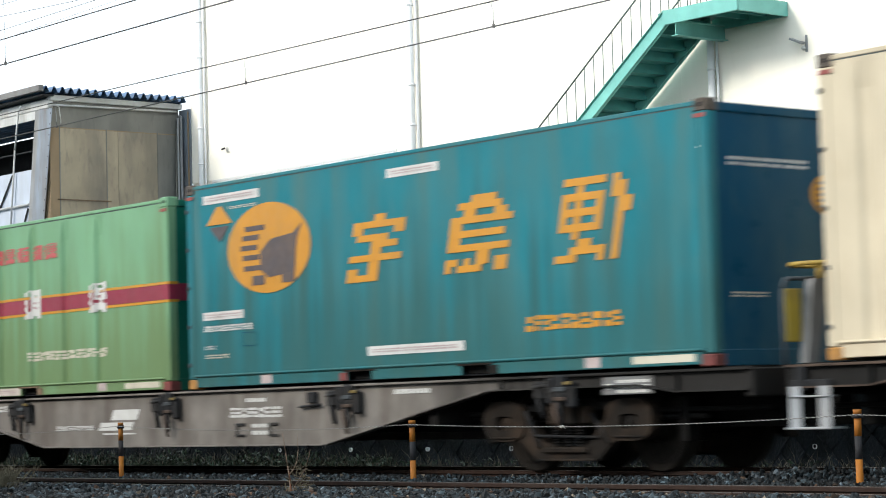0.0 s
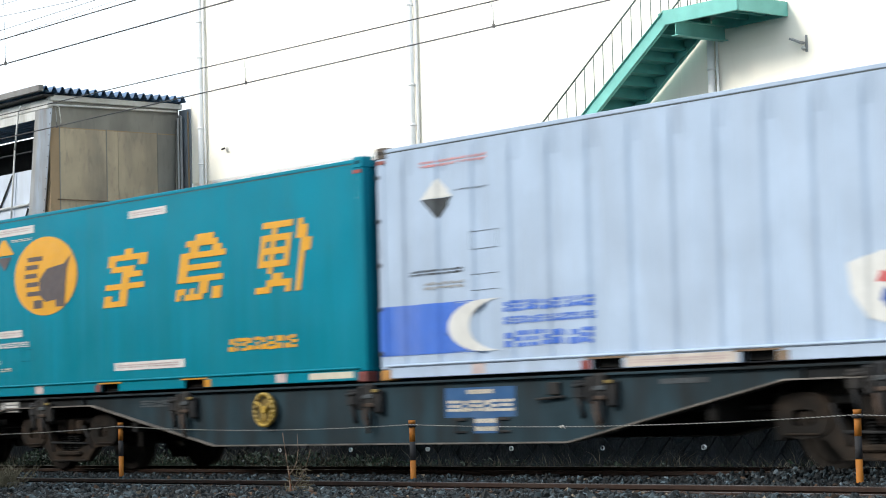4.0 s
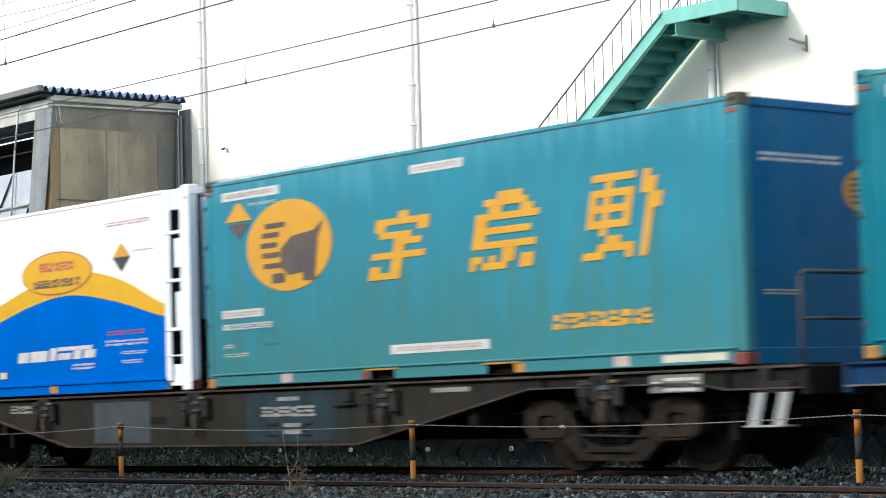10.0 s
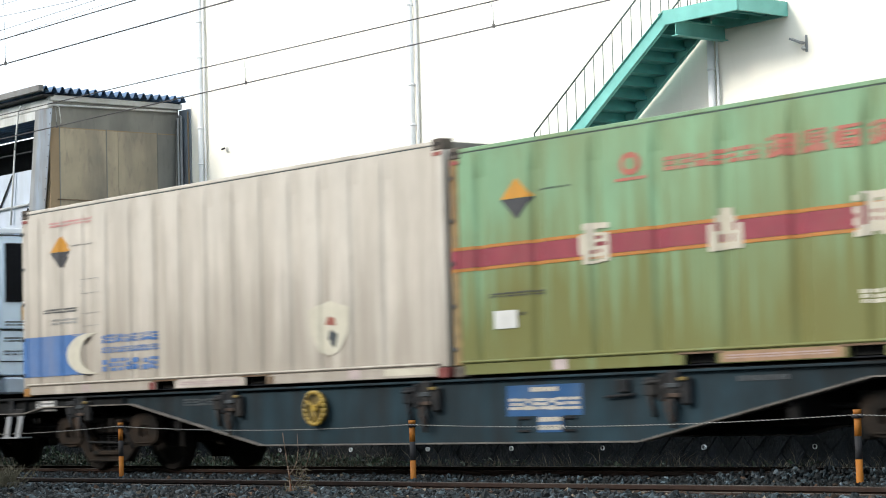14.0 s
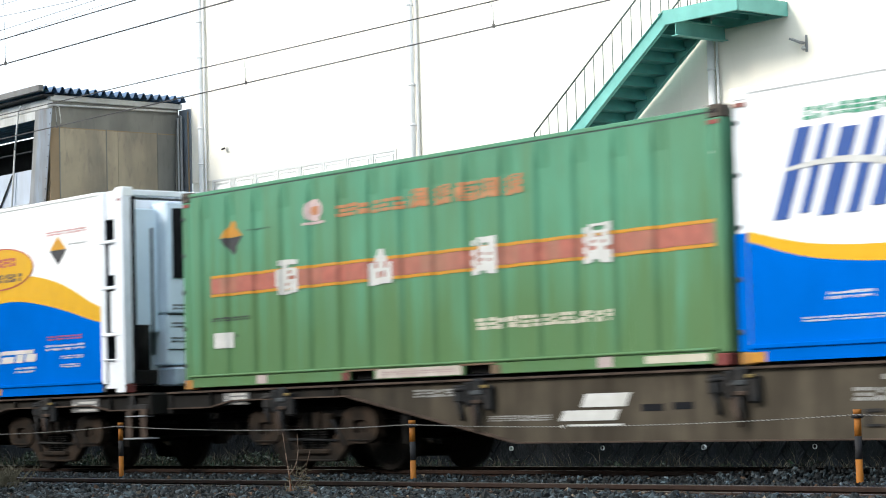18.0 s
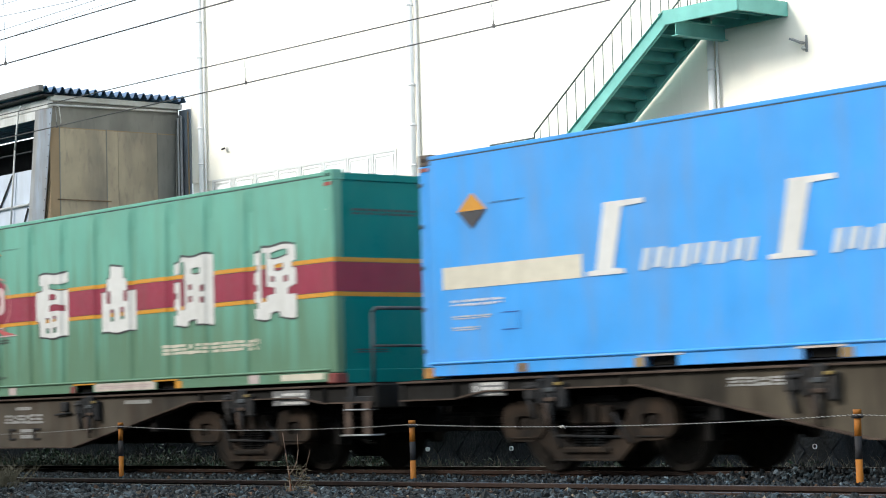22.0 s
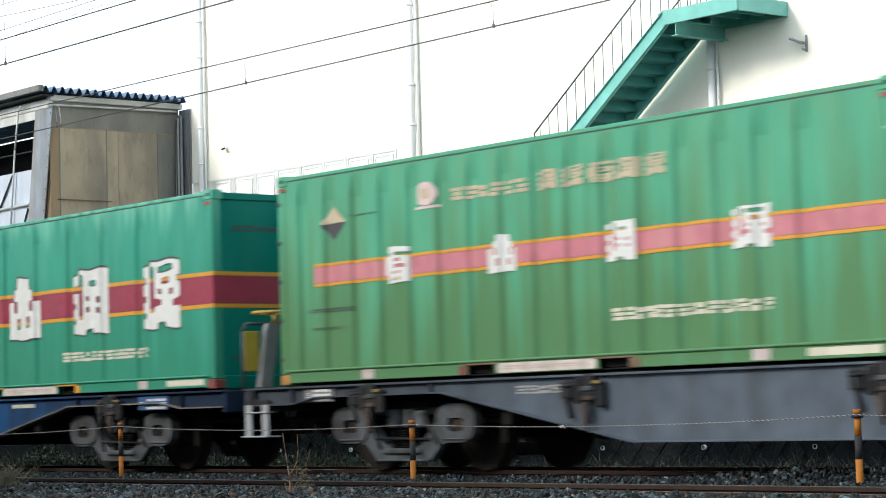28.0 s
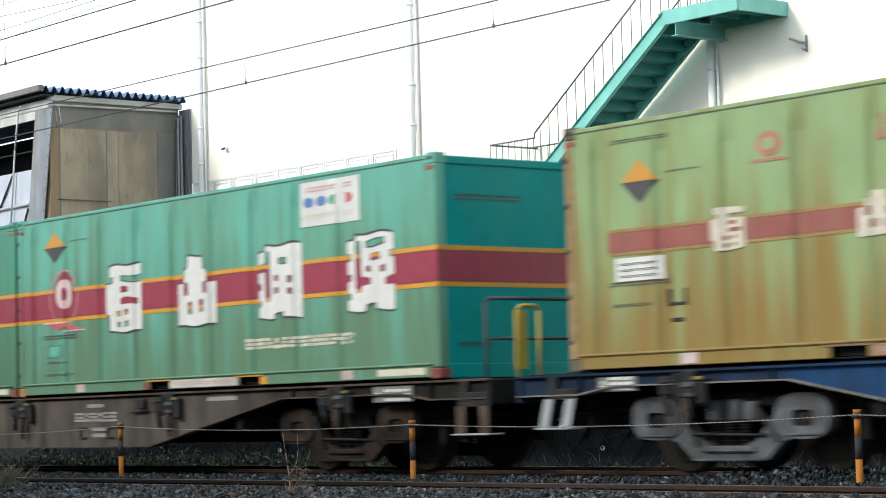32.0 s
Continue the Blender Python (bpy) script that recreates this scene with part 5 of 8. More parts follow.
def make_train_wagons():
    proto = build_wagon()
    made, paint = [], {}
    for name, (c, d, a, bog, lab) in WAGON_KINDS.items():
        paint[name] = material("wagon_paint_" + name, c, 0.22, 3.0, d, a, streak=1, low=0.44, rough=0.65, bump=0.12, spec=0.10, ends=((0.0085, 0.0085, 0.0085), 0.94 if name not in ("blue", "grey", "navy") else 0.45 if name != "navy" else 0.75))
    rail_paint = {k: M["rail_blue"] if k in ("blue", "navy") else M["dark_grey"] for k in WAGON_KINDS}
    for k, kind in WAGONS:
        rel = 11.0 - 20.4 * k
        w = proto if k == 0 else copy_thing(proto, pose(0, 0, 0))
        made.append((w, rel, k, kind))
    for w, rel, k, kind in made:
        bog = M[WAGON_KINDS[kind][3]]
        tagged(w, WAGON_KINDS[kind][4])
        for o in w.children_recursive:
            nm = o.name.split(".")[0]
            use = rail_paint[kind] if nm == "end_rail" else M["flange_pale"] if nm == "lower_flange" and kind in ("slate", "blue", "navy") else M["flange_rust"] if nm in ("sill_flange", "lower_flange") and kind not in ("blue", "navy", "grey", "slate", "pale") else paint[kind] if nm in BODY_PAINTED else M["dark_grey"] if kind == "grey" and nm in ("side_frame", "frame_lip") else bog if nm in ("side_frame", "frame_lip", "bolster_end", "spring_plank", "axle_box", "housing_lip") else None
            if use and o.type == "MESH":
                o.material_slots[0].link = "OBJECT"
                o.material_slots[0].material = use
        drop = [o for o in w.children if (o.name.split(".")[0] == "end_rail" and k not in (3, 4, 8, 11)) or (o.name.split(".")[0] == "hand_grip" and k not in (2, 10))]
        for o in drop:
            bpy.data.objects.remove(o)
        end, style = STEPS[k]
        foot_step(w, end, style, M["flange_rust"] if k in (7, 8, 11) else M["step_white"])
        if k in (0, 1, 9):
            brake_stand(w)
        mk = M["cream_mark"] if kind in ("blue", "navy") else M["white"] if kind == "pale" else M["wagon_mark"]
        if kind in ("slate", "blue", "navy") and k in (2, 5):
            part("label_panel", sheet([(1.24, 0.59), (1.72, 0.59), (1.72, 0.42), (2.12, 0.42), (2.12, 0.59), (2.40, 0.59), (2.40, 0.91), (1.24, 0.91)], -1.2135, -1.2115), M["label_blue"], w, "blue panel behind the wagon markings")
        bars(w, "marking_bar", M["faded_white"] if kind == "slate" else mk, [(1.28, 2.38, 0.65, 0.795), (1.62, 2.05, 0.84, 0.885), (1.74, 2.09, 0.53, 0.575), (1.74, 2.09, 0.445, 0.495)], y=-1.217)
        bars(w, "marking_bar", mk if kind != "slate" else M["dark_grey"], [(4.55, 5.2, 0.87, 0.92), {3: (-5.05, -4.1, 0.79, 0.93), 4: (-4.95, -4.0, 0.79, 0.92), 10: (-4.55, -3.6, 0.79, 0.91)}.get(k, (-5.0, -4.2, 0.82, 0.92))], y=-1.2175)
        for xa in (1.40, 2.10):
            part("sill_bracket", join(softbox(xa, xa + 0.20, -1.232, -1.2135, 0.555, 0.585, 0.003), softbox(xa, xa + 0.20, -1.232, -1.2135, 0.425, 0.45, 0.003), softbox(xa + 0.01, xa + 0.05, -1.228, -1.2135, 0.45, 0.555, 0.003)), M["lock_iron"], w, "dark card holder bracket")
        part("sill_hook", join(softbox(2.95, 3.12, -1.27, -1.2135, 0.80, 0.93, 0.01), tube(bmesh.new(), (2.78, -1.25, 0.76), (3.2, -1.25, 0.78), 0.016, 6)), M["lock_iron"], w)
        for xa, xb, za, zb, mat in ((7.95, 8.66, 0.78, 0.96, M["wagon_plate"] if kind not in ("slate", "blue", "navy") else M["label_blue"]), (-8.75, -8.2, 0.81, 0.96, M["wagon_plate"])):
            pl = part("notice_plate", softbox(xa, xb, -1.232, -1.2135, za, zb, 0.004), mat, w, "small notice plate on the sill")
            bars(pl, "marking_bar", M["white"], [(xa + 0.30 * (xb - xa), xb - 0.04, za + 0.115 - 0.02 * i * 2.5, za + 0.145 - 0.02 * i * 2.5) for i in range(3)] + [(xa + 0.04, xa + 0.2 * (xb - xa), za + 0.05, za + 0.12)], y=-1.2365)
        # slots are black plates on the web, painted for the dark inside
        if k in (3, 4, 8):
            part("frame_slot", softbox(-1.32, -0.86, -1.2155, -1.2085, 0.60, 0.69, 0), M["grille_black"], w, "black plate drawn for the dark slot in the sill")
        if k in (6, 7):
            part("frame_slot", softbox(-1.42, -1.12, -1.2155, -1.2085, 0.61, 0.68, 0), M["grille_black"], w, "black plate drawn for the dark slot in the sill")
            part("frame_slot", softbox(-0.98, -0.72, -1.2155, -1.2085, 0.62, 0.69, 0), M["grille_black"], w, "black plate drawn for the dark slot in the sill")
        if k == 4:
            part("repair_patch", softbox(0.95, 2.98, -1.2145, -1.2085, 0.355, 0.95, 0.002), paint["slate"], w, "slate blue repainted patch")
            part("repair_patch", softbox(-2.65, -1.25, -1.2165, -1.2085, 0.36, 0.90, 0.003), M["patch_slate"], w, "slate blue repainted patch")
        if k in (1, 6):
            d = -0.75 if k == 6 else 0.0
            part("notice_panel", sheet([(-1.55 + d, 0.665), (-0.90 + d, 0.665), (-0.82 + d, 0.80), (-1.47 + d, 0.80)], -1.2155, -1.2105), M["white"], w, "white slanted emblem panel")
            part("notice_panel", sheet([(-1.88 + d, 0.53), (-1.05 + d, 0.53), (-0.98 + d, 0.635), (-1.80 + d, 0.635)], -1.2155, -1.2105), M["white"], w, "white slanted emblem panel")
            part("emblem_line", softbox(-1.75 + d, -0.95 + d, -1.2155, -1.2105, 0.475, 0.495, 0), M["white"], w)
            bars(w, "marking_bar", mk, [(-3.0 + d, -2.0 + d, 0.54, 0.61)], y=-1.2145)
        if k in (2, 5, 10):
            wh = bmesh.new()
            for i in range(20):
                a0, a1 = 2 * math.pi * i / 20, 2 * math.pi * (i + 1) / 20
                tube(wh, (0.19 * math.cos(a0), 0, 0.19 * math.sin(a0)), (0.19 * math.cos(a1), 0, 0.19 * math.sin(a1)), 0.022, 6)
            for i in range(3):
                a = 2 * math.pi * i / 3 + 0.5
                tube(wh, (0, 0, 0), (0.19 * math.cos(a), 0, 0.19 * math.sin(a)), 0.016, 6)
            tube(wh, (0, -0.02, 0), (0, 0.10, 0), 0.04, 10)
            o = part("brake_wheel", wh, M["brass"], w, "yellow hand brake wheel on the sill")
            o.location = (-2.08, -1.30, 0.74)
            part("wheel_disc", tube(bmesh.new(), (0, 0.035, 0), (0, 0.055, 0), 0.185, 24), M["disc_yellow"], o, "dull yellow disc behind the spokes")
    return made


# ---- containers ----
WIDTH = 2.49
YF = -WIDTH / 2


class Face:
    """The near side of a container: where its sheet lies at u metres from the rear end, in or out of the ribs."""

    def __init__(self, length, pitch=0.0, flat=0.0, depth=0.0, start=0.3):
        self.length, self.depth, self.knots, self.top = length, depth, [], 9.0
        if pitch:
            u = start
            s = 0.055 if pitch > 0.7 else 0.045
            while u + pitch < length - 0.2:
                self.knots += [(u, 0.0), (u + s, depth), (u + pitch - flat - s, depth), (u + pitch - flat, 0.0)]
                u += pitch
        self.us = [k[0] for k in self.knots] or [0.0]
        self.ds = [k[1] for k in self.knots] or [0.0]

    def y(self, u, z=1.0):
        """Depth of the sheet; the grooves run out softly under the top edge."""
        k = min(1.0, max(0.0, (self.top - 0.06 - z) / 0.27))
        return YF + 0.012 + (float(np.interp(u, self.us, self.ds)) * k if self.knots else 0.0)

    def cuts(self, u0, u1):
        return [u0] + [k for k in self.us if u0 + 1e-4 < k < u1 - 1e-4] + [u1]

    def patch(self, bm, u0, u1, z0, z1, off=0.004, lean=0.0, wob=0.0):
        """A flat mark laid on the sheet; lean shifts its top along the side."""
        cut = self.cuts(u0, u1) if not lean else [u0, u1]
        if wob:  # an uneven brush edge
            cut = sorted(set(cut + [u0 + (u1 - u0) * k / 5 for k in range(1, 5)]))
            c = self.length / 2
            row = [(bm.verts.new((u - c, self.y(u, z0) - off, z0 + wob * math.sin(u * 11 + z0 * 7))), bm.verts.new((u - c, self.y(u, z1) - off, z1 + wob * math.sin(u * 9 + z1 * 5 + 2)))) for u in cut]
            for a, b in zip(row, row[1:]):
                bm.faces.new((a[0], b[0], b[1], a[1]))
            return
        c = self.length / 2
        row = [(bm.verts.new((u - c, self.y(u, z0) - off, z0)), bm.verts.new((u + lean - c, self.y(u, z1) - off, z1))) for u in cut]
        for a, b in zip(row, row[1:]):
            bm.faces.new((a[0], b[0], b[1], a[1]))

    def panel(self, bm, u0, u1, z0, z1):
        """The whole sheet with its grooves."""
        c, us = self.length / 2, self.cuts(u0, u1)
        rows = [z0, z1 - 0.33, z1 - 0.06, z1]
        grid = [[bm.verts.new((u - c, self.y(u, z), z)) for u in us] for z in rows]
        for a, b in zip(grid, grid[1:]):
            for i in range(len(us) - 1):
                bm.faces.new((a[i], a[i + 1], b[i + 1], b[i]))

    def drape(self, bm, pts, off):
        """A convex outline laid into the grooves, strip by strip."""
        c, lo, hi = self.length / 2, min(p[0] for p in pts), max(p[0] for p in pts)
        us = sorted({round(p[0], 4) for p in pts} | {round(k, 4) for k in self.us if lo < k < hi})
        row = []
        for u in us:
            zs = []
            for (ua, za), (ub, zb) in zip(pts, pts[1:] + pts[:1]):
                if min(ua, ub) - 1e-4 <= u <= max(ua, ub) + 1e-4:
                    zs += [za, zb] if abs(ub - ua) < 1e-4 else [za + (zb - za) * (u - ua) / (ub - ua)]
            row.append([bm.verts.new((u - c, self.y(u, z) - off, z)) for z in (min(zs), max(zs))])
        for a, b in zip(row, row[1:]):
            bm.faces.new((a[0], b[0], b[1], a[1]))
        bmesh.ops.dissolve_degenerate(bm, dist=1e-5, edges=list(bm.edges))

    def ellipse(self, bm, u, z, ru, rz, off=0.004, n=40):
        self.drape(bm, [(u + ru * math.cos(2 * math.pi * i / n), z + rz * math.sin(2 * math.pi * i / n)) for i in range(n)], off)

    def poly(self, bm, pts, off=0.004):
        turn = [(b[0] - a[0]) * (d[1] - b[1]) - (b[1] - a[1]) * (d[0] - b[0]) for a, b, d in zip(pts, pts[1:] + pts[:1], pts[2:] + pts[:2])]
        if min(turn) >= -1e-6 or max(turn) <= 1e-6:
            return self.drape(bm, pts, off)
        c = self.length / 2
        bm.faces.new([bm.verts.new((u - c, YF + 0.012 - off, z)) for u, z in pts])


# plain block shapes that stand for painted signs
BLOCK_SIGNS = (
    ("....##....", "##########", "##......##", ".######...", "....#####.", "....##....", "##########", "....##....", "##..##....", "######...."),
    ("...####...", ".#######..", "..##...##.", "##########", "##........", "#########.", "##........", "##########", ".....##...", "##.#.##.##", "#.####..##"),
    ("######.#..", "..#....##.", "######.##.", "#.#..#..##", "######..##", "#.#..#..#.", "######..#.", "..#.....#.", "...##...#.", "..#####.#.", "###...#.#."),
    (".########", ".########", "..##.....", "#########", "####..###", "#########", "####....#", "#########", "###.#.###", ".########", ".##.#.###", ".########"),
    ("...####...", "...####...", "..######..", "..######..", "##.####.##", "##.####.##", "##########", "###.##.###", "###.##.###", "##########", "##########"),
    ("..########", "##.#######", "##.##..###", "...#######", "##.#######", "##.#.##.##", ".#.#######", "##.#.##.##", "##.#######", ".#########", "##########", "####..####"),
    ("..########", "##.#....##", "##.#######", ".#.##..##.", "##.#######", "##.#.##.##", ".#.#######", "##...###..", "##.#######", ".#########", "##########", "####..####"),
)


def sign(ct, face, kind, u0, u1, z0, z1, mat, lean=0.0, off=0.008, name="painted_sign", label=""):
    """One block sign laid on the sheet as one joined shape with brushed, slightly wavy edges."""
    rows = BLOCK_SIGNS[kind]
    nr, nc, w, h = len(rows), len(rows[0]), u1 - u0, z1 - z0
    us = [u0 + w * j / nc for j in range(nc + 1)]
    if not lean:
        us = sorted(us + [k for k in face.us if u0 + 1e-3 < k < u1 - 1e-3 and min(abs(k - x) for x in us) > 1e-3])
    bm, seen = bmesh.new(), {}

    def corner(i, j):
        if (i, j) not in seen:
            u, z = us[j], z1 - h * i / nr
            wave = 0.0 if lean else 0.018 * h * math.sin(u * 11 + z * 6)
            seen[i, j] = bm.verts.new((u + lean * (1 - i / nr) - face.length / 2, face.y(u, z) - off, z + wave))
        return seen[i, j]

    for i in range(nr):
        for j in range(len(us) - 1):
            cell = min(nc - 1, int(((us[j] + us[j + 1]) / 2 - u0) / w * nc))
            if rows[i][cell] == "#":
                bm.faces.new((corner(i + 1, j), corner(i + 1, j + 1), corner(i, j + 1), corner(i, j)))
    if kind > 2:
        bmesh.ops.smooth_vert(bm, verts=list(bm.verts), factor=0.4, use_axis_x=True, use_axis_y=False, use_axis_z=True)
    part(name, bm, mat, ct, label)


def mark(ct, face, name, mat, rects, off=0.006, label="", lean=0.0):
    bm = bmesh.new()
    for r in rects:
        face.patch(bm, *r, off=off, lean=lean)
    return part(name, bm, mat, ct, label)


def text_bar(ct, face, mat, u0, u1, z0, z1, off=0.006, name="marking_bar", ratio=0.85, seed=1):
    """A line of writing as a row of small plain bars."""
    rng = random.Random(seed + int(u0 * 100))
    bm = bmesh.new()
    u = u0
    h = z1 - z0
    while u < u1 - 0.02:
        w = min(h * rng.uniform(0.6, 1.0) * ratio, u1 - u)
        if h < 0.085:
            face.patch(bm, u, u + w * rng.choice((0.8, 0.72, 0.4)), z0 + h * rng.choice((0, 0, 0.15)), z0 + 0.38 * h, off)
            face.patch(bm, u + w * rng.choice((0, 0.1, 0.3)), u + w * 0.8, z0 + 0.62 * h, z1 - h * rng.choice((0, 0, 0.12)), off)
        else:
            lift, n = rng.uniform(0.0, 0.08), rng.choice((2, 3, 3))
            for k in range(n):
                zz = z0 + h * (lift + k * (0.92 - lift) / n)
                face.patch(bm, u + rng.choice((0.0, 0.05, 0.22)) * w, u + rng.choice((0.92, 0.86, 0.66)) * w, zz, zz + h * rng.uniform(0.55, 0.72) / n, off)
        u += w
    tagged(part(name, bm, mat, ct), kind="stuff")


def diamond(ct, face, u, z, ru, rz, top=None, low=None, off=0.006):
    for nm, mat, s in (("hazard_mark_upper", top or M["amber"], 1), ("hazard_mark_lower", low or M["black_mark"], -1)):
        bm = bmesh.new()
        face.poly(bm, [(u - ru, z), (u + ru, z), (u, z + rz * s)] if s < 0 else [(u - ru, z + 0.004), (u + ru, z + 0.004), (u, z + rz)], off)
        bmesh.ops.recalc_face_normals(bm, faces=list(bm.faces))
        part(nm, bm, mat, ct)
    text_bar(ct, face, M["dark_grey"] if not low else low, u + ru * 1.2, u + ru * 1.2 + 0.55, z + 0.055, z + 0.072, off)


def build_container(name, label, length, height, side_mat, end_mat, face, pocket_mat=None, side_rail=None, group="containers on the train", reefer=False, pockets=True, rusty=False, dark_cast=False):
    ct = thing(name, label, "shipping container", group)
    c = length / 2
    rail_mat = side_rail or side_mat
    u_end = length - (0.62 if reefer else 0.14)
    # near side sheet, ribbed
    face.top = height - 0.016
    bm = bmesh.new()
    face.panel(bm, 0.12, u_end, 0.17, height - 0.016)
    part("side_panel", bm, side_mat, ct)
    part("top_rim", softbox(-c + 0.14, u_end - c - 0.02, YF + 0.004, YF + 0.066, height - 0.054, height - 0.010, 0.006), rail_mat, ct)
    part("rim_seam", softbox(-c + 0.15, u_end - c - 0.03, YF + 0.009, YF + 0.02, height - 0.064, height - 0.0545, 0), M["seam"] if not reefer else M["seam_pale"], ct, "thin dark seam under the top edge")
    part("far_side_panel", softbox(-c + 0.1, c - 0.1, -YF - 0.04, -YF - 0.01, 0.16, height - 0.08, 0), side_mat, ct)
    part("roof_panel", softbox(-c + 0.06, u_end - c + 0.0, YF + 0.07, -YF - 0.07, height - 0.05, height - 0.015, 0.006), side_mat, ct)
    part("floor_frame", softbox(-c + 0.08, u_end - c, YF + 0.10, -YF - 0.10, 0.04, 0.17, 0), M["iron_dark"], ct)
    pk = [(length / 2 - 1.24, length / 2 - 0.80), (length / 2 + 0.80, length / 2 + 1.24)] if pockets else []
    spans, u = [], 0.15
    for a, b in pk:
        spans.append((u, a))
        u = b
    spans.append((u, u_end - 0.02))
    for sgn in (-1, 1):
        ya, yb = sorted((sgn * (-YF - 0.004), sgn * (-YF - 0.11)))
        part("top_rail", softbox(-c + 0.1, u_end - c, *sorted((sgn * (-YF - 0.068), sgn * (-YF - 0.13))), height - 0.062, height - 0.012, 0.006), rail_mat, ct)
        for a, b in spans:
            part("bottom_rail", softbox(a - c, b - c, ya, yb, 0.02, 0.145, 0.006), rail_mat, ct)
        part("rail_lip", softbox(-c + 0.12, u_end - c, *sorted((sgn * (-YF + 0.018), sgn * (-YF - 0.075))), 0.144, 0.176, 0.012), rail_mat, ct)
    for a, b in pk:
        # pocket linings near black, the shade inside put into their colour
        part("fork_pocket", join(softbox(a - c, b - c, YF + 0.06, -YF - 0.06, 0.015, 0.03, 0), softbox(a - c - 0.012, a - c, YF + 0.01, -YF - 0.01, 0.02, 0.145, 0), softbox(b - c, b - c + 0.012, YF + 0.01, -YF - 0.01, 0.02, 0.145, 0), softbox(a - c, b - c, YF + 0.35, YF + 0.37, 0.03, 0.145, 0)), M["grille_black"], ct, "fork pocket through the bottom rail, lined black for its shade")
        if pocket_mat:
            part("pocket_edge", softbox(a - c - 0.08, b - c + 0.08, YF - 0.004, YF + 0.01, 0.122, 0.172, 0.003), pocket_mat, ct, "painted strip over the fork pocket")
            if not rusty:
                ea, eb = (a - c - 0.15, a - c - 0.013) if a < c else (b - c + 0.013, b - c + 0.16)
                part("pocket_edge", softbox(ea, eb, YF - 0.003, YF + 0.012, 0.024, 0.116, 0.003), M["post_rust"] if name == "liner_container" else M["red_cast"] if a < c else pocket_mat, ct, "painted block beside the fork pocket")
    xs = (-c, c)
    for x in xs:
        for sgn in (-1, 1):
            x0, x1 = sorted((x, x - math.copysign(0.13, x)))
            ya, yb = sorted((sgn * -YF, sgn * (-YF - 0.13)))
            part("corner_post", softbox(x0, x1, ya, yb, 0.12, height - 0.11, 0.012), M["ladder_white"] if reefer else M["post_rust"] if rusty and x < 0 else M["post_olive"] if rusty else rail_mat, ct)
            for z in (0.0, height - 0.115):
                cx0, cx1 = sorted((x + math.copysign(0.002, x), x - math.copysign(0.175, x)))
                cy0, cy1 = sorted((sgn * (-YF + 0.003), sgn * (-YF - 0.16)))
                part("corner_casting", softbox(cx0, cx1, cy0, cy1, z, z + (0.117 if z == 0 else 0.127), 0.010), (rail_mat if reefer or (name in ("teal_container", "parcel_container", "carrier_container") and not rusty and not dark_cast) else M["casting_dark"]) if z > 0 else M["casting_dark"] if rusty else M["red_cast"] if x > 0 else M["amber_cast"], ct)
                # hole drawn as a black plate on the casting, its shade painted
                if sgn > 0 and z > 0 and not reefer:
                    part("casting_hole", softbox(cx0 + 0.055, cx1 - 0.055, YF - 0.005, YF + 0.01, z + 0.045, z + 0.085, 0.002), M["grille_black"], ct, "black plate drawn for the dark lashing hole")
    if not reefer:
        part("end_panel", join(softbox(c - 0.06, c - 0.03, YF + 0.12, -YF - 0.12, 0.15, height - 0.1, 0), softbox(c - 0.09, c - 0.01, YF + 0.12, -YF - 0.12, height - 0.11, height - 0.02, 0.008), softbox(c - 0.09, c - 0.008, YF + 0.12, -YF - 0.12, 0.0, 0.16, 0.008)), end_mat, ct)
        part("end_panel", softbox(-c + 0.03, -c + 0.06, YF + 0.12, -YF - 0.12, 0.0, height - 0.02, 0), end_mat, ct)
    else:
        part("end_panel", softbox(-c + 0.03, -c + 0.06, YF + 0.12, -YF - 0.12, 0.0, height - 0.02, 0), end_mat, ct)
    hinge = mesh_of("door_hinge", join(softbox(-0.004, 0.05, -0.008, 0.004, -0.02, 0.02, 0.003), tube(bmesh.new(), (0.0, -0.006, -0.03), (0.0, -0.006, 0.03), 0.009, 8)), M["dark_grey"])
    for i in range(5):
        o = new("door_hinge", hinge)
        o.parent = ct
        o.location = (-c + 0.012, YF - 0.002, 0.30 + i * (height - 0.62) / 4)
    # seals on the upper castings, latch marks
    part("corner_mark", softbox(c - 0.165, c - 0.02, YF - 0.006, YF + 0.0, height - 0.175, height - 0.135, 0), M["corner_dull"], ct, "red corner mark")
    part("corner_mark", softbox(-c + 0.02, -c + 0.165, YF - 0.006, YF + 0.0, height - 0.175, height - 0.135, 0), M["corner_dull"], ct, "red corner mark")
    return ct


def end_bars(ct, length, mat, z, y0=-0.95, y1=-0.02, h=0.07):
    bm = bmesh.new()
    y = y0
    x = length / 2 - 0.026
    rng = random.Random(int(z * 50) + 3)
    while y < y1:
        w = h * rng.uniform(0.5, 0.95)
        for za, zb, wb in ((z, z + 0.36 * h, rng.choice((0.8, 0.5))), (z + 0.62 * h, z + h, rng.choice((0.8, 0.7)))):
            bm.faces.new([bm.verts.new((x, a, b)) for a, b in ((y, za), (y + w * wb, za), (y + w * wb, zb), (y, zb))])
        y += w
    part("marking_bar", bm, mat, ct)


def end_patch(ct, length, name, mat, y0, y1, z0, z1, off=0.006):
    bm = bmesh.new()
    x = length / 2 - 0.03 + off
    bm.faces.new([bm.verts.new((x, a, b)) for a, b in ((y0, z0), (y1, z0), (y1, z1), (y0, z1))])
    part(name, bm, mat, ct)


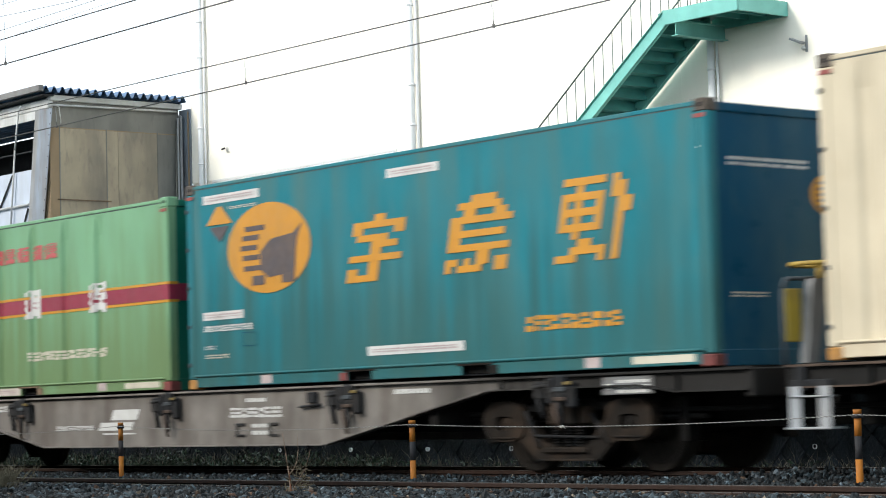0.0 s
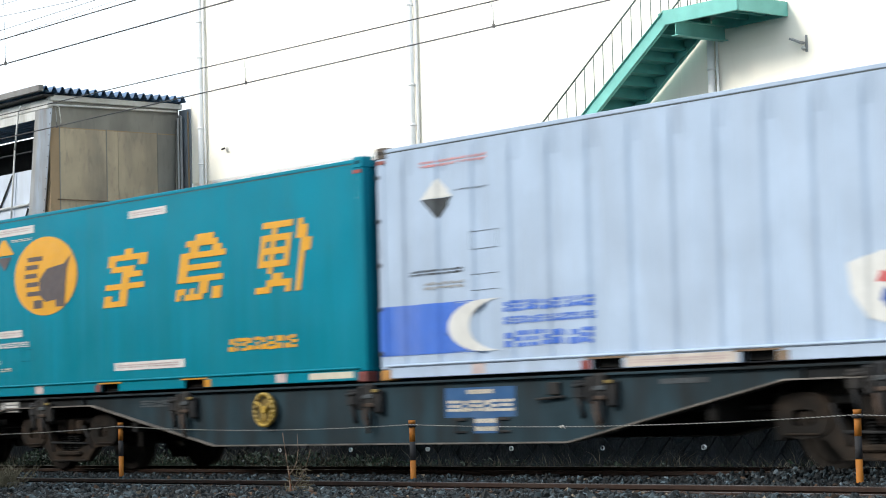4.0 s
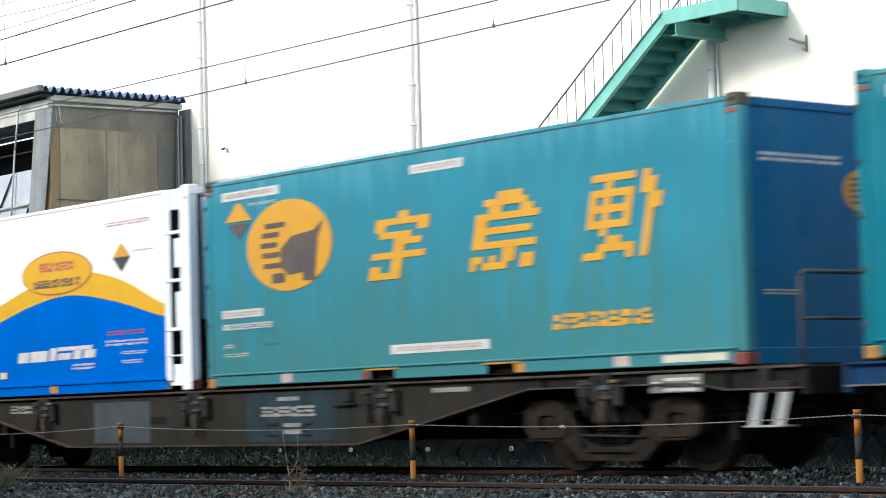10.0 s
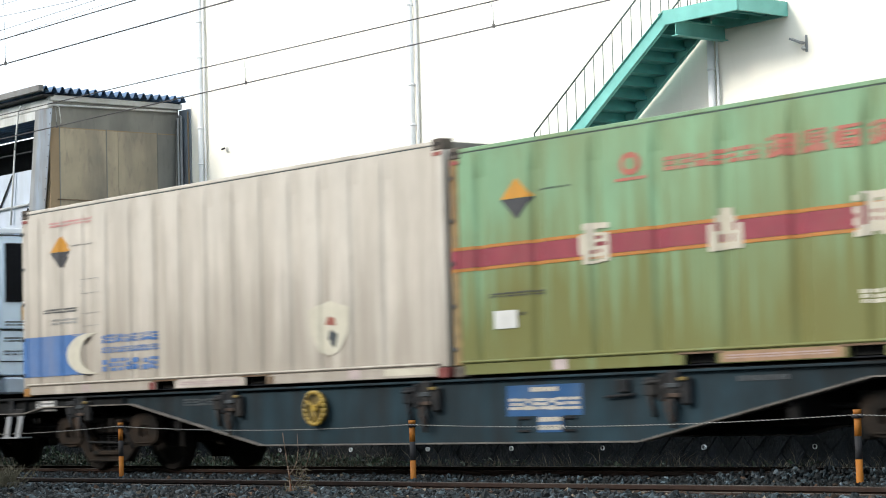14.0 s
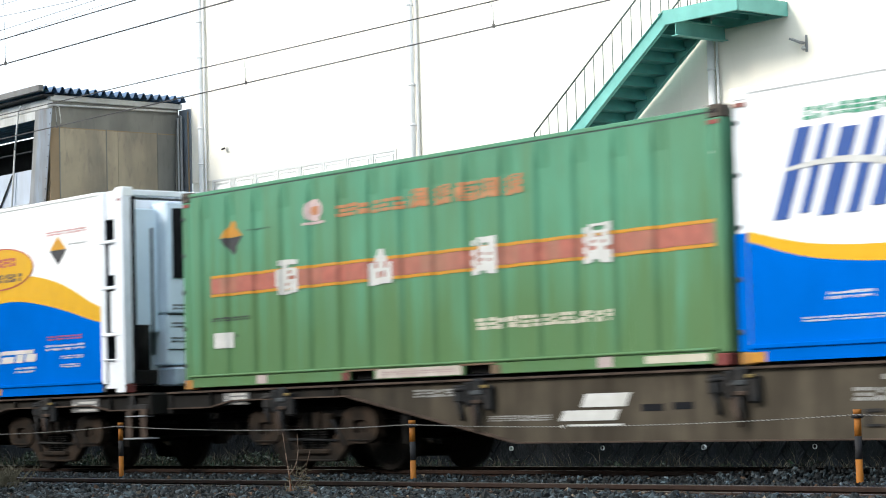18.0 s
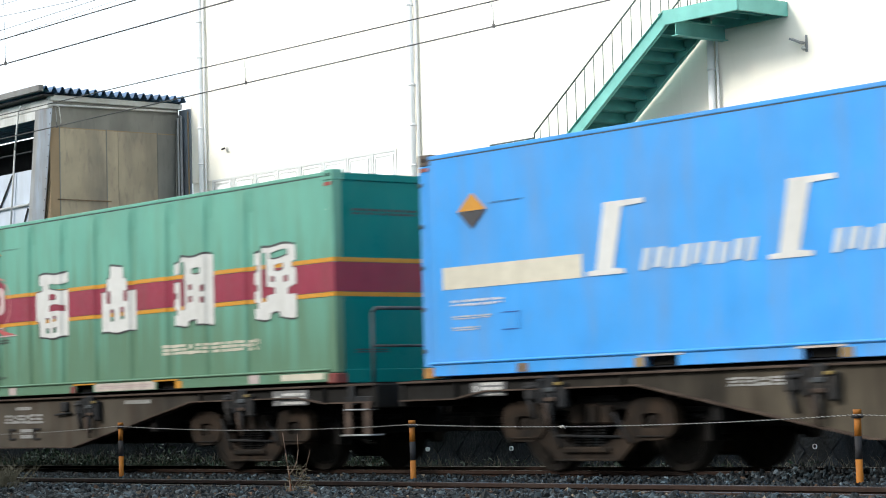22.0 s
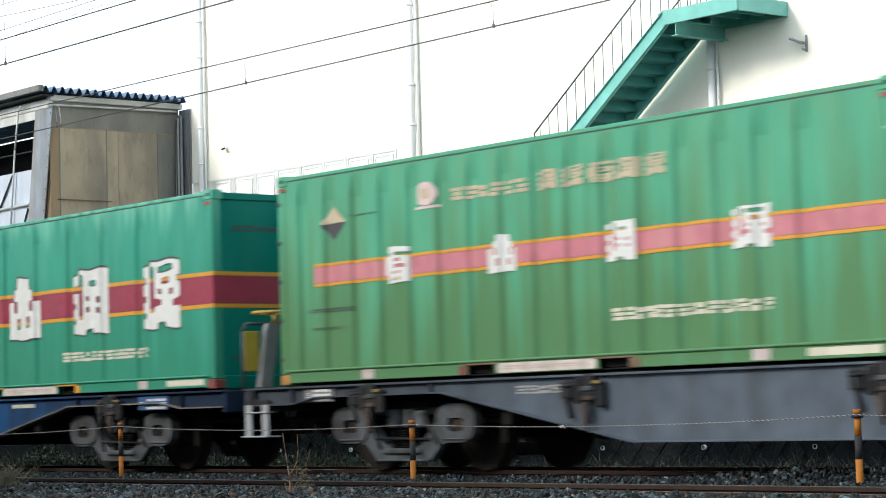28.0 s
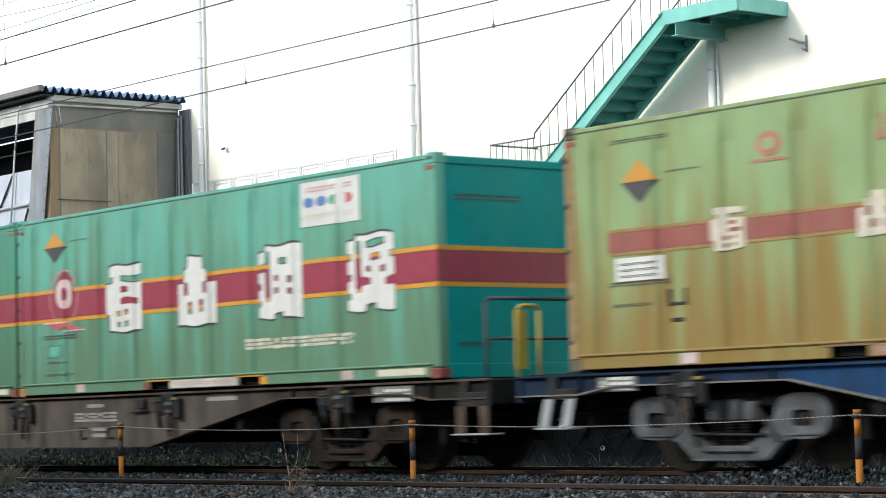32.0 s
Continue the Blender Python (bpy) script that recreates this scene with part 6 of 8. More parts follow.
def end_emblem(ct, length, y, z, ry, rz):
    """The carrier's oval on the end panel, with plain dark bars."""
    x = length / 2 - 0.024
    bm = bmesh.new()
    bm.faces.new([bm.verts.new((x, y + ry * math.cos(math.pi * i / 14), z + rz * math.sin(math.pi * i / 14))) for i in range(28)])
    part("emblem_disc", bm, M["amber"], ct, "amber oval emblem")
    bm = bmesh.new()
    for k in range(5):
        za = z - 0.62 * rz + k * 0.27 * rz
        bm.faces.new([bm.verts.new((x + 0.005, a, b)) for a, b in ((y - 0.65 * ry, za), (y - 0.1 * ry, za), (y - 0.1 * ry, za + 0.13 * rz), (y - 0.65 * ry, za + 0.13 * rz))])
    bm.faces.new([bm.verts.new((x + 0.005, y + ry * a, z + rz * b)) for a, b in ((0.0, -0.55), (0.6, -0.5), (0.7, 0.5), (0.0, 0.2))])
    part("emblem_shape", bm, M["brown_mark"], ct)


M["faded_cream"] = material("faded_cream_marking", (0.50, 0.40, 0.28), 0.15, 9, (0.32, 0.34, 0.2), 0.6, streak=1, rough=0.6, bump=0.03)
M["stripe_ochre"] = material("stripe_faded_ochre", (0.27, 0.155, 0.045), 0.2, 9, (0.22, 0.17, 0.07), 0.6, streak=1, rough=0.6, bump=0.03)
M["stripe_pink"] = material("stripe_faded_pink", (0.47, 0.15, 0.185), 0.14, 5, (0.52, 0.27, 0.25), 0.6, streak=1, rough=0.6, bump=0.03)
M["pale_rose"] = material("pale_rose_marking", (0.62, 0.47, 0.46), 0.12, 9, (0.5, 0.36, 0.34), 0.4, streak=1, rough=0.55, bump=0.03)
M["word_red"] = material("dark_red_marking", (0.30, 0.085, 0.06), 0.15, 9, (0.24, 0.11, 0.07), 0.5, streak=1, rough=0.6, bump=0.03)
M["blue_fresh"] = material("fresh_blue_marking", (0.045, 0.15, 0.58), 0.08, 6, (0.2, 0.26, 0.5), 0.3, streak=1, rough=0.5, bump=0.03)
M["red_cast"] = material("corner_casting_red", (0.20, 0.035, 0.03), 0.25, 12, SOOT, 0.6, rough=0.75)
M["amber_cast"] = material("corner_casting_amber", (0.40, 0.19, 0.04), 0.25, 12, SOOT, 0.5, rough=0.75)
M["seam"] = material("dark_seam_sealant", (0.095, 0.115, 0.115), 0.2, 12, rough=0.7, spec=0.15)
M["seam_pale"] = material("pale_grey_seam_sealant", (0.62, 0.64, 0.66), 0.1, 12, rough=0.7, spec=0.15)
M["post_rust"] = material("rusty_corner_post", (0.27, 0.19, 0.085), 0.3, 8, (0.20, 0.10, 0.035), 0.8, streak=1, low=0.42, rough=0.8)
M["post_olive"] = material("corner_post_ochre_olive", (0.25, 0.235, 0.065), 0.25, 8, (0.20, 0.12, 0.04), 0.5, streak=1, low=0.45, rough=0.7)
M["corner_dull"] = material("corner_mark_dull_red", (0.30, 0.055, 0.045), 0.2, 9, (0.20, 0.12, 0.08), 0.5, rough=0.6, bump=0.03)
M["stripe_maroon"] = material("stripe_old_maroon", (0.25, 0.030, 0.050), 0.14, 5, (0.24, 0.075, 0.06), 0.45, streak=1, rough=0.6, bump=0.03)
M["line_orange"] = material("stripe_line_old_orange", (0.42, 0.16, 0.022), 0.15, 9, (0.28, 0.15, 0.05), 0.4, streak=1, rough=0.6, bump=0.03)
M["label_rusty"] = material("label_strip_rusty", (0.33, 0.20, 0.115), 0.2, 9, (0.22, 0.12, 0.06), 0.6, streak=1, rough=0.65, bump=0.03)
M["label_ink"] = material("label_ink_faded", (0.44, 0.33, 0.33), 0.15, 9, (0.5, 0.42, 0.40), 0.6, rough=0.6, bump=0.03)
PAINTS = {}


def paint(key, base, dirt, amount, **kw):
    if key not in PAINTS:
        kw.setdefault("streak", 1)
        kw.setdefault("rough", 0.48)
        kw.setdefault("spec", 0.16)
        PAINTS[key] = material("container_paint_" + key, base, kw.pop("var", 0.08), kw.pop("scale", 1.6), dirt, amount, bump=0.08, **kw)
    return PAINTS[key]


def post_stripe(ct, L, rows, both=True):
    for z0, z1, m in rows:
        for x0, x1 in ((-L / 2 - 0.001, -L / 2 + 0.135), (L / 2 - 0.135, L / 2 + 0.001)) if both else ((L / 2 - 0.135, L / 2 + 0.001),):
            part("post_stripe", softbox(x0, x1, YF - 0.003, YF + 0.02, z0, z1, 0), m, ct)
        part("post_stripe", softbox(L / 2 - 0.02, L / 2 + 0.003, YF - 0.001, YF + 0.135, z0, z1, 0), m, ct)


def foot_labels(ct, f, L, white_mid=True, old=False):
    f = Face(L)  # the bottom rail is flat
    if white_mid:
        mark(ct, f, "label_strip", M["label_rusty"] if old else M["label_beige"], [(L / 2 - 0.75, L / 2 + 0.76, 0.03, 0.132)], off=0.0105)
        text_bar(ct, f, M["label_ink"], L / 2 - 0.66, L / 2 + 0.66, 0.062, 0.102, off=0.013)
    mark(ct, f, "label_strip", M["label_rusty"] if old else M["cream_mark"], [(L - 1.12, L - 0.26, 0.05, 0.125)], off=0.0105)
    mark(ct, f, "lashing_mark", M["label_pink"], [(1.58, 1.80, 0.035, 0.14)], off=0.0105)
    mark(ct, f, "lashing_mark", M["label_pink"], [(L - 1.80, L - 1.58, 0.035, 0.14)], off=0.0105)


def parcel_container(rel_left, key, base, end, dirt, amt, label, fresh=False, length=9.1, tri=0.0, low_tint=None, crown=None):
    """Teal parcel carrier container with an amber ellipse and three amber signs."""
    L, H = length, 2.55
    du = (length - 9.1) * 1.25
    f = Face(L, pitch=1.0, flat=0.97, depth=0.005, start=0.5)
    sm = paint(key, base, dirt, amt, low=0.42, rough=0.42, spec=0.08, low_tint=low_tint, crown=crown)
    # end paint is the teal darkened: the end's shade is in the colour
    end_shaded = paint(key + "_end", end, dirt, amt * 0.5, rough=0.34, spec=0.07)
    am = M["amber_clear"] if fresh else M["amber"]
    ct = build_container("parcel_container", label, L, H, sm, end_shaded, f, M["amber"] if fresh else M["bogie_brown"], dark_cast=amt >= 0.5)
    bm = bmesh.new()
    f.ellipse(bm, 1.78 + du, 1.66, 0.87, 0.545, 0.008)
    part("emblem_disc", bm, am, ct, "amber oval emblem")
    bm = bmesh.new()
    f.poly(bm, [(1.62 + du, 1.40), (1.78 + du, 1.30), (2.32 + du, 1.34), (2.38 + du, 1.72), (2.50 + du, 1.92), (2.30 + du, 1.80), (1.84 + du, 1.76), (1.62 + du, 1.62)][::-1], 0.012)
    bmesh.ops.recalc_face_normals(bm, faces=list(bm.faces))
    part("emblem_shape", bm, M["brown_mark"], ct, "plain dark wedge on the emblem")
    for z, ua, ub in ((1.88, 1.30, 1.72), (1.77, 1.24, 1.60), (1.65, 1.20, 1.56), (1.53, 1.24, 1.60), (1.40, 1.26, 1.66)):
        mark(ct, f, "emblem_bar", M["brown_mark"], [(ua + du, ub + du, z, z + 0.062)], off=0.012)
    for ua in (1.44, 2.06):
        mark(ct, f, "emblem_bar", M["brown_mark"], [(ua + du, ua + du + 0.26, 1.22, 1.335)], off=0.0125)
    for i, (u0, u1, z0, z1) in enumerate(((3.32, 4.28, 1.13, 1.88), (5.10, 6.12, 1.12, 1.94), (6.88, 7.92, 1.11, 1.96))):
        sign(ct, f, i, u0 + du, u1 + du, z0, z1, am, lean=0.20)
    text_bar(ct, f, am, 6.40, 7.86, 0.44, 0.63, ratio=1.0)
    mark(ct, f, "label_strip", M["white"], [(0.38, 1.60, 2.285, 2.395)])
    text_bar(ct, f, M["label_ink"], 0.45, 1.5, 2.32, 2.37, off=0.009)
    text_bar(ct, f, M["cream_mark"], 0.95, 1.55, 2.19, 2.225)
    mark(ct, f, "label_strip", M["white"], [(4.12, 5.04, 2.265, 2.365)])
    text_bar(ct, f, M["label_ink"], 4.2, 4.95, 2.29, 2.34, off=0.009)
    mark(ct, f, "label_strip", M["white"], [(0.34, 1.22, 0.845, 0.945)])
    text_bar(ct, f, M["label_ink"], 0.38, 1.18, 0.87, 0.92, off=0.009)
    text_bar(ct, f, M["white"], 0.34, 1.42, 0.70, 0.79)
    text_bar(ct, f, M["white"], 0.36, 0.62, 0.48, 0.53)
    text_bar(ct, f, M["cream_mark"], 0.36, 0.90, 0.37, 0.42)
    mark(ct, f, "vent_frame", end_shaded, [(1.18, 1.50, 0.50, 0.505), (1.18, 1.50, 0.66, 0.665), (1.18, 1.187, 0.5, 0.665), (1.493, 1.50, 0.5, 0.665)], off=0.008)
    mark(ct, f, "label_strip", M["white"], [(3.70, 5.40, 0.29, 0.395)])
    text_bar(ct, f, M["label_ink"], 3.78, 5.3, 0.32, 0.365, off=0.009)
    bm = bmesh.new()
    f.poly(bm, [(0.45, 2.02 + tri), (1.02, 2.02 + tri), (0.78, 2.24 + tri), (0.69, 2.24 + tri)], 0.008)
    part("hazard_mark_upper", bm, am, ct)
    bm = bmesh.new()
    f.poly(bm, [(0.52, 1.99 + tri), (0.95, 1.99 + tri), (0.74, 1.80 + tri)][::-1], 0.008)
    part("hazard_mark_lower", bm, M["brown_mark"], ct)
    foot_labels(ct, f, L, white_mid=False)
    end_bars(ct, L, M["white"], 1.93, -0.95, 0.15, 0.085)
    end_emblem(ct, L, 0.52, 1.69, 0.30, 0.215)
    end_bars(ct, L, M["cream_mark"], 0.66, -0.95, -0.45, 0.05)
    return ct, rel_left + L / 2


def carrier_big(rel_left, key, base, end, dirt, amt, label, poster=False, low_tint=None, crown=None):
    """Green carrier container with a broad crimson stripe and four tall white signs."""
    L, H = 9.38, 2.465
    f = Face(L, pitch=0.895, flat=0.66, depth=0.038, start=0.36)
    sm = paint(key, base, dirt, amt, low_tint=low_tint, crown=crown)
    # end paint: cleaner teal than the side, also darkened for shade
    end_shaded = paint(key + "_end", end, dirt, amt * 0.3, rough=0.34, spec=0.07)
    ct = build_container("carrier_container", label, L, H, sm, end_shaded, f, M["amber"])
    mark(ct, f, "stripe", M["stripe_red"], [(0.02, L - 0.02, 1.06, 1.40)])
    mark(ct, f, "stripe_line", M["stripe_yellow"], [(0.02, L - 0.02, 1.405, 1.455)])
    mark(ct, f, "stripe_line", M["stripe_yellow"], [(0.02, L - 0.02, 1.005, 1.055)])
    post_stripe(ct, L, [(1.06, 1.40, M["stripe_red"]), (1.405, 1.455, M["stripe_yellow"]), (1.005, 1.055, M["stripe_yellow"])])
    for x0, x1, m, z0, z1 in ((0, 0, M["stripe_red"], 1.06, 1.40), (0, 0, M["stripe_yellow"], 1.405, 1.455), (0, 0, M["stripe_yellow"], 1.005, 1.055)):
        end_patch(ct, L, "stripe", m, YF + 0.13, -YF - 0.13, z0, z1)
    for k, (u0, u1) in zip((3, 4, 5, 6), ((2.38, 3.22), (4.12, 4.98), (5.92, 6.80), (7.72, 8.62))):
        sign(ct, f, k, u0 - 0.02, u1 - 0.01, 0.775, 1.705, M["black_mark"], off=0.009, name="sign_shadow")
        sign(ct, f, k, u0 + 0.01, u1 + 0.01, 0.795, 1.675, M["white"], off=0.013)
    bm = bmesh.new()
    f.poly(bm, [(1.27, 1.04), (1.50, 1.22), (1.53, 1.42), (1.42, 1.60), (1.27, 1.70), (1.12, 1.60), (1.01, 1.42), (1.04, 1.22)], 0.012)
    part("emblem_disc", bm, M["stripe_red"] if low_tint else M["red_mark"], ct, "crimson pointed emblem")
    for nm, m, ru, rz, off in (("emblem_ring", M["pale_rose"], 0.20, 0.20, 0.016), ("emblem_core", M["stripe_red"], 0.045, 0.09, 0.020)):
        bm = bmesh.new()
        f.ellipse(bm, 1.27, 1.38, ru, rz, off)
        part(nm, bm, m, ct)
    bm = bmesh.new()
    f.poly(bm, [(0.80, 0.985), (1.25, 0.985), (1.78, 0.89), (1.42, 0.885), (1.30, 0.95), (1.15, 0.885)], 0.010)
    part("emblem_tail", bm, M["red_mark"], ct)
    mark(ct, f, "emblem_line", M["pale_rose"], [(0.70, 1.35, 0.985, 1.005), (1.25, 1.82, 0.868, 0.884)], off=0.011)
    bm = bmesh.new()
    for i in range(36):
        a0, a1 = 2 * math.pi * i / 36, 2 * math.pi * (i + 1) / 36
        bm.faces.new([bm.verts.new((1.27 - L / 2 + r * math.cos(a), f.y(1.27 + r * math.cos(a), 1.33 + r * math.sin(a)) - 0.0085, 1.33 + r * math.sin(a))) for r, a in ((0.38, a0), (0.38, a1), (0.362, a1), (0.362, a0))])
    part("emblem_ring", bm, M["pink_mark"], ct)
    diamond(ct, f, 1.04, 2.03, 0.28, 0.215)
    text_bar(ct, f, M["cream_mark"], 5.64, 7.83, 0.44, 0.60, ratio=1.1)
    text_bar(ct, f, M["black_mark"], 0.72, 1.62, 0.77, 0.83)
    mark(ct, f, "vent_frame", M["green_mark"], [(0.80, 1.20, 0.36, 0.37), (0.80, 1.20, 0.68, 0.69), (0.80, 0.81, 0.36, 0.69), (1.19, 1.20, 0.36, 0.69), (0.80, 1.20, 0.52, 0.53)])
    mark(ct, f, "vent_plate", M["vent_teal"], [(0.86, 1.14, 0.535, 0.675)], off=0.008)
    text_bar(ct, f, M["dark_grey"], 0.75, 1.5, 0.27, 0.30)
    text_bar(ct, f, M["dark_grey"], 0.80, 1.3, 0.44, 0.465)
    if poster:
        mark(ct, f, "poster", M["white"], [(6.85, 8.0, 1.84, 2.36)], off=0.010)
        for i, m in enumerate(("blue_mark", "blue_mark", "green_mark", "red_mark")):
            bm = bmesh.new()
            f.ellipse(bm, 7.02 + i * 0.25, 2.12, 0.10, 0.06, 0.014)
            part("poster_patch", bm, M[m], ct)
        text_bar(ct, f, M["pink_mark"], 7.0, 7.85, 2.24, 2.30, off=0.014)
        text_bar(ct, f, M["cream_mark"], 6.95, 7.9, 1.92, 1.98, off=0.014)
    foot_labels(ct, f, L)
    end_bars(ct, L, M["black_mark"], 1.96)
    end_bars(ct, L, M["black_mark"], 0.35, -0.95, -0.45, 0.045)
    return ct, rel_left + L / 2


def carrier_small(rel_left, key, base, end, dirt, amt, label, red="red_mark", stripe="stripe_red", start=0.02, word=True, white_box=0, pitch=0.895, low=0.45, low_tint=None):
    """Green carrier container with a narrow stripe and four small white signs."""
    L, H = 9.38, 2.465
    f = Face(L, pitch=pitch, flat=pitch * (0.74 if pitch > 0.7 else 0.55), depth=0.040, start=0.36)
    sm = paint(key, base, dirt, amt, low=low, low_tint=low_tint)
    old = amt > 0.5
    # end green darkened for shade; old ones also get a dark lower tint
    end_shaded = paint(key + "_end", end, dirt, amt * 0.3, rough=0.34, spec=0.07, low_tint=((0.016, 0.045, 0.038), 0.15, 0.9) if old else None)
    ct = build_container("carrier_container", label, L, H, sm, end_shaded, f, M["amber"] if amt < 0.4 else M["casting"], rusty=old, dark_cast=key == "carrier_dark")
    line = M["stripe_ochre"] if stripe == "stripe_rust" else M["line_orange"] if old else M["stripe_yellow"]
    ink = M["faded_white"] if old else M["white"]
    mark(ct, f, "stripe", M[stripe], [(start, L - 0.02, 1.165, 1.355)])
    mark(ct, f, "stripe_line", line, [(start, L - 0.02, 1.358, 1.392)])
    mark(ct, f, "stripe_line", line, [(start, L - 0.02, 1.128, 1.162)])
    if start < 0.1:
        post_stripe(ct, L, [(1.165, 1.355, M[stripe]), (1.358, 1.392, line), (1.128, 1.162, line)])
        end_patch(ct, L, "stripe", M[stripe], YF + 0.13, -YF - 0.13, 1.15, 1.37)
    for k, u in zip((3, 4, 5, 6), (2.02, 3.83, 5.62, 7.38)):
        sign(ct, f, k, u, u + 0.46, 1.08, 1.49, ink, off=0.012)
    bm = bmesh.new()
    pale = key in ("carrier_dark", "carrier_pink")
    f.ellipse(bm, 2.80, 2.03, 0.19 if pale else 0.15, 0.13 if pale else 0.115, 0.008)
    part("emblem_disc", bm, M["pale_rose"] if pale else M[red], ct)
    bm = bmesh.new()
    f.ellipse(bm, 2.80, 2.03, 0.085, 0.06, 0.012)
    part("emblem_core", bm, M[red] if pale else sm, ct)
    mark(ct, f, "emblem_tail", M["pale_rose"] if pale else M[red], [(2.58, 3.02, 1.865, 1.895)])
    if word:
        text_bar(ct, f, M[red], 3.23, 4.52, 1.90, 2.07, ratio=1.5, seed=5)
        u = 4.62
        for i in range(5):
            sign(ct, f, (5, 6, 3, 5, 6)[i], u, u + 0.33, 1.89, 2.10, M[red], off=0.008)
            u += 0.395
    else:
        u = 4.05
        for i in range(15):
            bm = bmesh.new()
            wd = 0.25 if i != 6 else 0.12
            for k in range(2):
                f.patch(bm, u + 0.03 * k, u + wd - 0.05 * ((i + k) % 3 == 0) + 0.03 * k, 1.93 + 0.125 * k, 2.035 + 0.125 * k, 0.008, lean=0.03)
            part("writing_bar", bm, M["word_red"], ct)
            u += wd + 0.07
    diamond(ct, f, 1.08, 1.84, 0.25, 0.22, top=M["faded_cream"] if key == "carrier_pink" else None)
    text_bar(ct, f, M["cream_mark"], 5.66, 7.83, 0.49, 0.64, ratio=1.1)
    text_bar(ct, f, M["black_mark"], 0.62, 1.45, 0.82, 0.87)
    text_bar(ct, f, M["black_mark"], 0.66, 1.20, 0.62, 0.65)
    if white_box == 1:
        mark(ct, f, "notice_sticker", M["white"], [(0.68, 1.05, 0.49, 0.68)], off=0.012)
    if white_box == 2:
        mark(ct, f, "notice_sticker", M["white"], [(0.72, 1.36, 0.87, 1.10)], off=0.012)
        for i in range(3):
            text_bar(ct, f, M["dark_grey"], 0.78, 1.30, 0.905 + 0.06 * i, 0.93 + 0.06 * i, off=0.0165)
        text_bar(ct, f, M["black_mark"], 0.70, 1.5, 2.24, 2.28)
        part("card_holder", join(softbox(1.42 - L / 2, 1.46 - L / 2, YF + 0.004, YF + 0.05, 0.60, 0.76, 0.003), softbox(1.64 - L / 2, 1.68 - L / 2, YF + 0.004, YF + 0.05, 0.60, 0.76, 0.003), softbox(1.46 - L / 2, 1.64 - L / 2, YF + 0.004, YF + 0.05, 0.60, 0.63, 0.003), softbox(1.47 - L / 2, 1.63 - L / 2, YF + 0.006, YF + 0.05, 0.44, 0.48, 0.003)), M["lock_iron"], ct, "dark rusty card holder")
    foot_labels(ct, f, L, old=old)
    end_bars(ct, L, M["black_mark"], 1.96)
    return ct, rel_left + L / 2


def express_container(rel_left, key, base, end, dirt, amt, label, faded=False, height=2.60, low_tint=None, plain=False):
    """Pale ribbed container with a blue panel, a crescent and a shield."""
    L, H = 9.38, height
    f = Face(L, pitch=0.60, flat=0.36, depth=0.032, start=0.42)
    sm = paint(key, base, dirt, amt, low_tint=low_tint)
    # shaded version of the pale side paint, for the end panel
    end_shaded = paint(key + "_end", end, dirt, amt * 0.5, rough=0.34, spec=0.07)
    ct = build_container("express_container", label, L, H, sm, end_shaded, f, M["casting"])
    if plain:
        foot_labels(ct, f, L)
        return ct, rel_left + L / 2
    bl = M["blue_fresh"] if key == "express_white" else M["blue_mark"]
    c, n = L / 2, 24
    arc = [math.pi * (0.5 + i / n) for i in range(n + 1)]
    outer = [(1.80 + 0.60 * math.cos(a), 0.545 + 0.275 * math.sin(a)) for a in arc]
    inner = [(2.12 + 0.57 * math.cos(a), 0.545 + 0.275 * math.sin(a)) for a in arc]
    bm = bmesh.new()
    for (ua, za), (ub, zb) in zip(outer, outer[1:]):  # the panel ends along the crescent
        cut = [0.14] + [u for u in f.us if 0.15 < u < min(ua, ub)]
        low = [bm.verts.new((u - c, f.y(u, zb) - 0.006, zb)) for u in cut + [ub + 0.05]]
        top = [bm.verts.new((u - c, f.y(u, za) - 0.006, za)) for u in cut + [ua + 0.05]]
        for k in range(len(low) - 1):
            bm.faces.new((low[k], low[k + 1], top[k + 1], top[k]))
    bmesh.ops.remove_doubles(bm, verts=list(bm.verts), dist=0.0004)
    bmesh.ops.recalc_face_normals(bm, faces=list(bm.faces))
    part("blue_panel", bm, bl, ct)
    part("blue_panel", softbox(-c - 0.001, -c + 0.138, YF - 0.003, YF + 0.02, 0.27, 0.82, 0), bl, ct)
    bm = bmesh.new()
    for i in range(n):
        bm.faces.new([bm.verts.new((u - c, YF + 0.001, z)) for u, z in (outer[i], outer[i + 1], inner[i + 1], inner[i])])
    bmesh.ops.recalc_face_normals(bm, faces=list(bm.faces))
    part("crescent", bm, M["white"] if not faded else M["cream_mark"], ct, "pale crescent on the blue panel")
    text_bar(ct, f, bl, 2.12, 3.50, 0.665, 0.80, ratio=0.9)
    text_bar(ct, f, bl, 2.12, 3.50, 0.535, 0.63, ratio=0.9)
    text_bar(ct, f, bl, 2.12, 3.48, 0.29, 0.49, ratio=1.0)
    bm = bmesh.new()
    f.poly(bm, [(6.82, 0.86), (7.22, 0.96), (7.63, 0.86), (7.60, 0.58), (7.40, 0.36), (7.22, 0.31), (7.04, 0.36), (6.86, 0.58)], 0.010)
    part("shield", bm, M["white"] if not faded else M["cream_mark"], ct, "pale shield emblem")
    bm = bmesh.new()
    f.poly(bm, [(7.16, 0.52), (7.34, 0.40), (7.40, 0.56), (7.22, 0.64)], 0.014)
    part("shield_shape", bm, M["dark_grey"] if faded else M["navy"], ct)
    bm = bmesh.new()
    f.poly(bm, [(7.12, 0.68), (7.36, 0.66), (7.34, 0.75), (7.18, 0.78)], 0.014)
    part("shield_shape", bm, M["word_red"] if faded else M["red_mark"], ct)
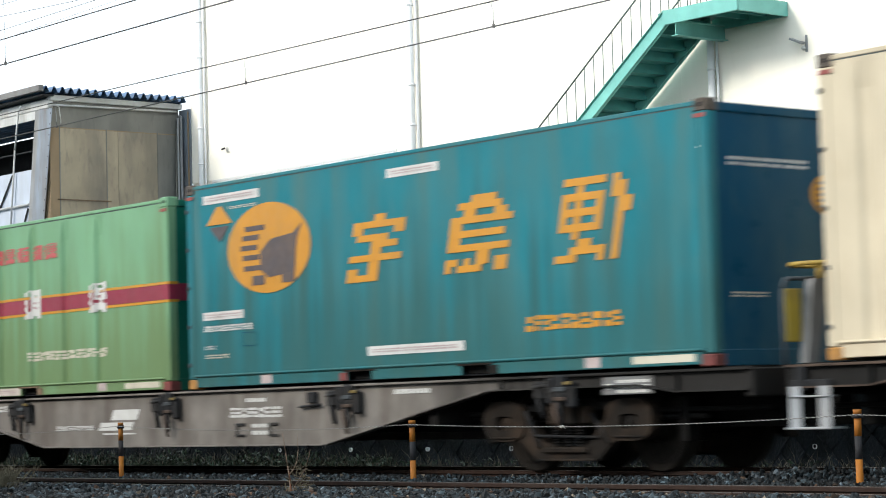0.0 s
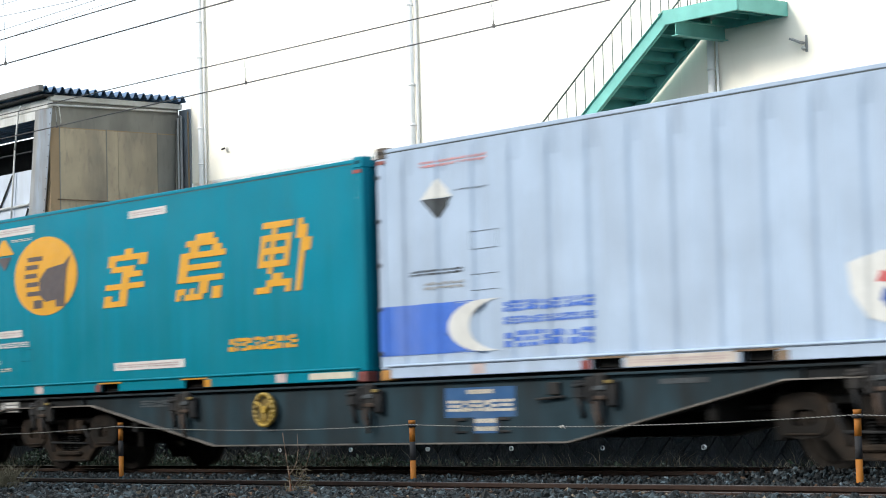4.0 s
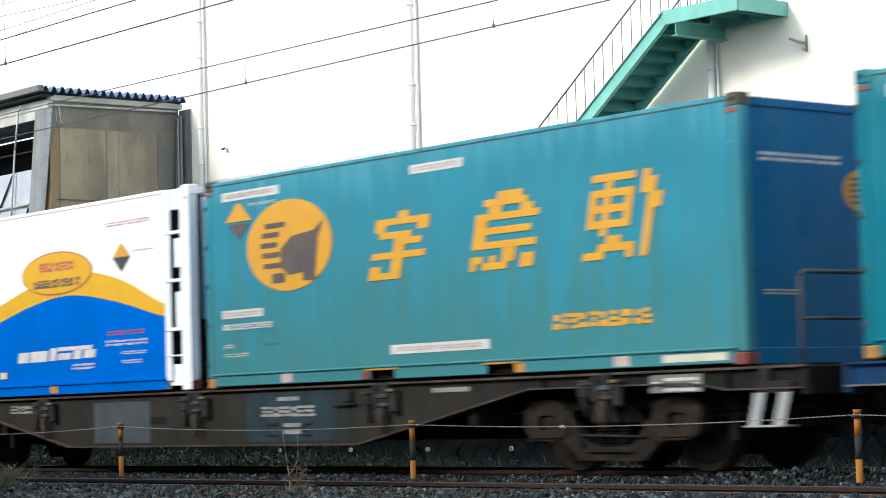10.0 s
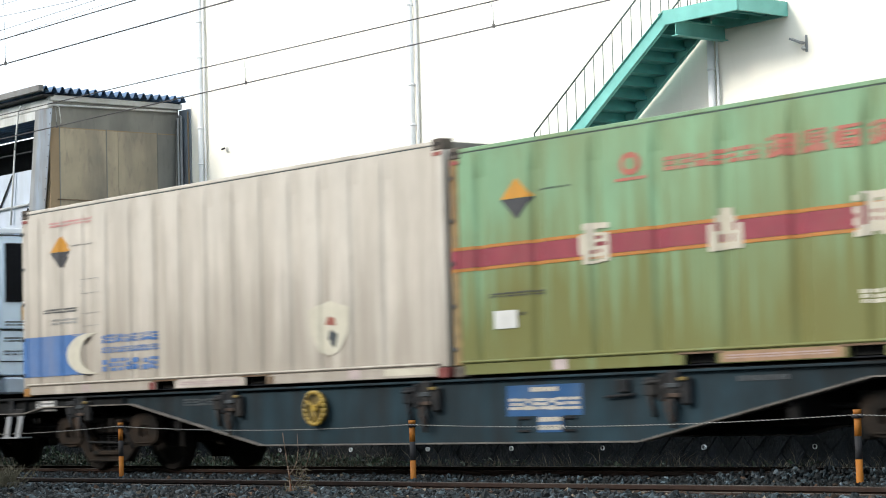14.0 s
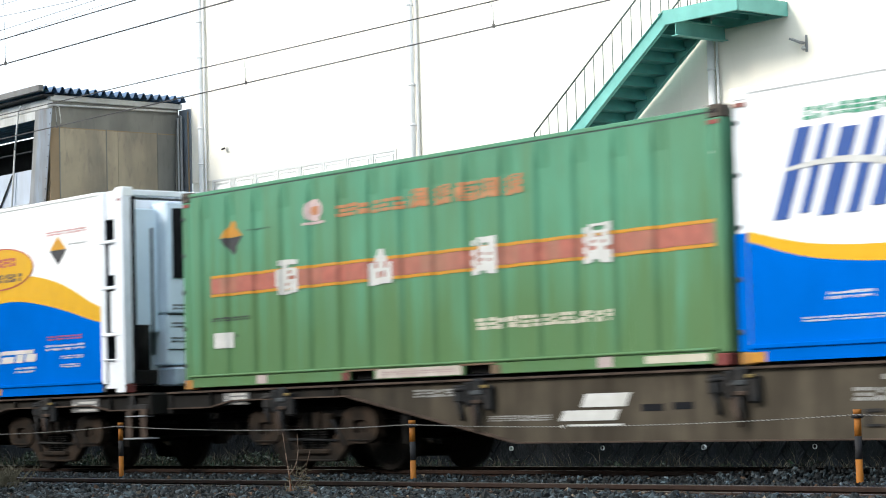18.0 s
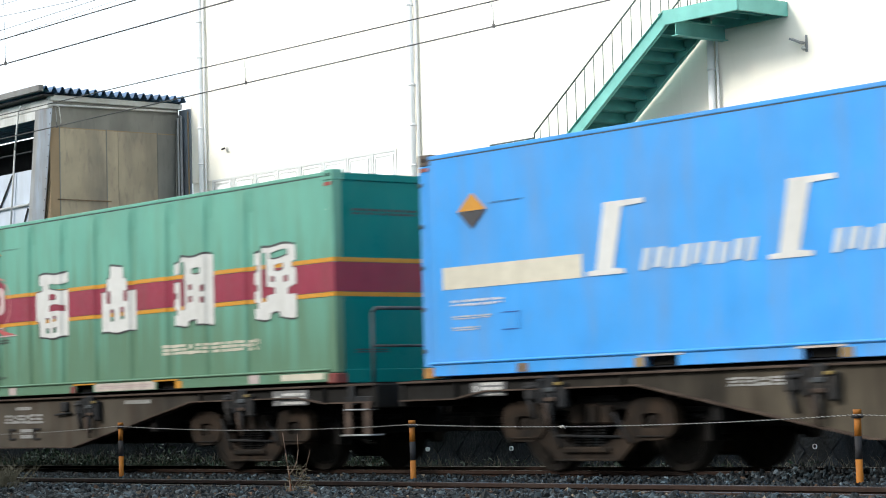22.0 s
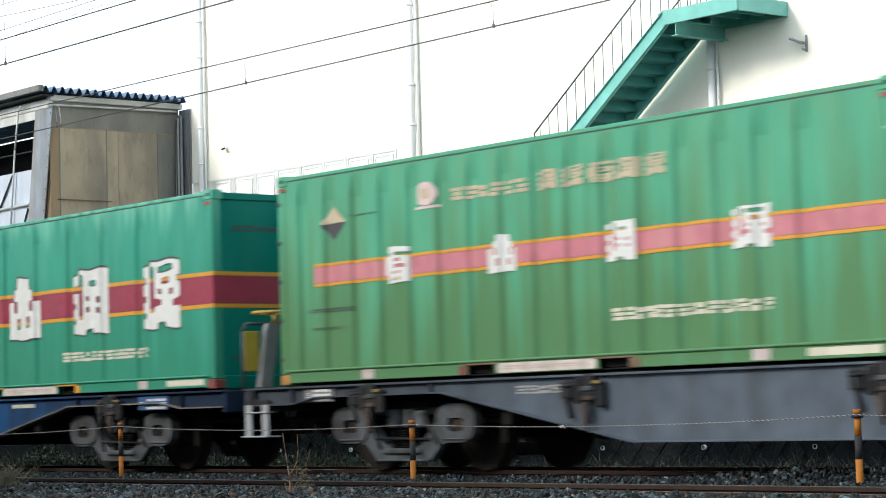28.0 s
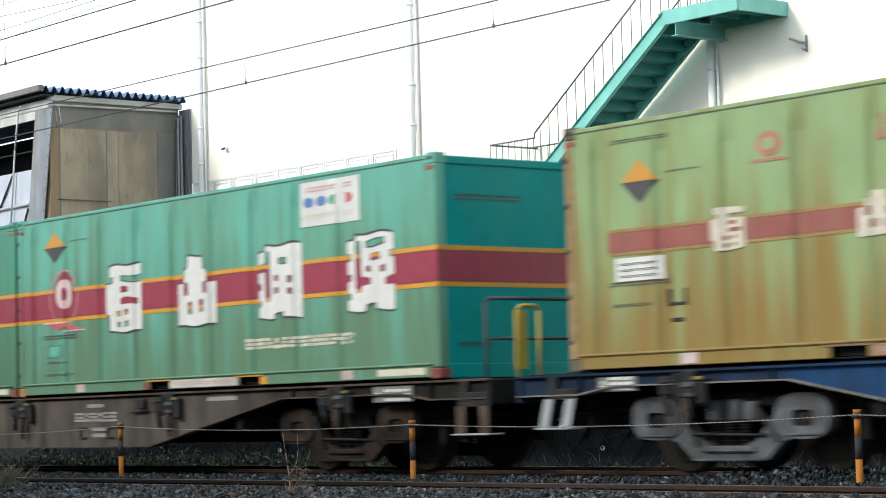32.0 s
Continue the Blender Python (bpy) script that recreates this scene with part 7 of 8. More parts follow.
    diamond(ct, f, 1.05, 1.96, 0.27, 0.22, top=M["white"] if key == "express_white" else None, low=M["dark_grey"] if key == "express_white" else None)
    text_bar(ct, f, M["pink_mark"], 0.78, 1.92, 2.31, 2.38)
    text_bar(ct, f, M["dark_grey"], 0.52, 1.48, 1.13, 1.19)
    text_bar(ct, f, M["wagon_mark"], 0.80, 1.5, 0.97, 1.05)
    mark(ct, f, "vent_frame", M["wagon_mark"] if faded else M["dark_grey"], [(1.60, 2.05, 1.36, 1.365), (1.60, 2.05, 1.55, 1.555), (1.60, 1.607, 1.36, 1.555), (2.043, 2.05, 1.36, 1.555), (1.60, 2.05, 0.92, 0.925), (1.60, 2.05, 1.09, 1.095)])
    foot_labels(ct, f, L)
    end_bars(ct, L, M["black_mark"], 1.93)
    end_bars(ct, L, M["black_mark"], 0.85, -0.7, -0.35, 0.06)
    return ct, rel_left + L / 2


def wave_z(u, up):
    us = (0.0, 0.6, 1.2, 2.05, 2.97, 4.04, 5.25, 6.1, 6.6, 7.07, 7.89, 8.89)
    top = (1.29, 1.11, 1.03, 1.00, 1.07, 1.21, 1.51, 1.645, 1.665, 1.64, 1.47, 1.06)
    low = (1.20, 0.99, 0.89, 0.84, 0.87, 0.99, 1.25, 1.36, 1.355, 1.30, 1.16, 0.92)
    z = top if up else low
    # smooth by averaging over a short run
    return float(np.mean([np.interp(u + d, us, z) for d in np.linspace(-0.35, 0.35, 9)]))


def chilled_container(rel_left, key, label, style=0):
    """White and blue chilled container with a yellow wave, a ladder and a cooling unit at its end."""
    L, H = 9.44, 2.58 + 0.12 * style
    dz = 0.15 * style
    f = Face(L)
    sm = paint("chilled_white", (0.84, 0.85, 0.86), (0.74, 0.75, 0.75), 0.15, rough=0.3, var=0.02)
    blue = paint("chilled_blue", (0.0001, 0.138, 0.62), (0.0005, 0.12, 0.50), 0.2, rough=0.5, spec=0.0)
    ct = build_container("chilled_container", label, L, H, sm, sm, f, None, side_rail=sm, reefer=True, pockets=False)
    c, ue = L / 2, 8.86
    yy = YF + 0.012
    for nm, mat, a, b, off in (("blue_wave", blue, None, 0, 0.004), ("yellow_wave", M["wave_yellow"], 0, 1, 0.005)):
        bm = bmesh.new()
        us = np.linspace(0.13, ue - 0.01, 70)
        row = []
        for u in us:
            z0 = 0.172 if a is None else wave_z(u, False)
            z1 = wave_z(u, b == 1) + (0.045 * style if b == 1 else 0.0)
            row.append((bm.verts.new((u - c, yy - off, z0)), bm.verts.new((u - c, yy - off, z1))))
        for p, q in zip(row, row[1:]):
            bm.faces.new((p[0], q[0], q[1], p[1]))
        part(nm, bm, mat, ct)
    part("blue_sill", join(softbox(-c + 0.13, ue - c, YF - 0.004, YF + 0.0, 0.018, 0.15, 0), softbox(-c + 0.13, ue - c, YF - 0.026, YF - 0.004, 0.140, 0.180, 0.004)), blue, ct)
    part("corner_post_cover", softbox(-c - 0.003, -c + 0.13, YF - 0.005, YF + 0.0, 0.12, 1.22, 0), blue, ct)
    # slanted navy bars, cut by a pale wave
    zb, zt, ln = 1.31 + dz, 2.13 + dz, 0.20
    u0 = 0.46
    for i, wd in enumerate((0.19, 0.13, 0.21, 0.15, 0.19, 0.13, 0.20, 0.20, 0.14, 0.17, 0.19)):
        za, zc = zb + 0.04 * (i % 3 == 1), zt - 0.05 * (i % 4 == 2)
        bm = bmesh.new()
        f.patch(bm, u0 + 0.32 * (za - zb), u0 + wd + 0.32 * (za - zb), za, zc, 0.009, lean=0.32 * (zc - za) / (zt - zb))
        part("navy_bar", bm, M["navy"], ct, "plain slanted navy stripe")
        u0 += wd + 0.115
    bm = bmesh.new()
    us = np.linspace(0.62, 3.6, 26)
    row = []
    for u in us:
        z = 1.70 + dz + 0.075 * math.sin((u - 0.6) * 2.1 + 0.2) - 0.028 * (u - 2)
        th = 0.016 + 0.02 * math.sin((u - 0.6) / 3.0 * math.pi)
        row.append((bm.verts.new((u - c, yy - 0.013, z - th)), bm.verts.new((u - c, yy - 0.013, z + th))))
    for p, q in zip(row, row[1:]):
        bm.faces.new((p[0], q[0], q[1], p[1]))
    part("word_wave", bm, M["white"], ct, "white wave through the word")
    if style == 0:
        text_bar(ct, f, M["green_mark"], 0.86, 2.75, 2.19, 2.33, ratio=1.5)
    else:
        text_bar(ct, f, M["green_mark"], 1.08, 3.03, 1.18, 1.35, ratio=1.5)
    for nm, m, ru, rz, off in (("emblem_disc", M["red_mark"], 0.97, 0.30, 0.009), ("emblem_disc", M["wave_yellow"], 0.945, 0.28, 0.013)):
        bm = bmesh.new()
        f.ellipse(bm, 6.07, 1.675 + dz, ru, rz, off)
        part(nm, bm, m, ct)
    text_bar(ct, f, M["red_mark"], 5.62, 6.55, 1.70 + dz, 1.85 + dz, off=0.017, ratio=1.1)
    text_bar(ct, f, M["brown_mark"], 5.45, 6.75, 1.48 + dz, 1.62 + dz, off=0.017, ratio=1.1)
    diamond(ct, f, 7.78 - 0.06 * style, 1.78 + dz * 1.4, 0.23, 0.20, top=M["amber_clear"])
    text_bar(ct, f, M["pink_mark"], 7.40, 8.50, 2.20, 2.26)
    for u0, u1, z0, z1 in ((4.96, 5.26, 0.475, 0.62), (5.30, 5.78, 0.475, 0.625), (5.84, 6.02, 0.48, 0.655), (6.06, 6.42, 0.485, 0.575), (6.06, 6.98, 0.605, 0.66), (6.48, 6.70, 0.485, 0.60), (6.76, 7.06, 0.49, 0.60)):
        mark(ct, f, "writing_bar", M["white"], [(u0, u1, z0, z1)], off=0.009, lean=0.04)
    text_bar(ct, f, M["white"], 6.45, 7.08, 0.34, 0.42, off=0.009)
    text_bar(ct, f, M["red_mark"], 7.40, 8.34, 0.76, 0.82, off=0.009)
    text_bar(ct, f, M["white"], 7.36, 8.40, 0.62, 0.70, off=0.009)
    text_bar(ct, f, M["white"], 7.75, 8.36, 0.50, 0.545, off=0.009)
    text_bar(ct, f, M["white"], 7.75, 8.26, 0.38, 0.43, off=0.009)
    text_bar(ct, f, M["white"], 1.08, 1.63, 0.55, 0.62, off=0.009)
    text_bar(ct, f, M["white"], 0.78, 1.80, 0.36, 0.405, off=0.009)
    mark(ct, f, "label_strip", M["white"], [(1.85, 2.32, 0.36, 0.45)], off=0.009)
    for u, z, m in ((4.56, 0.31, "cream_mark"), (5.98, 0.08, "amber"), (3.46, 0.08, "red_mark"), (0.22, 0.06, "amber")):
        mark(ct, f, "lashing_mark", M[m], [(u - 0.10, u + 0.10, z - 0.045, z + 0.05)], off=0.020)
    # ladder at the side, open niche behind it
    # recess back and lining are black: its shade is put into their colour
    part("niche_back", softbox(ue - c, c - 0.13, YF + 0.24, YF + 0.27, 0.12, H - 0.1, 0), M["grille_black"], ct)
    part("niche_side", softbox(ue - c - 0.02, ue - c + 0.11, YF + 0.0, YF + 0.24, 0.12, H - 0.02, 0.008), M["ladder_white"], ct)
    part("niche_lining", softbox(ue - c + 0.112, ue - c + 0.118, YF + 0.02, YF + 0.24, 0.14, 2.30, 0), M["grille_black"], ct, "black plate added for the shade in the ladder recess")
    d2 = 0.10 * style
    for z0, z1, u0 in ((0.06, 0.33, 8.90), (0.80, 1.25, 9.05), (1.56, 1.93, 9.03), (2.30, H - 0.02, 8.90)):
        part("niche_plate", softbox(u0 - c, c - 0.20, YF + 0.03, YF + 0.05, z0, z1 + (d2 if z1 < 2.2 else 0.0), 0.004), M["ladder_white"], ct)
    part("niche_hose", bent_tube([(9.0 - c, YF + 0.1, 0.4), (9.1 - c, YF + 0.08, 0.46), (9.18 - c, YF + 0.08, 0.42)], 0.02, 6), M["dark_grey"], ct)
    for z in (0.43, 0.75, 1.37, 1.98):
        part("ladder_rung", softbox(ue - c, c - 0.13, YF - 0.012, YF + 0.02, z, z + (0.045 if z > 0.5 else 0.02), 0.008), M["ladder_white"], ct)
    part("ladder_stile", softbox(c - 0.22, c - 0.0, YF - 0.006, YF + 0.05, 0.0, H - 0.01, 0.01), M["ladder_white"], ct)
    # cooling unit set back in the end frame
    part("unit_frame", join(softbox(c - 0.18, c - 0.02, YF + 0.13, -YF - 0.13, H - 0.10, H - 0.02, 0.01), softbox(c - 0.60, c - 0.50, YF + 0.05, -YF - 0.05, 0.1, H - 0.1, 0)), M["ladder_white"], ct)
    # unit white is tinted blue in the paint for skylight on this end
    part("unit_housing", join(softbox(c - 0.50, c - 0.10, -0.50, 1.08, 1.05, 2.44 + 0.1 * style, 0.02), softbox(c - 0.50, c - 0.14, -0.50, 1.08, 0.36, 1.04, 0.02)), paint("unit_white", (0.74, 0.87, 1.0), (0.55, 0.6, 0.66), 0.2, rough=0.35, var=0.03), ct, "white cooling unit housing")
    part("unit_side", softbox(c - 0.34, c - 0.30, -1.08, -0.52, 0.80, 2.46, 0.012), paint("unit_white", (0.74, 0.87, 1.0), (0.55, 0.6, 0.66), 0.2, rough=0.35, var=0.03), ct, "white side panel of the cooling unit, tinted blue for skylight")
    part("unit_grille", join(softbox(c - 0.098, c - 0.075, -0.42, 0.98, 1.46 + 0.06 * style, 2.34 + 0.12 * style, 0.006), *[softbox(c - 0.079, c - 0.070, -0.41, 0.97, 1.49 + i * 0.068 + 0.06 * style, 1.515 + i * 0.068 + 0.06 * style, 0) for i in range(12)]), M["grille_black"], ct, "black radiator grille")
    part("unit_sump", softbox(c - 0.46, c - 0.06, -0.45, 1.05, 0.08, 0.33, 0.03), M["unit_pale"], ct, "pale lower box of the cooling unit")
    for z, ya, yb in ((0.86, -0.42, 0.05), (0.66, -0.44, 0.3), (1.10, -0.42, -0.05)):
        end_bars(ct, L - (0.14 if z > 1.0 else 0.22), M["dark_grey"], z, ya, yb, 0.07)
    part("unit_gauge", join(softbox(c - 0.10, c - 0.08, -0.16, 0.03, 1.18, 1.40, 0.01)), M["amber_clear"], ct)
    part("unit_gauge", join(softbox(c - 0.10, c - 0.08, 0.52, 0.72, 1.20, 1.38, 0.01)), M["dark_grey"], ct)
    part("unit_latch", join(softbox(c - 0.14, c - 0.11, 0.20, 0.55, 0.86, 0.93, 0.01), softbox(c - 0.14, c - 0.13, -0.48, 1.06, 0.56, 0.575, 0), softbox(c - 0.14, c - 0.13, -0.48, 1.06, 1.03, 1.048, 0)), M["grille_black"], ct)
    part("compressor_unit", join(tube(bmesh.new(), (c - 0.35, -0.8, 0.25), (c - 0.35, -0.8, 0.9), 0.14, 12), tube(bmesh.new(), (c - 0.3, -0.62, 0.5), (c - 0.3, -0.62, 2.2), 0.02, 8), softbox(c - 0.48, c - 0.2, -1.05, -0.6, 0.1, 0.3, 0.02)), M["iron_dark"], ct, "dark pipes and compressor under the cooling unit")
    return ct, rel_left + L / 2


M["liner_cream"] = material("liner_cream_marking", (0.50, 0.56, 0.62), 0.08, 9, (0.36, 0.42, 0.5), 0.4, streak=1, rough=0.55, bump=0.03)


def liner_container(rel_left):
    L, H = 9.38, 2.44
    f = Face(L, pitch=1.02, flat=0.99, depth=0.006, start=0.5)
    sm = paint("liner_blue", (0.062, 0.335, 0.79), (0.17, 0.30, 0.52), 0.55, rough=0.42)
    ct = build_container("liner_container", "sky blue container with cream bands and slanted cream signs", L, H, sm, sm, f, M["label_beige"])
    mark(ct, f, "cream_band", M["cream_mark"], [(0.36, 2.58, 0.95, 1.19)])
    mark(ct, f, "cream_band", M["cream_mark"], [(6.93, 9.20, 0.95, 1.19)])
    for u, z1 in ((2.66, 1.68), (5.12, 1.68)):
        bm = bmesh.new()
        f.poly(bm, [(u, 0.955), (u + 0.54, 0.955), (u + 0.54, 1.0), (u + 0.38, 1.02), (u + 0.53, z1 - 0.06), (u + 0.84, z1 - 0.05), (u + 0.84, z1), (u + 0.26, z1), (u + 0.26, z1 - 0.05), (u + 0.13, 1.01), (u, 1.0)], 0.008)
        bmesh.ops.recalc_face_normals(bm, faces=list(bm.faces))
        part("painted_sign", bm, M["white"], ct, "slanted cream block sign")
    for u0, u1, n in ((3.42, 5.0, 9), (5.88, 6.88, 6)):
        w = (u1 - u0) / n
        for i in range(n):
            bm = bmesh.new()
            f.patch(bm, u0 + i * w, u0 + (i + 0.62 + 0.12 * (i % 2)) * w, 0.965 + 0.02 * (i % 3 == 1), 1.18 - 0.02 * (i % 4 == 2), 0.008, lean=0.06)
            part("slanted_bar", bm, M["liner_cream"], ct)
    diamond(ct, f, 0.88, 1.77, 0.24, 0.20)
    text_bar(ct, f, M["white"], 0.5, 1.36, 0.76, 0.83)
    text_bar(ct, f, M["cream_mark"], 0.5, 1.15, 0.62, 0.66)
    text_bar(ct, f, M["cream_mark"], 0.5, 0.95, 0.50, 0.54)
    mark(ct, f, "vent_frame", M["navy"], [(1.32, 1.6, 0.48, 0.49), (1.32, 1.6, 0.66, 0.67), (1.59, 1.60, 0.48, 0.67)])
    mark(ct, f, "label_strip", M["white"], [(8.30, 9.13, 0.05, 0.14)], off=0.0165)
    mark(ct, f, "lashing_mark", M["casting"], [(7.62, 7.80, 0.03, 0.12)], off=0.0165)
    mark(ct, f, "lashing_mark", M["casting"], [(1.55, 1.72, 0.03, 0.12)], off=0.0165)
    return ct, rel_left + L / 2


def teal_container(rel_left):
    L, H = 9.34, 2.65
    f = Face(L, pitch=1.1, flat=1.07, depth=0.005, start=0.5)
    # lighter teal above a darker lower tint: upper sheen put into the paint
    sm = paint("teal_side", (0.004, 0.345, 0.36), (0.02, 0.38, 0.39), 0.25, rough=0.45, spec=0.05, low_tint=((0.0008, 0.275, 0.30), 1.0, 0.8))
    # the unlit end's shade is mixed into this deeper teal
    end_shaded = paint("teal_end", (0.0005, 0.225, 0.27), (0.02, 0.17, 0.20), 0.2)
    ct = build_container("teal_container", "bright teal container with a white slanted sign and red disc", L, H, sm, end_shaded, f, None)
    bm = bmesh.new()
    f.ellipse(bm, 0.98, 1.46, 0.36, 0.345, 0.008)
    part("emblem_disc", bm, M["red_mark"], ct, "red round emblem")
    bm = bmesh.new()
    f.poly(bm, [(0.74, 1.20), (1.12, 1.20), (1.24, 1.72), (0.86, 1.72)], 0.0115)
    part("emblem_shape", bm, M["white"], ct)
    zb, zt, ln = 1.13, 1.60, 0.42
    for i, u in enumerate((1.36, 1.90, 2.40, 2.98, 3.46, 3.98)):
        za, zc = zb + 0.02 * (i % 2), zt - 0.03 * (i % 3)
        bm = bmesh.new()
        f.patch(bm, u + ln * (za - zb), u + ln * (za - zb) + 0.40, za, zc, 0.009, lean=ln * (zc - za))
        part("slanted_bar", bm, M["white"], ct)
    for z0, u1 in ((2.31, 9.22), (2.07, 9.22), (1.82, 9.22), (1.59, 8.52)):
        text_bar(ct, f, M["white"], 8.0, u1, z0, z0 + 0.12, ratio=1.0)
    text_bar(ct, f, M["white"], 7.98, 8.94, 0.73, 0.82)
    mark(ct, f, "notice_board", M["white"], [(8.40, 9.22, 1.0, 1.43)], off=0.010)
    for i in range(4):
        text_bar(ct, f, M["cream_mark"], 8.47, 9.15, 1.06 + i * 0.09, 1.09 + i * 0.09, off=0.014)
    bm = bmesh.new()
    f.poly(bm, [(7.87, 1.20), (8.13, 0.96), (8.39, 1.20), (8.13, 1.44)], 0.008)
    part("hazard_mark_upper", bm, M["amber_clear"], ct)
    bm = bmesh.new()
    f.poly(bm, [(8.16, 1.10), (8.38, 1.10), (8.38, 1.30), (8.16, 1.30)], 0.012)
    part("hazard_mark_lower", bm, M["black_mark"], ct)
    mark(ct, f, "lashing_mark", M["amber"], [(4.80, 4.96, 2.57, 2.645), (4.80, 4.96, 0.30, 0.38)], off=0.014)
    mark(ct, f, "vent_frame", end_shaded, [(8.4, 8.75, 0.36, 0.367), (8.4, 8.75, 0.58, 0.587), (8.4, 8.407, 0.36, 0.587), (8.743, 8.75, 0.36, 0.587)])
    end_bars(ct, L, M["white"], 2.15, -0.9, 0.2, 0.13)
    end_bars(ct, L, M["pink_mark"], 1.72, -0.9, 0.6, 0.06)
    return ct, rel_left + L / 2


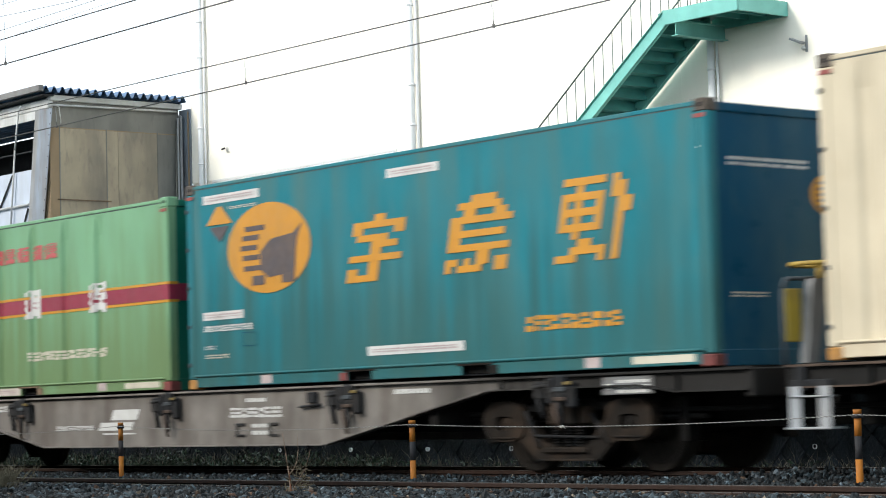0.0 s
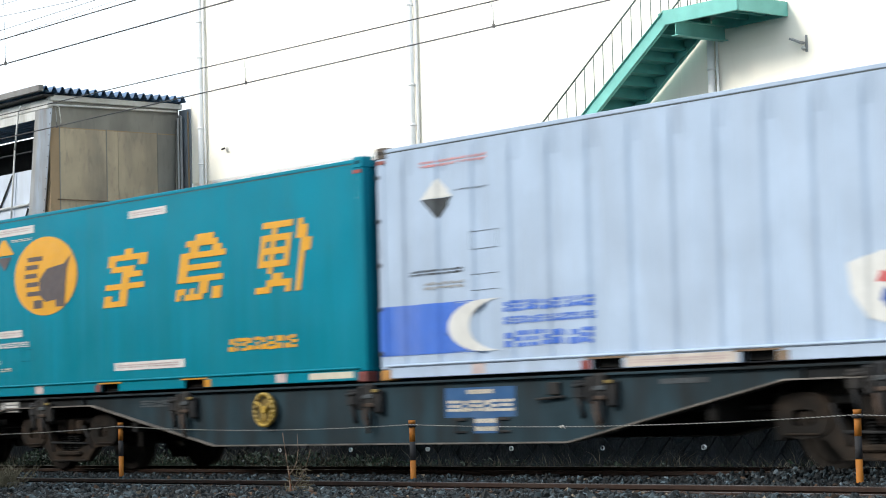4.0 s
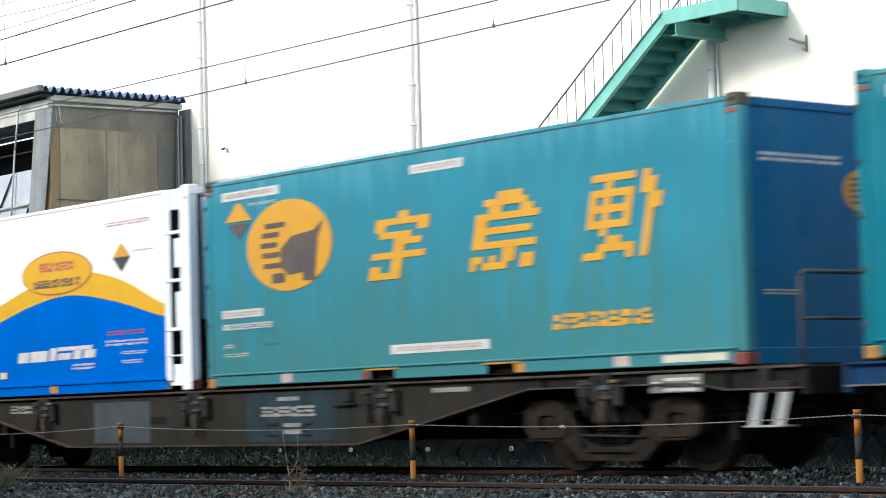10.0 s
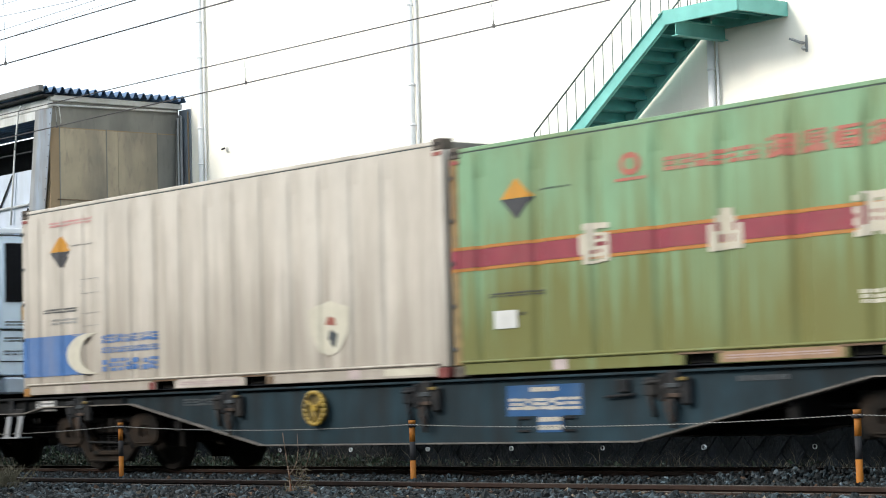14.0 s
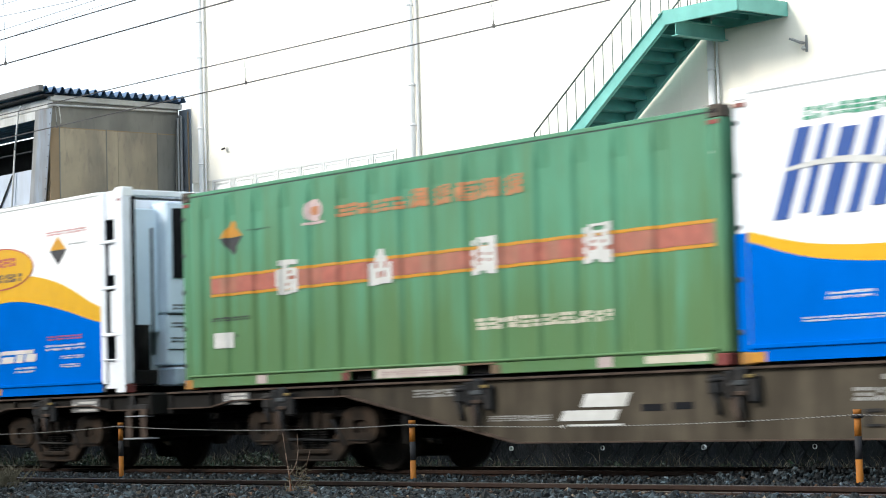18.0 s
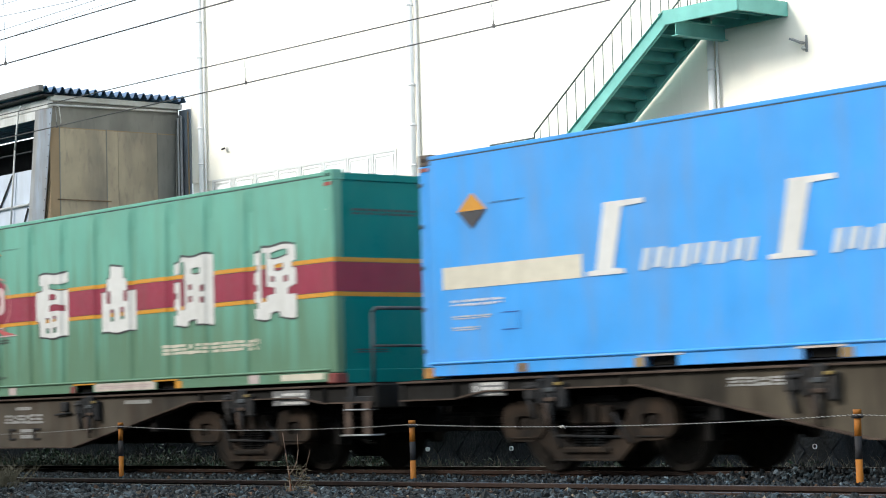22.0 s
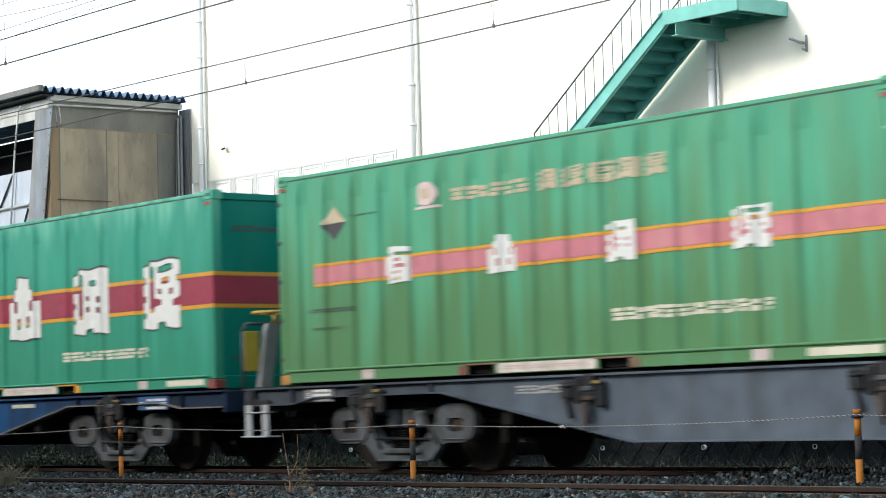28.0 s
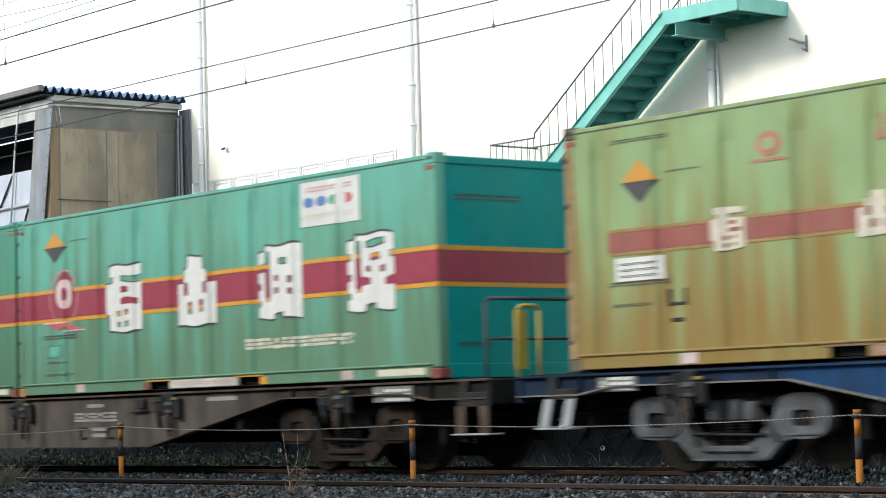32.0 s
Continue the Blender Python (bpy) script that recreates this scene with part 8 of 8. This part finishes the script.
def make_containers():
    return [
        # second colour: the end panel's, darkened to hold its shade
        express_container(1.52, "cream_old", (0.62, 0.54, 0.40), (0.4, 0.36, 0.3), (0.40, 0.30, 0.18), 0.45, "cream ribbed container with rusty top corners", faded=True, height=2.75, plain=True),
        parcel_container(-8.98, "parcel_worn", (0.020, 0.19, 0.235), (0.0005, 0.062, 0.125), (0.10, 0.175, 0.155), 0.6, "weathered teal container with amber oval emblem and amber signs", low_tint=((0.04, 0.11, 0.105), 0.9, 0.7)),
        carrier_small(-18.80, "carrier_a", (0.19, 0.385, 0.225), (0.008, 0.13, 0.09), (0.15, 0.27, 0.12), 0.4, "light green ribbed container with narrow crimson stripe", low_tint=((0.150, 0.215, 0.088), 1.00, 0.75)),
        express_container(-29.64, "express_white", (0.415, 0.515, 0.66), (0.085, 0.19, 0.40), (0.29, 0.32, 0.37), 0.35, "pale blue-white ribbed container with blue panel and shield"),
        # teal sides: the lower tint is the same paint with shade added
        parcel_container(-39.10, "parcel_b", (0.0008, 0.215, 0.315), (0.001, 0.09, 0.135), (0.03, 0.18, 0.22), 0.3, "clean dark teal container with amber oval emblem and amber signs", fresh=True, length=9.2, low_tint=((0.001, 0.17, 0.225), 0.8, 0.6)),
        express_container(-50.44, "express_beige", (0.55, 0.475, 0.385), (0.11, 0.13, 0.15), (0.28, 0.21, 0.14), 0.5, "dusty beige ribbed container with faded blue panel and shield", faded=True, low_tint=((0.35, 0.275, 0.20), 0.9, 0.6)),
        parcel_container(-59.93, "parcel_c", (0.001, 0.165, 0.240), (0.002, 0.09, 0.14), (0.07, 0.26, 0.28), 0.40, "glossy teal container with pale water stains and amber signs", fresh=True, length=9.2, tri=0.27, low_tint=((0.0006, 0.130, 0.175), 1.0, 0.7), crown=((0.20, 0.45, 0.47), 2.40, 0.6)),
        parcel_container(-70.43, "parcel_d", (0.030, 0.25, 0.35), (0.001, 0.12, 0.31), (0.05, 0.22, 0.30), 0.5, "weathered blue-teal container with amber oval emblem and amber signs", fresh=True, low_tint=((0.060, 0.20, 0.195), 0.9, 0.7), crown=((0.13, 0.38, 0.46), 2.38, 0.5)),
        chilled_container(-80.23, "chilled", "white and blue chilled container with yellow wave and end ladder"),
        carrier_small(-90.57, "carrier_olive", (0.232, 0.385, 0.23), (0.004, 0.155, 0.118), (0.20, 0.17, 0.055), 0.55, "grimy olive green ribbed container with maroon stripe", red="faded_red", stripe="stripe_maroon", white_box=1, low_tint=((0.165, 0.148, 0.043), 1.12, 0.85)),
        express_container(-100.06, "express_cream", (0.63, 0.575, 0.505), (0.2, 0.19, 0.18), (0.34, 0.285, 0.22), 0.45, "pale cream ribbed container with faded blue panel and crescent", faded=True, low_tint=((0.35, 0.31, 0.26), 0.75, 0.75)),
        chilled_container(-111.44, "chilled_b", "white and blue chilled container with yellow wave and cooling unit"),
        carrier_small(-120.98, "carrier_dark", (0.115, 0.33, 0.205), (0.008, 0.12, 0.08), (0.14, 0.19, 0.075), 0.45, "dark green close-ribbed container with faded red stripe", red="orange_fade", stripe="faded_red", start=0.62, white_box=1, pitch=0.575, low_tint=((0.105, 0.185, 0.062), 1.1, 0.75)),
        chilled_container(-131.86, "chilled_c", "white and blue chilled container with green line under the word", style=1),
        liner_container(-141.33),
        carrier_big(-152.31, "carrier_sage", (0.15, 0.40, 0.315), (0.001, 0.19, 0.18), (0.15, 0.25, 0.15), 0.45, "sage green ribbed container with broad crimson stripe and white signs", low_tint=((0.112, 0.178, 0.102), 0.95, 0.75)),
        carrier_big(-161.84, "carrier_sage_b", (0.16, 0.40, 0.30), (0.001, 0.18, 0.17), (0.16, 0.23, 0.12), 0.5, "faded sage green container with broad crimson stripe and white signs", low_tint=((0.135, 0.165, 0.085), 1.05, 0.78)),
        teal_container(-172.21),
        carrier_small(-181.80, "carrier_pink", (0.085, 0.35, 0.215), (0.008, 0.13, 0.085), (0.16, 0.28, 0.13), 0.45, "green ribbed container with sun-faded pink stripe", red="faded_cream", stripe="stripe_pink", start=0.7, pitch=0.52, low_tint=((0.081, 0.164, 0.059), 1.10, 0.8)),
        carrier_big(-192.60, "carrier_fresh", (0.034, 0.285, 0.198), (0.001, 0.165, 0.130), (0.10, 0.37, 0.27), 0.35, "clean green ribbed container with broad crimson stripe and white signs", low_tint=((0.028, 0.20, 0.12), 1.0, 0.7), crown=((0.26, 0.55, 0.42), 2.38, 0.6)),
        carrier_small(-202.14, "carrier_rusty", (0.25, 0.36, 0.175), (0.1, 0.16, 0.08), (0.225, 0.20, 0.065), 0.7, "rust-streaked olive tan container with brown-red stripe", red="faded_red", stripe="stripe_rust", start=0.62, word=False, white_box=2, low_tint=((0.230, 0.125, 0.032), 0.92, 0.82)),
        carrier_big(-213.60, "carrier_mint", (0.125, 0.385, 0.30), (0.001, 0.26, 0.25), (0.14, 0.21, 0.12), 0.5, "mint green ribbed container with crimson stripe and a pasted poster", poster=True, low_tint=((0.105, 0.154, 0.077), 1.00, 0.7)),
        carrier_big(-223.05, "carrier_mint_b", (0.07, 0.29, 0.21), (0.003, 0.18, 0.165), (0.14, 0.21, 0.12), 0.5, "green ribbed container with broad crimson stripe and white signs", low_tint=((0.084, 0.133, 0.063), 1.00, 0.7)),
    ]


WAGON_LIST = make_train_wagons()
CONTAINER_LIST = make_containers()

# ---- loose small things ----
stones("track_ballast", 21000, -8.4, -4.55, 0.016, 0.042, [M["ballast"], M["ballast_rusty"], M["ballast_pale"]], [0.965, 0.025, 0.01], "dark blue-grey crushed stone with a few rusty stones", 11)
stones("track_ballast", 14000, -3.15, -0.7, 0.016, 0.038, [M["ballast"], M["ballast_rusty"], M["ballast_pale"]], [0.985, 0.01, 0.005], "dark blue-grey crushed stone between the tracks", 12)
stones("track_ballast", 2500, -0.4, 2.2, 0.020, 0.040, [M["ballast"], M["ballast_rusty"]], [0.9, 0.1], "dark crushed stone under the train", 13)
stones("track_ballast", 480, -5.1, -4.48, 0.020, 0.042, [M["ballast_pale"], M["ballast_rusty"], M["ballast"]], [0.3, 0.35, 0.35], "tan and rusty larger stones along the rail", 15, span=(-15.2, -11.5))
stones("track_ballast", 620, -8.2, -5.0, 0.018, 0.038, [M["ballast_pale"], M["ballast_rusty"], M["ballast"]], [0.3, 0.3, 0.4], "tan and rusty stones scattered over the dark ones", 16, span=(-15.5, -9.5))
blades("green_weeds", 9000, -46, -12, 2.0, 3.9, 0.12, 0.40, M["grass"], "low green weeds before the retaining wall", 21, green_zone=-0.1)
blades("dry_weeds", 7000, -46, -12, 2.2, 3.95, 0.15, 0.55, M["straw"], "dry straw and thin dead stalks before the wall", 22, lean=0.6, width=0.0045, least=0.5)
leaf_litter("weed_leaves", 22000, -46, -12, 2.2, 3.8, 0.02, 0.42, M["leaf"], "small broad green weed leaves", 23, size=0.042)
dry_tuft("bushy tuft of dry straw-coloured grass in the gravel", 24)
dead_plant(-14.90, -6.19, 0.52, 3, "thin dried weed with reddish stems in the gravel")


def motions():
    for w, rel, k, kind in WAGON_LIST:
        walk(w, [(t, pose(s + rel, 0, 0)) for t, s in enumerate(TRAVEL)])
    for c, rel in CONTAINER_LIST:
        walk(c, [(t, pose(s + rel, 0, BASE_Z)) for t, s in enumerate(TRAVEL)])
    times = [i / 10 for i in range(321)]
    turns = np.interp(times, range(33), TRAVEL) / 0.43
    first = {}
    for w, rel, k, kind in WAGON_LIST:
        for o in w.children_recursive:
            if o.name.split(".")[0] == "wheelset":
                x = o.location.x
                side = 1 if x > 0 else -1
                if side not in first:
                    walk(o, [(t, pose(x, 0, 0.43, 0, math.degrees(a) % 360, 0)) for t, a in zip(times, turns)])
                    first[side] = o
                else:
                    o.rotation_mode = "QUATERNION"
                    src = first[side].animation_data
                    o.animation_data_create()
                    o.animation_data.action = src.action
                    o.animation_data.action_slot = src.action_slot


motions()
